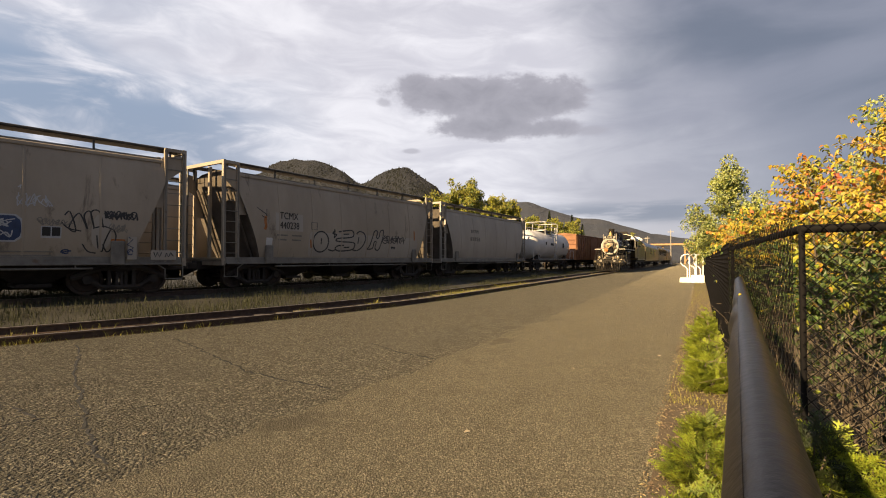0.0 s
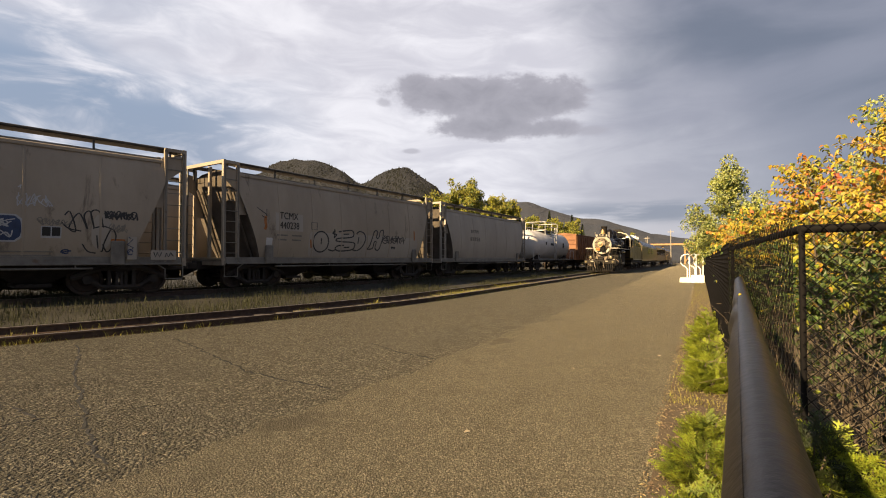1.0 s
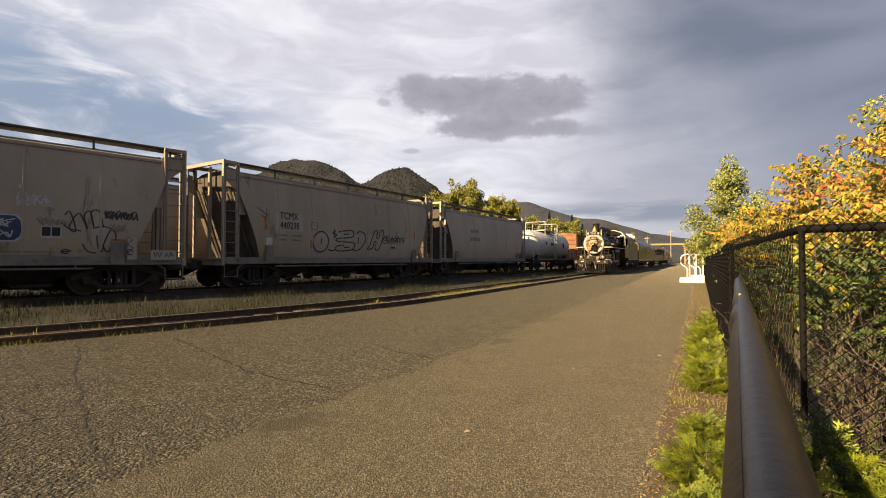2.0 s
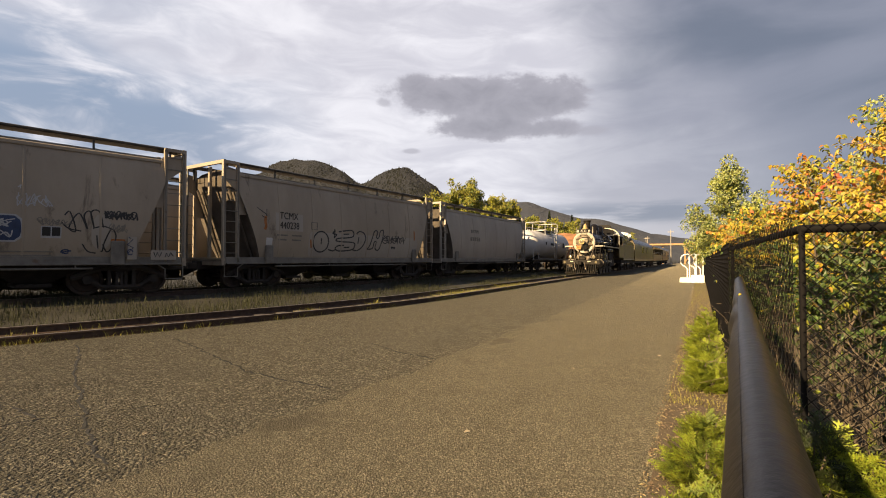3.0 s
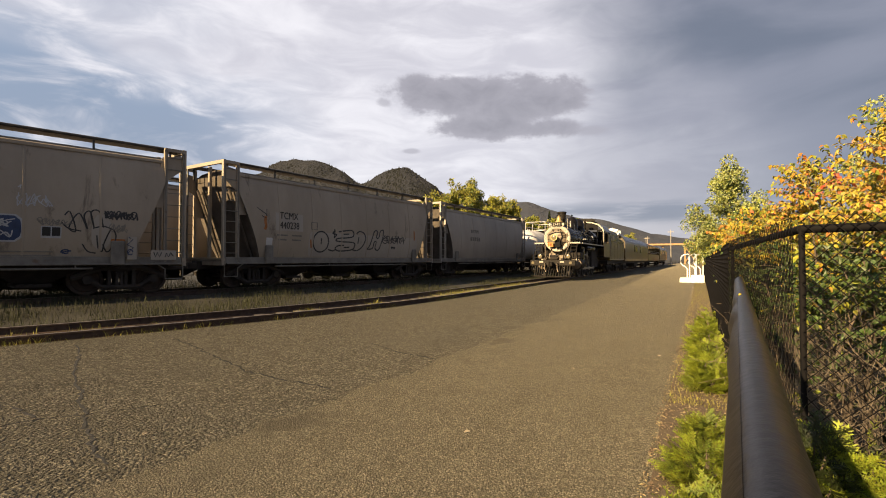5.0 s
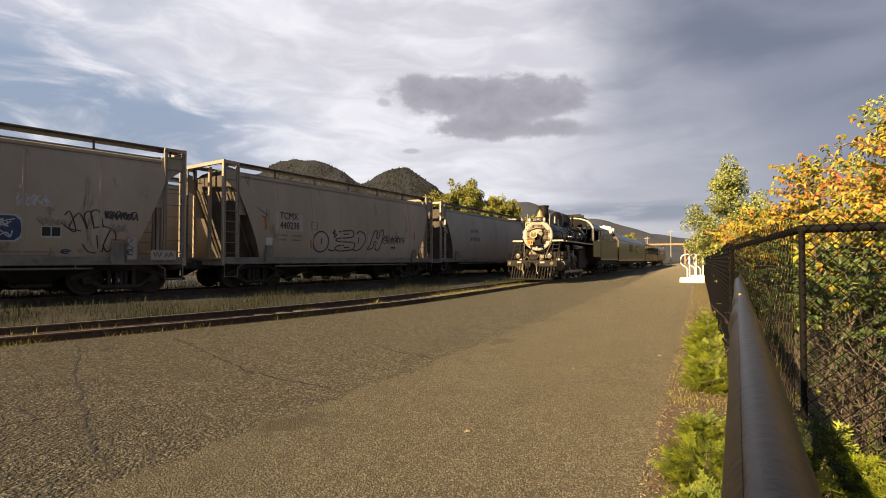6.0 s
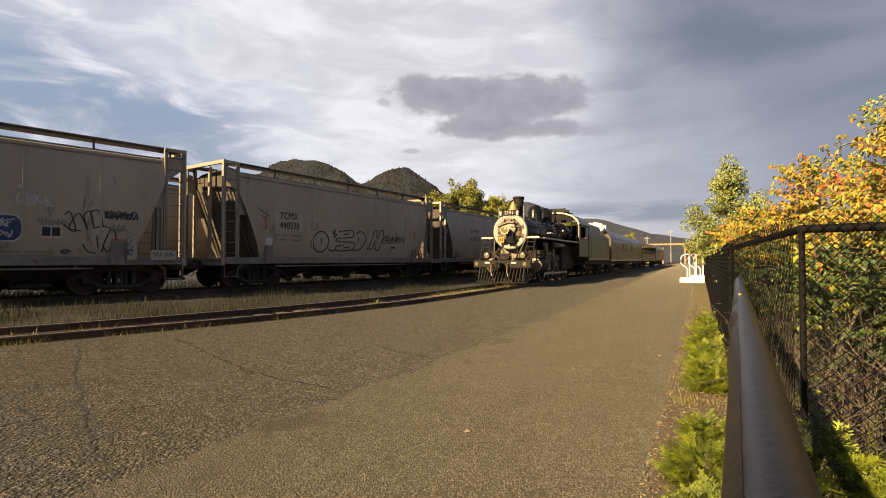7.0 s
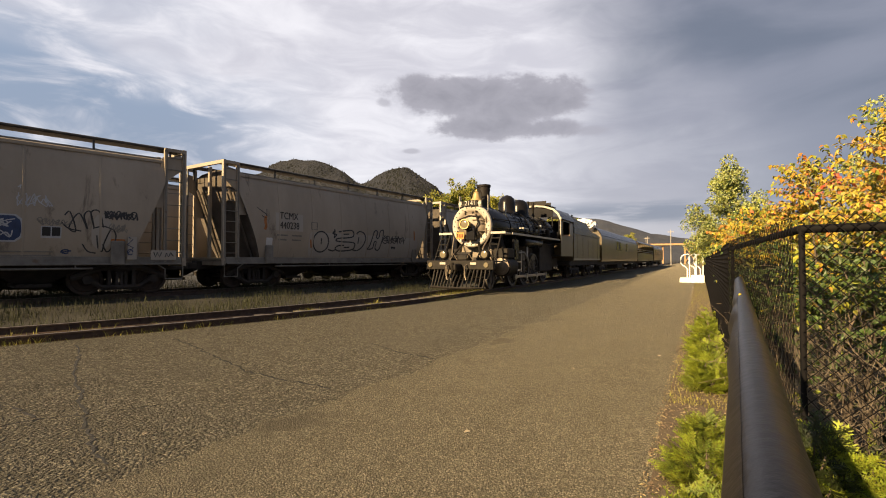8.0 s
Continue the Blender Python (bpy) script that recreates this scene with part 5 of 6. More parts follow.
def leaf_mesh(rng, c, n, d, size, weights):
    """Pointed oval leaves folded along the midrib, at points c, facing n, growing along d."""
    c, n, d = np.array(c, dtype=float), np.array(n, dtype=float), np.array(d, dtype=float)
    k = len(c)
    unit = lambda a: a / np.maximum(np.linalg.norm(a, axis=1, keepdims=True), 1e-6)
    n = unit(n)
    d = unit(d - n * (d * n).sum(1, keepdims=True))
    s = np.cross(n, d)
    L = size * rng.uniform(0.65, 1.25, (k, 1))
    W = L * rng.uniform(0.26, 0.36, (k, 1))
    fold = n * W * 0.3
    droop = -n * L * 0.12
    v = np.stack([c, c + d * L * 0.30 + s * W + fold, c + d * L * 0.66 + s * W * 0.72 + fold, c + d * L + droop, c + d * L * 0.66 - s * W * 0.72 + fold, c + d * L * 0.30 - s * W + fold], 1)
    b = np.arange(k)[:, None] * 6
    f = np.concatenate([b + np.array([0, 1, 2, 3]), b + np.array([0, 3, 4, 5])], 1).reshape(-1, 4)
    return v.reshape(-1, 3).tolist(), f.tolist(), np.repeat(np.array(weights), 2).tolist()


def leaves(rng, centres, size, facing, spread, weights, hang=0.3):
    """Leaves strewn at points, facing roughly one way."""
    c = np.array([tuple(p) for p in centres], dtype=float)
    n = np.array(facing) + rng.normal(0, spread, (len(c), 3))
    d = rng.normal(0, 1, (len(c), 3))
    d[:, 2] -= hang * 3
    return leaf_mesh(rng, c, n, d, size, weights)


def limb(bm, a, b, r0, r1, rng, bend=0.12, n=5):
    a, b = Vector(a), Vector(b)
    L = (b - a).length
    pts = []
    for k in range(n + 1):
        t = k / n
        p = a.lerp(b, t)
        if 0 < k < n:
            p += Vector(rng.normal(0, bend * L / n, 3))
        pts.append(p)
    tube(bm, pts, [r0 + (r1 - r0) * k / n for k in range(n + 1)], 6)
    return pts


def leafy(name, label, category, base, height, radius, count, size, palette, seed, trunk=0.05, stems=5, low=0.25, shape="bush", facing=(-0.15, -0.8, 0.35), tips=0, spread=0.8):
    """A bush or tree: stems, and a crown of single leaves gathered round many twig ends.
    palette: rows of (material, share at the foot, share at the top)."""
    rng = np.random.default_rng(seed)
    plant = thing(name, label, category, at=Matrix.Translation(base))
    bm = bmesh.new()
    ends = []
    if shape == "tree":
        top = Vector((rng.normal(0, 0.04) * height, 0, height * 0.86))
        spine = limb(bm, (0, 0, -0.1), top, trunk, trunk * 0.25, rng, 0.05, 7)
        for k in range(stems):
            t = low + (0.98 - low) * (k + 0.5) / stems
            p = spine[0].lerp(spine[-1], t)
            a = k * 2.4 + rng.normal(0, 0.3)
            reach = radius * (math.sin(math.pi * (0.18 + 0.72 * t)) * rng.uniform(0.65, 1.1))
            q = p + Vector((math.cos(a) * reach, math.sin(a) * reach, height * rng.uniform(0.04, 0.16)))
            limb(bm, p, q, trunk * 0.4 * (1.1 - t), trunk * 0.08, rng)
            for j in range(7):
                e = p.lerp(q, rng.uniform(0.35, 1.05)) + Vector(rng.normal(0, radius * 0.16, 3))
                ends.append((e, radius * rng.uniform(0.12, 0.26)))
        ends.append((top + Vector((0, 0, height * 0.08)), radius * 0.14))
    else:
        for k in range(stems):
            a = 2 * math.pi * k / stems + rng.normal(0, 0.3)
            q = Vector((math.cos(a) * radius * rng.uniform(0.3, 1.0), math.sin(a) * radius * rng.uniform(0.3, 1.0), height * rng.uniform(0.7, 0.97)))
            p = Vector((math.cos(a) * 0.12, math.sin(a) * 0.12, -0.05))
            sbm = bmesh.new()
            limb(sbm, p, q, trunk, trunk * 0.15, rng, 0.2)
            part("stem", sbm, M["bark"], plant, smooth=True)
            for j in range(16):
                t = rng.uniform(low, 1.0)
                e = p.lerp(q, t) + Vector(rng.normal(0, radius * 0.30, 3)) * 1.07
                ends.append((e, radius * rng.uniform(0.10, 0.25)))
    for k in range(tips):
        a = rng.uniform(0, 2 * math.pi)
        p = Vector((math.cos(a) * radius * 0.5, math.sin(a) * radius * 0.5, height * 0.8))
        q = p + Vector((math.cos(a) * radius * 0.6 - 0.1, math.sin(a) * radius * 0.5, height * rng.uniform(0.08, 0.26)))
        sbm = bmesh.new()
        limb(sbm, p, q, trunk * 0.2, trunk * 0.06, rng, 0.15)
        part("twig", sbm, M["bark"], plant, smooth=True)
        for t in (0.3, 0.5, 0.7, 0.85, 1.0):
            ends.append((p.lerp(q, t), radius * 0.07))
    if shape == "tree":
        part("trunk", bm, M["bark"], plant, smooth=True)
    else:
        bm.free()
    centres, weights = [], []
    total = sum(r ** 1.6 for _, r in ends)
    for e, r in ends:
        for _ in range(max(4, int(count * r ** 1.6 / total))):
            v = Vector(rng.normal(0, 1, 3))
            c = e + v.normalized() * r * rng.uniform(0.25, 1.0) ** 0.6
            if c.z < 0.03:
                continue
            h = max(0.0, min(1.0, c.z / height))
            share = np.array([lo + (hi - lo) * h ** 3 for _, lo, hi in palette])
            weights.append(int(rng.choice(len(palette), p=share / share.sum())))
            centres.append(c)
    v, f, m = leaves(rng, centres, size, facing, spread, weights)
    mesh_part("crown", v, f, [M[k] for k, _, _ in palette], plant, m)
    return plant


def spray_shapes():
    """Four feathery juniper sprays of unit length along x, flat in y, as arrays of small four-cornered scales."""
    out = []
    for seed in range(4):
        rng = np.random.default_rng(400 + seed)
        quads = []

        def scale(p, d, n, L, w):
            s = np.cross(n, d)
            quads.append([p, p + d * L * 0.45 + s * w, p + d * L, p + d * L * 0.45 - s * w])

        z = np.array((0.0, 0.0, 1.0))
        for j in range(9):
            t = (j + 0.5) / 9
            p = np.array((t, 0.03 * math.sin(5 * t + seed), -0.18 * t * t))
            scale(p, np.array((1.0, 0, -0.2)), z, 0.15, 0.028)
            for s in (-1, 1):
                w = 0.42 * (1 - 0.8 * t) * rng.uniform(0.7, 1.2)
                d = np.array((0.75, s * 0.8, rng.normal(0.1, 0.25)))
                d /= np.linalg.norm(d)
                for q in range(2):
                    a = p + d * w * (q + 0.3) / 2
                    scale(a, d, z, w * 0.62, 0.024)
                    for r in (-1, 1):
                        e = d * 0.8 + np.array((-d[1], d[0], 0)) * r * 0.7 + z * rng.normal(0.15, 0.3)
                        scale(a, e / np.linalg.norm(e), z, 0.13 * (1.2 - t), 0.022)
        out.append(np.array(quads))
    return out


SPRAYS = spray_shapes()


def juniper(base, radius, height, count, seed, lean, foliage):
    """A low spreading juniper: arching stems with feathery sprays."""
    rng = np.random.default_rng(seed)
    label = "bright yellow-green juniper shrub with feathery sprays" if foliage == "juniper" else "green juniper shrub with yellow tips beside the fence"
    plant = thing("juniper_bush", label, "shrub", "junipers along the rail", at=Matrix.Translation(base))
    bm = bmesh.new()
    chunks = []
    for k in range(count):
        a = rng.uniform(0, 2 * math.pi)
        rr = radius * math.sqrt(rng.uniform(0.02, 1.0))
        root = Vector((math.cos(a) * rr * 0.8, math.sin(a) * rr * 0.8, height * rng.uniform(0.05, 0.85) * (1 - 0.6 * (rr / radius) ** 2)))
        out = Vector((math.cos(a) * 0.7 + lean[0] + rng.normal(0, 0.35), math.sin(a) * 0.7 + lean[1] + rng.normal(0, 0.35), rng.uniform(0.15, 1.1))).normalized()
        L = rng.uniform(0.08, 0.17) * (0.8 + 0.5 * height)
        if k % 8 == 0:
            limb(bm, (0, 0, 0), root, 0.010, 0.004, rng, 0.2, 3)
        side = out.cross(Vector((rng.normal(0, 0.4), rng.normal(0, 0.4), 1))).normalized()
        up = side.cross(out)
        turn = np.array([tuple(out), tuple(side), tuple(up)]) * L
        chunks.append(SPRAYS[k % 4].reshape(-1, 3) @ turn + np.array(tuple(root)))
    v = np.concatenate(chunks)
    f = np.arange(len(v)).reshape(-1, 4)
    part("wood", bm, M["bark"], plant, smooth=True)
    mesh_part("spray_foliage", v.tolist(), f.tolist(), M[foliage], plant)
    return plant


FENCE = ((0.26, 46.0), (0.28, 22.0), (0.28, 13.5), (0.27, 5.37), (0.47, 3.12), (1.05, 2.98), (2.6, 2.2), (4.2, 1.2))


def build_fence():
    fence = thing("chain_link_fence", "black vinyl-coated chain-link fence with round top rail", "fence")
    top = 1.55
    for (x0, y0), (x1, y1) in zip(FENCE, FENCE[1:]):
        a, b = Vector((x0, y0, -0.05 if y0 > 5 else 0)), Vector((x1, y1, -0.05 if y1 > 5 else 0))
        L = (b - a).length
        d = (b - a) / L
        near = y0 < 6
        bm = bmesh.new()
        rod(bm, a + Vector((0, 0, top - 0.03)), b + Vector((0, 0, top - 0.03)), 0.022, 10)
        part("top_rail", bm, M["fence"], fence, smooth=True)
        n = max(1, round(L / 2.6))
        for k in range(n):
            p = a + d * L * k / n
            bm = bmesh.new()
            rod(bm, p + Vector((0, 0, -0.2)), p + Vector((0, 0, top - 0.03)), 0.015, 10)
            part("post", bm, M["fence"], fence, smooth=True)
        pitch, lev, r = (0.031, 0.032, 0.0036) if near else (0.05, 0.05, 0.0028)
        if abs(d.y) > 0.9 and near:
            pitch, lev, r = 0.031, 0.032, 0.0022
        if y0 > 20:
            pitch, lev, r = 0.11, 0.11, 0.006
        off = Vector((d.y, -d.x, 0)) * 0.03
        verts, faces = [], []
        for i in range(int(L / pitch)):
            prev = None
            for k in range(int((top + 0.05) / lev)):
                c = a + d * (i + (k + i) % 2) * pitch + off * (1 + 0.15 * ((k + i) % 2)) + Vector((0, 0, 0.02 + k * lev))
                q = len(verts)
                verts += [c + d * r, c - d * r * 0.5 + off * r * 28, c - d * r * 0.5 - off * r * 28]
                if prev is not None:
                    faces += [(prev, prev + 1, q + 1, q), (prev + 1, prev + 2, q + 2, q + 1), (prev + 2, prev, q, q + 2)]
                prev = q
        mesh_part("wire_mesh", verts, faces, M["fence"], fence, kind="stuff")


build_fence()


def build_handrail():
    """A steel rail in a split black sleeve, whose loose edge hangs on the path side."""
    rail = thing("handrail", "black sleeved steel handrail beside the path", "handrail")
    ys = steps(-1.6, 4.1, 0.06)
    def axis(y):
        return Vector((0.0196 + 0.0558 * y, y, 1.211 + 0.002 * math.sin(y * 2.1)))
    bm = bmesh.new()
    rings = []
    for y in ys:
        c = axis(y)
        ring = []
        for k in range(20):
            a = 2 * math.pi * k / 20
            r = 0.0242 + 0.0009 * noise.noise(Vector((y * 3, a, 0)))
            ring.append(c + Vector((math.cos(a) * r, 0, math.sin(a) * r)))
        rings.append(ring)
    loft(bm, rings)
    part("sleeve", bm, M["wrap"], rail, "dull black plastic sleeve", smooth=True)
    bm = bmesh.new()
    rings = []
    for y in ys:
        c = axis(y)
        loose = 0.5 + 0.5 * noise.noise(Vector((y * 1.1, 4, 1)))
        hang = 0.07 + 0.035 * loose
        outx = 0.009 + 0.016 * noise.noise(Vector((y * 3.4, 8, 1)))
        rings.append([c + Vector(p) for p in ((-0.018, 0, 0.017), (-0.026 - outx * 0.3, 0, 0.003), (-0.023 - outx, 0, -hang * 0.5), (-0.017 - outx * 0.8, 0, -hang),
                                              (-0.013 - outx * 0.8, 0, -hang), (-0.019 - outx * 0.9, 0, -hang * 0.5), (-0.022 - outx * 0.2, 0, 0.0), (-0.015, 0, 0.012))])
    loft(bm, rings)
    part("loose_flap", bm, M["wrap"], rail, "loose hanging edge of the sleeve", smooth=True)
    for y in (-1.2, 1.5, 4.05):
        bm = bmesh.new()
        c = axis(y)
        rod(bm, (c.x, y, -0.2), (c.x, y, 1.20), 0.020, 10)
        part("post", bm, M["fence"], rail, smooth=True)
    bm = bmesh.new()
    c = axis(2.05)
    bmesh.ops.create_icosphere(bm, subdivisions=1, radius=0.006, matrix=Matrix.Translation(c + Vector((-0.010, 0, 0.023))))
    part("fleck", bm, M["leaf_yellow"], rail, "pale fleck on the sleeve")


build_handrail()

LEAF_KINDS = ("leaf_yellow", "leaf_orange", "leaf_red", "leaf_lime", "leaf_green")


def autumn_bush(base, height, radius, shoots, size, seed):
    """A tall bush of arching shoots with leaves in two rows; bare twigs low down, turning gold towards the top."""
    rng = np.random.default_rng(seed)
    plant = thing("autumn_bush", "tall bush with yellow, orange and green autumn leaves behind the fence", "bush", "autumn bushes along the fence", at=Matrix.Translation(base))
    stems = []
    for k in range(11):
        a = 2 * math.pi * k / 11 + rng.normal(0, 0.3)
        out = radius * rng.uniform(0.25, 0.95)
        p = Vector((math.cos(a) * 0.12, math.sin(a) * 0.12, -0.05))
        q = Vector((math.cos(a) * out, math.sin(a) * out, height * rng.uniform(0.62, 0.95)))
        bm = bmesh.new()
        stems.append(limb(bm, p, q, 0.016, 0.004, rng, 0.2, 6))
        part("stem", bm, M["bark"], plant, smooth=True)
    twigs = bmesh.new()
    cs, ns, ds, ws = [], [], [], []
    for k in range(shoots):
        line = stems[k % len(stems)]
        t = rng.uniform(0.12, 1.0) ** 0.75
        i = min(len(line) - 2, int(t * (len(line) - 1)))
        p = line[i].lerp(line[i + 1], t * (len(line) - 1) - i) + Vector(rng.normal(0, 0.03, 3))
        h = p.z / height
        a = math.atan2(p.y, p.x) + rng.normal(0, 0.9)
        d = Vector((math.cos(a), math.sin(a), rng.uniform(0.1, 1.2) + 0.6 * h)).normalized()
        reach = rng.uniform(0.22, 0.55) * (0.75 + 0.5 * radius) * (1.0 if h < 0.75 else 0.75)
        nodes = int(reach / 0.034)
        pts = [p]
        for j in range(nodes):
            d = (d + Vector((rng.normal(0, 0.06), rng.normal(0, 0.06), -0.055))).normalized()
            pts.append(pts[-1] + d * 0.034)
        if k % 2 == 0:
            tube(twigs, pts[::4] + [pts[-1]], 0.0028, 3)
        tip = max(0.0, min(1.0, pts[-1].z / height))
        bare = tip < 0.62 and rng.uniform(0, 1) < 1.05 - 1.1 * tip
        if bare:
            continue
        warm = max(0.0, min(1.0, (pts[-1].z - 1.30) / 0.5))
        # greener leaves low down, whose dark tone also paints in the bush's inner shade
        share = np.array([0.05 + 0.60 * warm, 0.17 * warm ** 2, 0.05 * warm ** 3, 0.34 - 0.06 * warm, 1.3 * (1 - warm) ** 1.5 + 0.06])
        main = int(rng.choice(5, p=share / share.sum()))
        odd = rng.choice(5, size=2 * nodes + 2, p=share / share.sum())
        for j, q in enumerate(pts[2:]):
            grow = (pts[min(j + 3, len(pts) - 1)] - pts[j + 1]).normalized()
            side = grow.cross(Vector((0, 0, 1)))
            side = side.normalized() if side.length > 0.05 else Vector((1, 0, 0))
            for sgn in (-1, 1):
                if rng.uniform(0, 1) < 0.2 or q.z < 0.05:
                    continue
                cs.append(q)
                ds.append(side * sgn * 0.8 + grow * 0.4 + Vector((0, 0, -0.75)) + Vector(rng.normal(0, 0.25, 3)))
                ns.append(side * sgn * 0.35 + Vector((q.x * 0.5, q.y * 0.5 - 0.35, 0.55)) + Vector(rng.normal(0, 0.35, 3)))
                ws.append(main if rng.uniform(0, 1) < 0.68 else int(odd[(2 * j + (sgn > 0)) % len(odd)]))
    part("twig_growth", twigs, M["twig"], plant)
    v, f, m = leaf_mesh(rng, [tuple(p) for p in cs], [tuple(p) for p in ns], [tuple(p) for p in ds], size, ws)
    mesh_part("crown", v, f, [M[k] for k in LEAF_KINDS], plant, m)
    return plant


for k, (x, y, h, r, n, s) in enumerate(((1.55, 4.55, 2.5, 0.74, 900, 0.044), (1.20, 5.70, 2.5, 0.64, 850, 0.046), (0.98, 7.3, 2.2, 0.60, 640, 0.050), (0.98, 9.2, 2.2, 0.58, 480, 0.056),
                                        (1.0, 11.6, 2.25, 0.65, 360, 0.07), (1.05, 14.6, 2.3, 0.7, 320, 0.078), (2.6, 3.9, 2.9, 0.8, 620, 0.050), (2.3, 5.6, 2.75, 0.85, 620, 0.050), (0.98, 4.15, 1.72, 0.42, 420, 0.042))):
    autumn_bush((x, y, -0.03), h, r, n, s, 20 + k)
leafy("silver_tree", "young tree with pale silver-green leaves", "tree", (2.9, 9.7, -0.08), 4.1, 0.85, 9000, 0.06, (("leaf_silver", 1, 1), ("leaf_green", 0.4, 0.2)), 51, trunk=0.06, stems=14, low=0.2, shape="tree")
leafy("maple_tree", "young tree with pale yellow-green leaves beside the path", "tree", (1.55, 30.0, 0), 6.5, 1.85, 17000, 0.115, (("leaf_silver", 0.8, 1), ("leaf_lime", 0.5, 0.5), ("leaf_green", 0.5, 0.12)), 52, trunk=0.11, stems=22, low=0.14, shape="tree")

for k, (x, y, r, h, n) in enumerate(((0.0, 3.30, 0.20, 0.30, 320), (0.04, 4.0, 0.18, 0.26, 230), (0.02, 2.70, 0.19, 0.26, 260), (0.09, 5.7, 0.25, 0.46, 380), (0.09, 6.7, 0.27, 0.46, 320), (0.09, 7.9, 0.29, 0.48, 300), (0.10, 9.3, 0.30, 0.48, 240),
                                     (0.16, 10.6, 0.27, 0.46, 180), (0.43, 2.55, 0.17, 0.86, 300), (0.34, 2.30, 0.15, 0.62, 220), (0.62, 2.62, 0.20, 0.64, 260), (0.50, 2.15, 0.20, 0.46, 240), (0.82, 2.70, 0.20, 0.62, 220), (0.33, 2.85, 0.14, 0.58, 160), (0.40, 3.5, 0.18, 0.5, 160), (0.95, 3.5, 0.3, 0.5, 180), (0.50, 2.62, 0.12, 0.94, 150), (0.60, 2.50, 0.10, 0.90, 90))):
    # low shrubs right of the rail get the shade-darkened sprays, tall lit ones the bright
    juniper((x, y, -0.02 if x < 0.3 else -0.09), r, h, n, 70 + k, (0, -0.25), "juniper_shaded" if x > 0.3 and h < 0.9 else "juniper_mid" if y < 4.5 and x < 0.1 else "juniper")


def build_twigs():
    """Dead tangled stems at the foot of the fence."""
    rng = np.random.default_rng(5)
    bm = bmesh.new()
    for k in range(620):
        t = rng.uniform(0, 1)
        if k % 2:
            p = Vector((0.42 + 1.9 * t, 3.25 - 0.7 * t, 0))
        else:
            p = Vector((0.32 + 0.15 * t, 5.3 - 2.2 * t, 0))
        p += Vector((rng.uniform(0.0, 0.5), rng.uniform(0.0, 0.4), rng.uniform(0.0, 0.75)))
        pts = [p]
        d = Vector((rng.normal(0, 0.6), rng.normal(0, 0.5), rng.uniform(0.2, 1.2))).normalized()
        for j in range(6):
            d = (d + Vector(rng.normal(0, 0.33, 3))).normalized()
            pts.append(pts[-1] + d * rng.uniform(0.05, 0.13))
        tube(bm, pts, [0.0030 - 0.0003 * j for j in range(7)], 3)
    part("dead_stems", bm, M["twig"], label="tangle of dry grey stems at the fence foot", kind="stuff")


build_twigs()


def build_litter():
    rng = np.random.default_rng(9)
    verts, faces = [], []
    for k in range(9000):
        y = 1.5 + 22 * rng.uniform(0, 1) ** 2.0
        x = rng.uniform(-0.34, 0.33)
        c = Vector((x, y, 0.016 + rng.uniform(-0.004, 0.010)))
        a = rng.uniform(0, 6.3)
        d, s = Vector((math.cos(a), math.sin(a), rng.normal(0, 0.25))), Vector((-math.sin(a), math.cos(a), rng.normal(0, 0.25)))
        L, W = rng.uniform(0.005, 0.019), rng.uniform(0.003, 0.008)
        b = len(verts)
        verts += [c - d * L, c - s * W, c + d * L, c + s * W, c + Vector((0, 0, 0.006))]
        faces += [(b, b + 1, b + 4), (b + 1, b + 2, b + 4), (b + 2, b + 3, b + 4), (b + 3, b, b + 4)]
    mesh_part("bark_chips", verts, faces, surface("bark_chip", (0.08, 0.055, 0.03), (0.27, 0.20, 0.11), 0.9, scale=20, fine=90, bump=0.2, island=1.2), None, label="loose bark chips and dead leaves on the verge", kind="stuff")


build_litter()


def blades(name, label, spots, material, seed, lo, hi, width):
    rng = np.random.default_rng(seed)
    verts, faces = [], []
    for x, y, z, tall in spots:
        h = rng.uniform(lo, hi) * tall
        a = rng.uniform(0, 6.3)
        w = width * rng.uniform(0.6, 1.3)
        bend = Vector((rng.normal(0, 0.3), rng.normal(0, 0.3), 0)) * h
        c = Vector((x, y, z - 0.02))
        s = Vector((math.cos(a), math.sin(a), 0)) * w
        b = len(verts)
        verts += [c - s, c + s, c + s * 0.6 + bend * 0.35 + Vector((0, 0, h * 0.6)), c - s * 0.6 + bend * 0.35 + Vector((0, 0, h * 0.6)), c + bend + Vector((0, 0, h))]
        faces += [(b, b + 1, b + 2, b + 3), (b + 3, b + 2, b + 4)]
    mesh_part(name, verts, faces, material, None, label=label, kind="stuff")


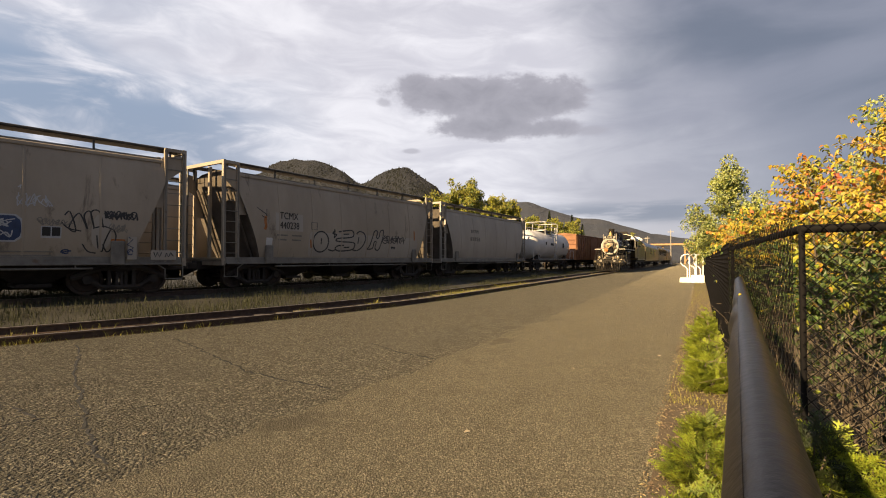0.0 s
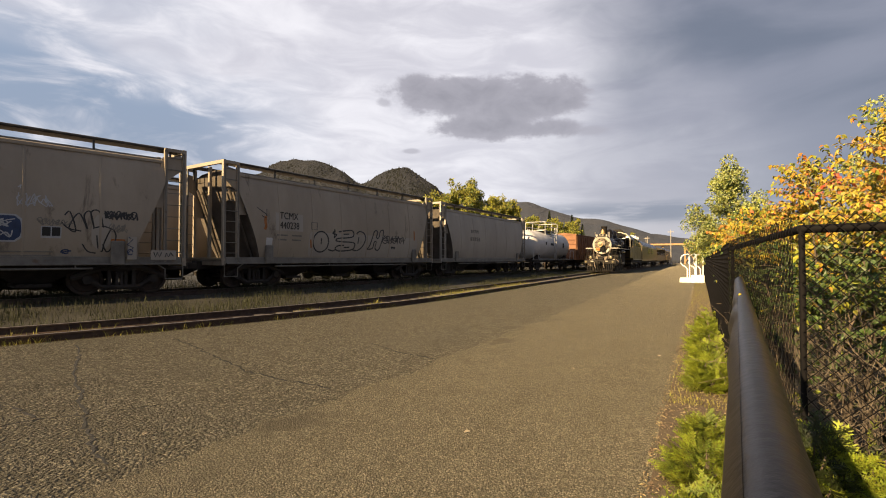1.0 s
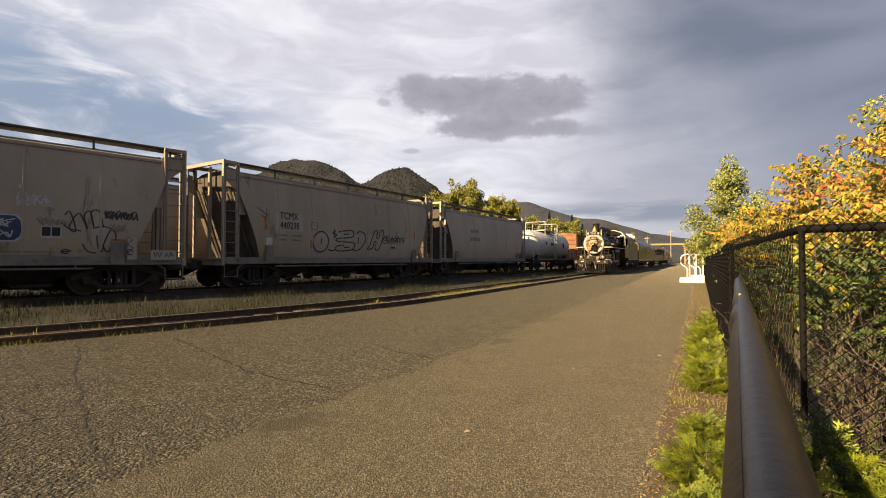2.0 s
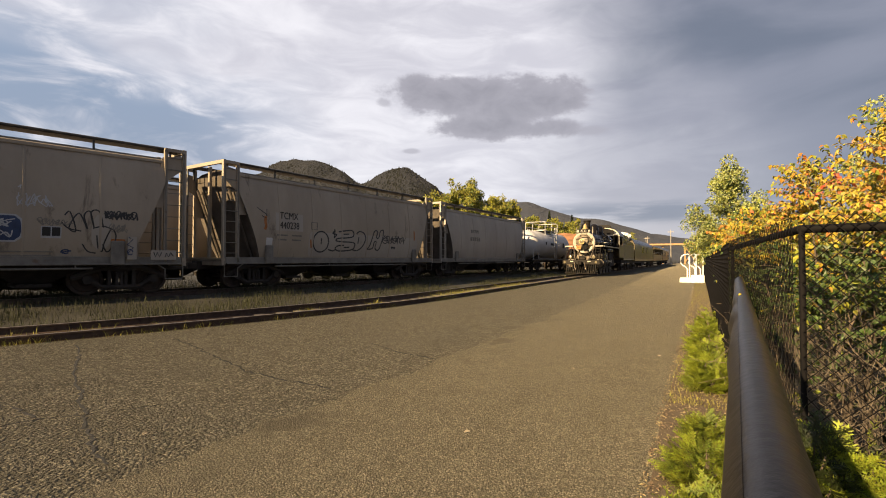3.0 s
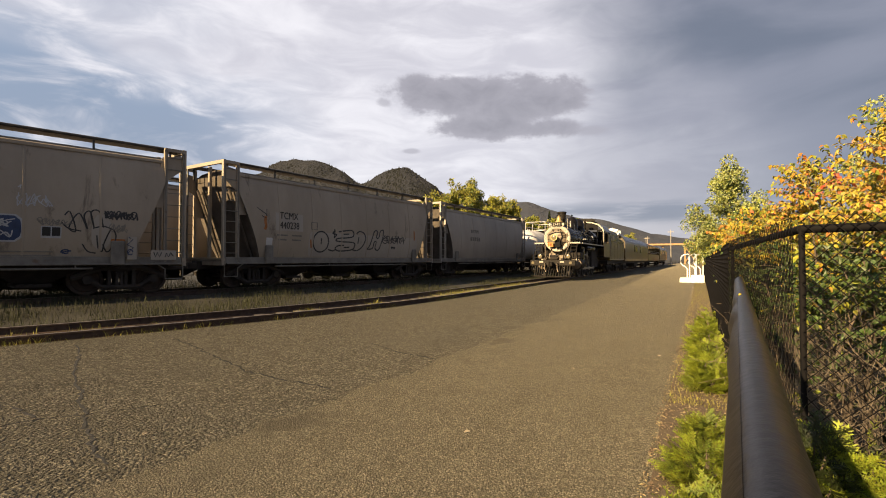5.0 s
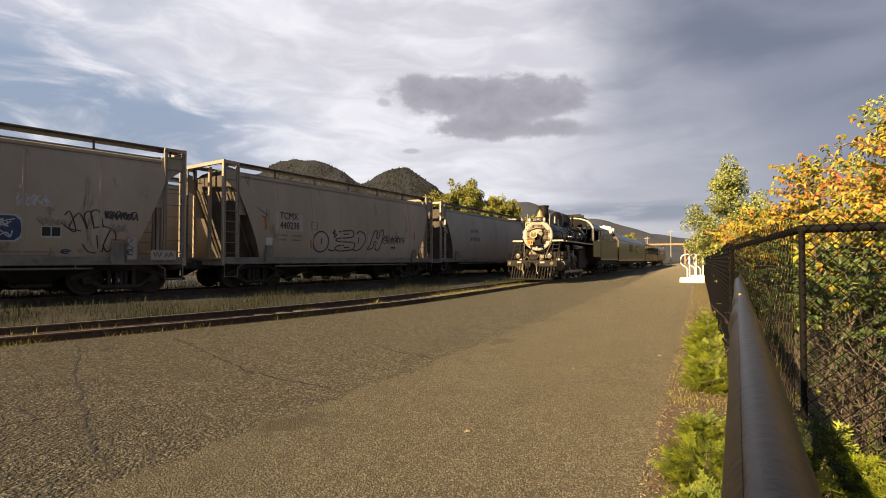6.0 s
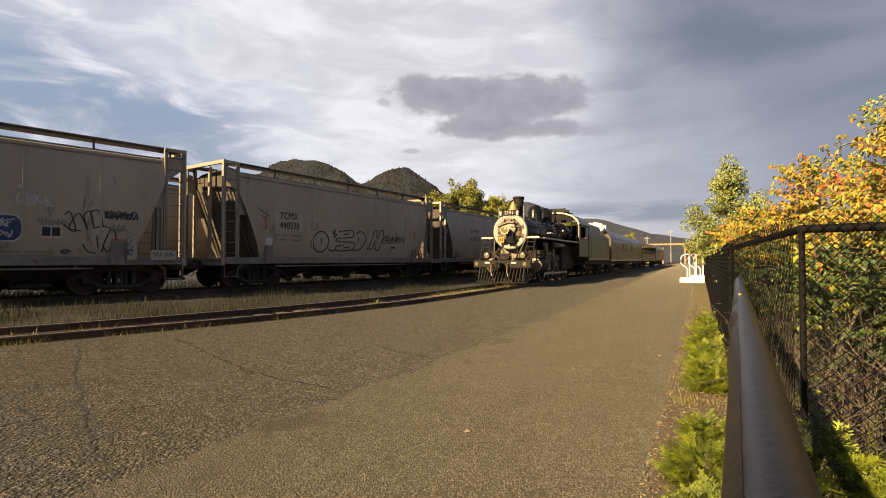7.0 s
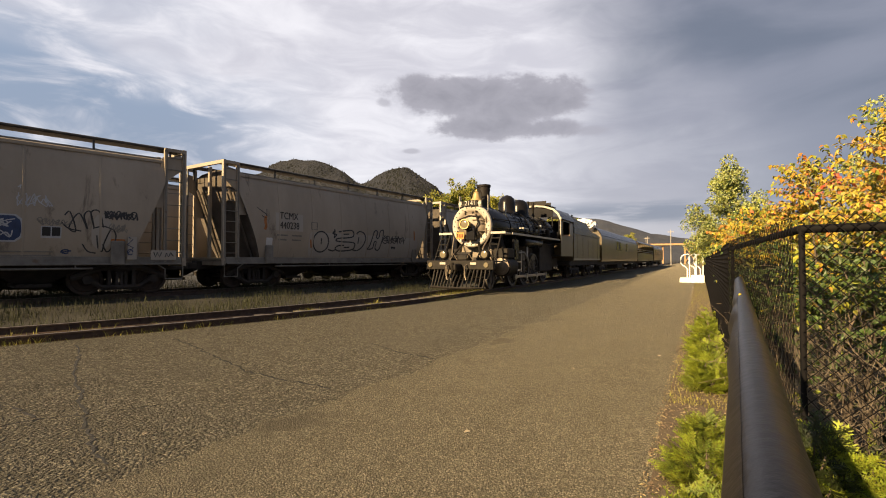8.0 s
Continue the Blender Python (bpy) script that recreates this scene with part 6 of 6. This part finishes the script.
def build_grass():
    rng = np.random.default_rng(12)
    spots = []
    while len(spots) < 42000:
        y = 1.0 + 70 * rng.uniform(0, 1) ** 1.7
        lo, hi = far_x(y) - 1.0, near_x(y) - 0.95
        x = rng.uniform(lo, hi)
        n = noise.noise(Vector((x * 0.5, y * 0.35, 2.0)))
        if n + rng.uniform(-0.35, 0.5) < 0.0:
            continue
        tall = 0.6 + 0.8 * max(0, n)
        if x < far_x(y) + 1.9:
            tall *= 1.3
        spots.append((x, y, ground_height(x, y), tall))
    for k in range(14000):
        y = 1.0 + 48 * rng.uniform(0, 1) ** 1.3
        x = far_x(y) - rng.uniform(1.3, 3.6)
        spots.append((x, y, ground_height(x, y), rng.uniform(1.4, 2.4)))
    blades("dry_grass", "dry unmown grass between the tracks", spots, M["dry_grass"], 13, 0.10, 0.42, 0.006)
    spots = []
    for k in range(210):
        y = 2.5 + 55 * rng.uniform(0, 1) ** 1.6
        side = rng.choice(3, p=(0.7, 0.2, 0.1))
        x0 = (edge_x(y) - 0.03, near_x(y) + 0.35, near_x(y) - 0.5)[side]
        for j in range(rng.integers(6, 60)):
            yy = y + rng.normal(0, 0.22)
            spots.append((x0 + (edge_x(yy) - edge_x(y)) + rng.normal(0, 0.035), yy, -0.03, rng.uniform(0.4, 1.2)))
    for k in range(900):
        y = rng.normal(23.5, 1.3) if k % 2 else rng.normal(17, 1.2)
        spots.append((near_x(y) + rng.normal(0.0, 0.3), y, -0.02, 1.3))
    blades("track_weeds", "yellow-green weeds along the asphalt edge", spots, M["weed"], 14, 0.05, 0.20, 0.006)
    spots = []
    for k in range(5200):
        y = 5 + 40 * rng.uniform(0, 1) ** 1.5
        spots.append((rng.uniform(-0.30, 0.25), y, 0.012, 1.0))
    blades("verge_grass", "sparse dry grass on the verge beside the path", spots, M["weed"], 15, 0.02, 0.09, 0.004)


build_grass()


# ---------------------------------------------------------------- far things
M["timber"] = surface("sunlit_timber", (0.30, 0.17, 0.08), (0.44, 0.27, 0.13), 0.8, scale=2, fine=20, bump=0.2)
M["pole"] = surface("grey_pole", (0.22, 0.20, 0.17), (0.36, 0.33, 0.29), 0.8, scale=2, fine=20, bump=0.2)


def build_rack():
    rack = thing("white_pipe_rack", "white bent-pipe rack on a white base beside the path", "rack")
    bm = bmesh.new()
    box(bm, (-0.80, 32.0, 0.13), (0.62, 0.9, 0.30), 0.03)
    box(bm, (-0.16, 32.0, 0.21), (0.70, 1.1, 0.46), 0.03)
    part("base", bm, M["white_steel"], rack)
    for x, y, w in ((-1.02, 31.75, 0.42), (-0.62, 31.95, 0.36), (-0.34, 32.15, 0.44)):
        bm = bmesh.new()
        tube(bm, [(x + 0.32, y, 0.2), (x + 0.32, y, 0.78), (x + 0.24, y, 0.92), (x + 0.06, y, 1.02), (x - 0.02, y, 1.16), (x - 0.02, y, 1.42), (x + 0.04, y, 1.56), (x + 0.16, y, 1.64),
                  (x + w - 0.06, y, 1.68), (x + w + 0.02, y, 1.62), (x + w + 0.02, y, 0.2)], 0.036, 8)
        part("bent_pipe", bm, M["white_steel"], rack, smooth=True)


def build_overpass():
    bridge = thing("timber_overpass", "timber trestle footbridge with cross braces at the far end", "bridge")
    y = 168.0
    bm = bmesh.new()
    box(bm, (-7.0, y, 6.1), (24.0, 3.0, 0.55), 0.05)
    part("deck_beam", bm, M["timber"], bridge)
    for x in (-15, -10.6, -4.3, -1.2, 2.5):
        bm = bmesh.new()
        box(bm, (x, y, 2.8), (0.4, 0.4, 5.8))
        part("post", bm, M["timber"], bridge)
    for x0, x1 in ((-4.3, -1.2), (-1.2, -4.3), (-1.2, 2.5), (2.5, -1.2)):
        bm = bmesh.new()
        tube(bm, [(x0, y - 0.3, 0.4), (x1, y - 0.3, 5.4)], 0.13, 4)
        part("cross_brace", bm, M["timber"], bridge)


def build_poles():
    for x, y, h in ((-6.0, 122.0, 8.2), (-13.5, 150.0, 8.0), (-14.6, 158.0, 8.2)):
        pole = thing("utility_pole", "grey utility pole with a crossarm", "pole", "utility poles", at=pose(x, y, 0))
        bm = bmesh.new()
        rod(bm, (0, 0, -0.3), (0, 0, h), 0.12, 8, 0.08)
        part("mast", bm, M["pole"], pole)
        bm = bmesh.new()
        box(bm, (0, 0, h - 0.5), (1.3, 0.12, 0.14))
        part("crossarm", bm, M["pole"], pole)


build_rack()
build_overpass()
build_poles()

GOLD = (("leaf_gold", 1, 1), ("leaf_lime", 0.3, 0.6), ("leaf_green", 0.7, 0.2))
for k, (x, y, h, r) in enumerate(((-36.9, 80, 16.4, 4.6), (-41.2, 80, 14.2, 4.6), (-45.8, 80, 13.6, 4.4), (-32.6, 80, 12.6, 4.2), (-50.0, 82, 12.6, 4.0), (-29.6, 82, 10.8, 2.8), (-30.4, 95, 10.8, 2.6), (-27.0, 98, 10.2, 2.6), (-24.4, 100, 9.6, 2.4),
                                  (-19.0, 150, 8.6, 3.0), (1.0, 150, 9.5, 4.0), (5.5, 120, 9.0, 3.6), (6.0, 60, 7.0, 2.6))):
    leafy("poplar_tree", "leafy tree turning golden green beyond the freight cars" if x < -10 else "leafy tree beyond the path's end", "tree", (x, y, -0.05), h, r, 15000 if k < 6 else 9000, 0.34 if y > 60 else 0.22, GOLD, 100 + k, trunk=0.22, stems=22, low=0.12, shape="tree", spread=0.8)


def build_conifer(x, y, h, r, seed):
    rng = np.random.default_rng(seed)
    tree = thing("conifer_tree", "dark narrow conifer beyond the freight cars", "tree", at=pose(x, y, -0.05))
    bm = bmesh.new()
    rod(bm, (0, 0, 0), (0, 0, h * 0.97), 0.2, 8, 0.03)
    part("trunk", bm, M["bark"], tree)
    verts, faces = [], []
    for k in range(1500):
        t = rng.uniform(0.06, 1.0)
        a = rng.uniform(0, 6.3)
        R = r * (1 - t) ** 0.8 * rng.uniform(0.5, 1.1) + 0.1
        p = Vector((math.cos(a) * R * 0.25, math.sin(a) * R * 0.25, h * t))
        q = Vector((math.cos(a) * R, math.sin(a) * R, h * t - R * 0.25))
        s = Vector((-math.sin(a), math.cos(a), 0.3)) * 0.22
        b = len(verts)
        verts += [p, (p + q) / 2 + s, q, (p + q) / 2 - s]
        faces += [(b, b + 1, b + 2, b + 3)]
    mesh_part("crown", verts, faces, M["conifer"], tree)


build_conifer(-25.7, 110, 11.6, 1.5, 1)
build_conifer(-29.5, 105, 12.2, 1.7, 2)
build_conifer(-27.2, 128, 10.6, 1.9, 3)


# ---------------------------------------------------------------- lettering and graffiti on the freight cars
def side_x(z):
    """Half width of the hopper body at height z."""
    if z < 2.3:
        return 1.56 - 0.22 * (1 - (z - 0.98) / 1.32) ** 2.2
    return 1.56 - 0.20 * ((z - 2.3) / 1.66) ** 1.9


def stroke(bm, pts, width, lift=0.006, close=False):
    """A sprayed line on the car side through (y, z) points, smoothed, with rounded thickness."""
    pts = [Vector((p[0], p[1])) for p in pts]
    if close:
        pts = pts + [pts[0]]
    line = []
    for i in range(len(pts) - 1):
        a, b, c, d = pts[max(i - 1, 0)], pts[i], pts[i + 1], pts[min(i + 2, len(pts) - 1)]
        for k in range(5):
            t = k / 5
            line.append(0.5 * ((2 * b) + (c - a) * t + (2 * a - 5 * b + 4 * c - d) * t * t + (3 * b - a - 3 * c + d) * t ** 3))
    line.append(pts[-1])
    rings = []
    for i, p in enumerate(line):
        d = line[min(i + 1, len(line) - 1)] - line[max(i - 1, 0)]
        d = d.normalized() if d.length > 1e-6 else Vector((1, 0))
        n = Vector((-d.y, d.x)) * width * 0.5
        u, v = p + n, p - n
        rings.append([(side_x(u.y) + lift, u.x, u.y), (side_x(v.y) + lift, v.x, v.y), (side_x(v.y) - 0.01, v.x, v.y), (side_x(u.y) - 0.01, u.x, u.y)])
    loft(bm, rings)


def tag_part(name, car, lines, width, material, label):
    bm = bmesh.new()
    for pts in lines:
        stroke(bm, pts, width)
    return part(name, bm, material, car, label)


def scribble(rng, y0, y1, z0, z1, n):
    """A quick looping scrawl that spells nothing: two overlapping runs of spikes and loops."""
    out = []
    for run in range(2):
        pts, y = [], y0 + run * 0.4 * (y1 - y0) / n
        step = (y1 - y0) / (n * 2.2)
        up = True
        while y < y1:
            reach = rng.uniform(0.65, 1.0) if run == 0 else rng.uniform(0.2, 0.7)
            mid = (z0 + z1) / 2
            pts.append((y + rng.uniform(-0.9, 0.6) * step, mid + (1 if up else -1) * reach * (z1 - z0) / 2))
            if rng.random() < 0.3:
                pts.append((y - 1.2 * step, mid + rng.uniform(-0.3, 0.3) * (z1 - z0)))
            y += step * rng.uniform(0.6, 1.4)
            up = not up
        out.append(pts)
    return out


def oval(y, z, a, b, n=10, lean=0.0):
    return [(y + a * math.cos(2 * math.pi * k / n) + lean * b * math.sin(2 * math.pi * k / n), z + b * math.sin(2 * math.pi * k / n)) for k in range(n)]


def side_patch(name, car, y0, y1, z0, z1, material, label, round_off=0.0, lift=0.004):
    """A thin painted field that follows the bowed side."""
    bm = bmesh.new()
    rings = []
    for k in range(7):
        t = k / 6
        z = z0 + (z1 - z0) * t
        c = round_off * (1 - (1 - abs(2 * t - 1) ** 3) ** 0.5)
        rings.append([(side_x(z) + lift, y0 + c, z), (side_x(z) + lift, y1 - c, z), (side_x(z) - 0.01, y1 - c, z), (side_x(z) - 0.01, y0 + c, z)])
    loft(bm, rings)
    return part(name, bm, material, car, label)


def mark_hopper_b():
    car = HOPPER_B
    side_patch("painted_over_band", car, -2.75, 4.9, 1.18, 2.22, M["hopper_b"], "paler painted-over band", 0.1, 0.002)
    panel = side_patch("lettering_panel", car, -4.42, -3.08, 2.20, 3.00, M["hopper_b"], "paler repainted panel behind the lettering")
    text_part("reporting_mark", "TCMX", 0.40, M["ink"], panel, pose(side_x(2.78) + 0.012, -3.78, 2.78, 90, 0, 90) @ Matrix.Diagonal((0.82, 1, 1, 1)), "black letters TCMX")
    text_part("car_number", "440238", 0.40, M["ink"], panel, pose(side_x(2.40) + 0.012, -3.76, 2.40, 90, 0, 90) @ Matrix.Diagonal((0.80, 1, 1, 1)), "black figures 440238")
    for y, z, w in ((-4.1, 2.02, 0.5), (-3.4, 2.02, 0.5), (-4.1, 1.84, 0.4), (-3.4, 1.84, 0.45)):
        bm = bmesh.new()
        box(bm, (side_x(z) + 0.003, y, z), (0.012, w, 0.055))
        part("data_line", bm, M["sill"], car)
    bm = bmesh.new()
    for y in (-2.62, -2.32):
        box(bm, (side_x(2.45) + 0.004, y, 2.47), (0.014, 0.025, 0.32))
    for z in (2.32, 2.62):
        box(bm, (side_x(2.45) + 0.004, -2.47, z), (0.014, 0.32, 0.025))
    part("placard_holder", bm, M["sill"], car)
    rng = random.Random(2)
    closed = lambda q: q + q[:1]
    lines = [closed(oval(-2.08, 1.82, 0.44, 0.44)), [(-2.06, 1.98), (-2.07, 1.72)],
             [(-1.62, 1.5), (-1.35, 1.44), (-1.2, 1.5)], [(-1.25, 2.34), (-1.42, 2.22), (-1.18, 2.16), (-1.35, 2.04)], [(-1.3, 2.4), (-1.3, 2.0)],
             [(-1.05, 2.3), (-0.3, 2.4), (-0.1, 2.3), (-0.15, 2.12), (-0.5, 2.05), (-1.1, 2.0), (-1.2, 1.9), (-0.9, 1.86), (-0.1, 1.84), (0.0, 1.66), (-0.2, 1.5), (-0.9, 1.44), (-1.2, 1.52), (-1.1, 1.66), (-0.7, 1.7)],
             [(-0.75, 2.2), (-0.4, 2.22)], [(-0.7, 1.6), (-0.35, 1.62)],
             [(-0.15, 1.52), (0.2, 1.48), (0.55, 1.7), (0.72, 2.05), (0.6, 2.3), (0.3, 2.38), (0.1, 2.25)], [(0.25, 2.1), (0.2, 1.8)],
             [(0.85, 1.55), (1.25, 1.6), (1.35, 1.9), (1.5, 1.92), (1.45, 1.6), (1.75, 1.58), (2.05, 2.45), (1.8, 2.46), (1.68, 2.14), (1.5, 2.14), (1.6, 2.42), (1.35, 2.42), (1.05, 1.75), (0.85, 1.55)]]
    tag_part("bubble_graffiti", car, lines, 0.06, M["spray"], "black bubble-letter graffiti outline")
    tag_part("scrawled_tag", car, scribble(rng, 2.1, 3.85, 1.86, 2.28, 7), 0.045, M["spray"], "black scrawled tag")
    tag_part("scrawled_tag", car, scribble(rng, 2.7, 3.05, 1.6, 1.72, 4), 0.03, M["spray"], "small black tag")
    tag_part("scratch_mark", car, [[(-5.15, 3.45), (-5.28, 3.08), (-4.9, 2.82), (-4.82, 2.72)], [(-5.05, 2.72), (-4.86, 2.68), (-4.82, 3.0)]], 0.03, M["spray"], "thin scrawled black line")
    tag_part("rust_run", car, [[(-4.88, 2.72), (-4.9, 2.5), (-4.87, 2.35), (-4.92, 2.2)]], 0.11, M["orange_rust"], "orange rust run")
    tag_part("rust_run", car, [[(-2.66, 1.9), (-2.6, 1.55)]], 0.07, M["orange_rust"], "orange rust run")
    tag_part("rust_run", car, [[(4.62, 2.6), (4.64, 2.1)]], 0.09, M["orange_rust"], "orange rust run")
    side_patch("stencil_plate", car, -4.84, -4.56, 1.62, 1.90, M["tank"], "small white stencil plate")


def mark_hopper_a():
    car = HOPPER_A
    rng = random.Random(6)
    side_patch("pale_smear", car, 4.02, 4.5, 1.35, 2.35, M["hopper_b"], "pale buffed patch behind the tags", 0.15, 0.003)
    tag_part("scrawled_tag", car, [[(3.40, 2.28), (3.52, 2.38), (3.66, 1.86), (3.5, 1.95), (3.72, 2.36), (3.92, 1.92), (3.84, 2.3), (3.98, 2.42), (4.08, 1.95), (4.0, 2.4), (4.2, 2.44), (4.3, 1.98)],
                                   [(3.34, 2.08), (3.5, 1.92), (3.78, 1.86)]], 0.035, M["spray"], "black scrawled tag")
    tag_part("scrawled_tag", car, scribble(rng, 4.32, 5.2, 2.22, 2.48, 9), 0.035, M["spray"], "black scrawled tag")
    tag_part("scrawled_tag", car, [[(4.15, 1.75), (4.2, 1.4), (4.3, 1.3), (4.34, 1.55), (4.5, 1.95), (4.62, 1.75), (4.55, 1.45), (4.42, 1.28), (4.3, 1.5)], [(3.82, 1.5), (3.95, 1.3), (4.15, 1.24)],
                                   [(4.05, 1.95), (4.3, 2.02), (4.5, 1.95)]], 0.035, M["spray"], "black looping tag")
    tag_part("faded_tag", car, scribble(rng, 2.85, 3.6, 1.98, 2.18, 5), 0.02, M["sill"], "faded grey tag")
    tag_part("faded_tag", car, scribble(rng, 4.5, 4.95, 1.86, 2.12, 4), 0.02, M["sill"], "faded grey tag")
    tag_part("white_tag", car, scribble(rng, 2.42, 3.18, 2.42, 2.84, 5), 0.022, M["spray_white"], "faint white tag")
    tag_part("white_tag", car, [[(2.5, 3.2), (2.42, 3.12), (2.52, 3.05), (2.42, 2.96)], [(2.47, 3.24), (2.47, 2.92)]], 0.022, M["spray_white"], "faint white tag")
    side_patch("graffiti_outline", car, 1.05, 2.55, 1.52, 2.24, M["spray_white"], "pale outline of the blue graffiti", 0.16, 0.003)
    side_patch("blue_graffiti", car, 1.1, 2.50, 1.56, 2.20, M["spray_blue"], "blue block graffiti with white strokes", 0.14, 0.005)
    for z0, z1 in ((1.90, 2.14), (1.60, 1.84)):
        bm = bmesh.new()
        for pts in scribble(rng, 1.25, 2.42, z0, z1, 6):
            stroke(bm, pts, 0.028, 0.011)
        part("white_stroke", bm, M["spray_white"], car, "white strokes on the blue graffiti")
    side_patch("data_panel_frame", car, 2.90, 3.34, 1.64, 1.96, M["spray_white"], "white border of the data panels", 0.0, 0.003)
    for y0, y1 in ((2.925, 3.105), (3.135, 3.315)):
        side_patch("data_panel", car, y0, y1, 1.70, 1.94, M["ink"], "black consolidated data panel", 0.0, 0.007)
    side_patch("orange_patch", car, 4.5, 4.86, 1.40, 1.66, M["orange_rust"], "orange-brown rust patch")
    bm = bmesh.new()
    box(bm, (1.556, 5.03, 1.40), (0.014, 0.24, 0.68))
    part("white_post_face", bm, M["hopper_b"], car, "white painted post face")
    bm = bmesh.new()
    for q in ([(4.92, 1.25), (5.06, 1.42), (4.9, 1.5), (5.05, 1.66), (4.94, 1.72)], oval(4.98, 1.28, 0.07, 0.08)):
        tube(bm, [(1.566, y, z) for y, z in q], 0.016, 4)
    part("blue_tag", bm, M["spray_blue"], car, "blue tag on the white post")
    tag_part("blue_tag", car, [oval(3.45, 1.28, 0.09, 0.05), [(3.34, 1.26), (3.58, 1.3)]], 0.035, M["spray_blue"], "small blue tag")
    bm = bmesh.new()
    box(bm, (1.470, 5.92, 1.20), (0.030, 0.72, 0.30))
    part("white_panel", bm, M["hopper_b"], car, "pale panel with a dark tag on the sill")
    bm = bmesh.new()
    for q in ([(5.64, 1.28), (5.68, 1.14), (5.74, 1.28), (5.8, 1.14), (5.86, 1.28)], [(5.96, 1.14), (6.0, 1.26), (6.06, 1.14), (6.12, 1.28), (6.2, 1.16)]):
        tube(bm, [(1.488, y, z) for y, z in q], 0.014, 4)
    part("dark_tag", bm, M["spray"], car, "dark tag on the pale panel")
    for y, z, w in ((2.4, 1.27, 0.9), (3.0, 1.27, 0.35), (2.6, 1.17, 1.1)):
        bm = bmesh.new()
        box(bm, (side_x(z) + 0.003, y, z), (0.012, w, 0.035))
        part("data_line", bm, M["sill"], car)


def mark_hopper_c():
    for y, z, w, h in ((-2.6, 2.95, 1.2, 0.26), (-2.6, 2.45, 1.5, 0.26)):
        for k in range(4 if z > 2.6 else 5):
            bm = bmesh.new()
            n = 4 if z > 2.6 else 5
            box(bm, (side_x(z) + 0.004, y - w / 2 + w * (k + 0.5) / n, z), (0.014, w / n * 0.62, h))
            part("worn_letter", bm, M["sill"], HOPPER_C)


mark_hopper_a()
mark_hopper_b()
mark_hopper_c()


# ---------------------------------------------------------------- cracks and leaves on the paving
def build_cracks():
    tar = plain("dark_crack", (0.02, 0.019, 0.017), 0.95)
    rng = random.Random(3)
    for pts in (((-3.48, 1.76), (-3.75, 1.85), (-4.03, 1.96), (-4.35, 2.07), (-4.67, 2.21), (-5.2, 2.42), (-5.73, 2.65), (-6.6, 2.98), (-7.6, 3.52), (-8.95, 4.08)),
                ((-5.04, 1.70), (-4.98, 2.01), (-4.80, 2.22), (-4.54, 2.60), (-4.42, 2.80)), ((-4.98, 2.01), (-5.5, 2.05), (-6.1, 1.95)),
                ((-8.11, 5.16), (-7.5, 4.95), (-6.88, 4.78), (-6.2, 4.50), (-5.59, 4.30), (-4.9, 4.05), (-4.19, 3.96), (-3.34, 3.93)),
                ((-4.74, 6.33), (-4.4, 6.20), (-4.0, 5.96), (-3.31, 5.78), (-2.86, 5.58))):
        bm = bmesh.new()
        fine = []
        for a, b in zip(pts, pts[1:]):
            for k in range(8):
                t = k / 8
                fine.append((a[0] + (b[0] - a[0]) * t + rng.gauss(0, 0.016), a[1] + (b[1] - a[1]) * t + rng.gauss(0, 0.016)))
        rings = []
        for i, (x, y) in enumerate(fine):
            w = 0.0105 * rng.uniform(0.4, 1.6)
            rings.append([(x - w * 0.5, y - w, 0.004), (x + w * 0.5, y + w, 0.004), (x + w * 0.5, y + w, -0.01), (x - w * 0.5, y - w, -0.01)])
        loft(bm, rings)
        part("crack", bm, tar, bpy.data.objects["pavement"], "open crack in the asphalt")
    rng = np.random.default_rng(17)
    dry = surface("dry_pale_leaf", (0.26, 0.21, 0.13), (0.44, 0.37, 0.26), 0.7, scale=20, fine=90, bump=0.1)
    for x, y in ((-1.6, 3.43), (-1.41, 6.02), (-3.77, 2.17), (-0.54, 7.4)):
        v, f, m = leaves(rng, [(0, 0, 0)], 0.055, (0, -0.2, 1), 0.25, [0], 0.0)
        ob = mesh_part("fallen_leaf", v, f, dry, None, m, label="dry fallen leaf lying on the asphalt", category="leaf")
        ob.matrix_basis = pose(x, y, 0.022)


build_cracks()


# ---------------------------------------------------------------- what moves
# the front of the engine along the track: seconds and metres
RUN = ((0.0, 51.05), (1.0, 46.50), (1.5, 44.42), (3.0, 38.35), (4.0, 34.32), (4.5, 32.15), (6.0, 25.68), (7.0, 21.05), (7.5, 18.73), (8.0, 16.47))


def run_at(t):
    for (t0, a), (t1, b) in zip(RUN, RUN[1:]):
        if t <= t1:
            return a + (b - a) * (t - t0) / (t1 - t0)
    return RUN[-1][1]


def motions():
    for ob, back in ROLLING:
        walk(ob, [(t, pose(-8.40, y + back, 0.14)) for t, y in RUN])
    times = [k / 7.5 for k in range(61)]
    for ob, (x, y, z), r in TURNING:
        walk(ob, [(t, pose(x, y, z, math.degrees((run_at(t) - RUN[0][1]) / r))) for t in times])
    for ob, (x, y, z), r, crank in CRANKED:
        walk(ob, [(t, pose(x, y + crank * math.cos(-(run_at(t) - RUN[0][1]) / r), z + crank * -math.sin(-(run_at(t) - RUN[0][1]) / r))) for t in times])


motions()
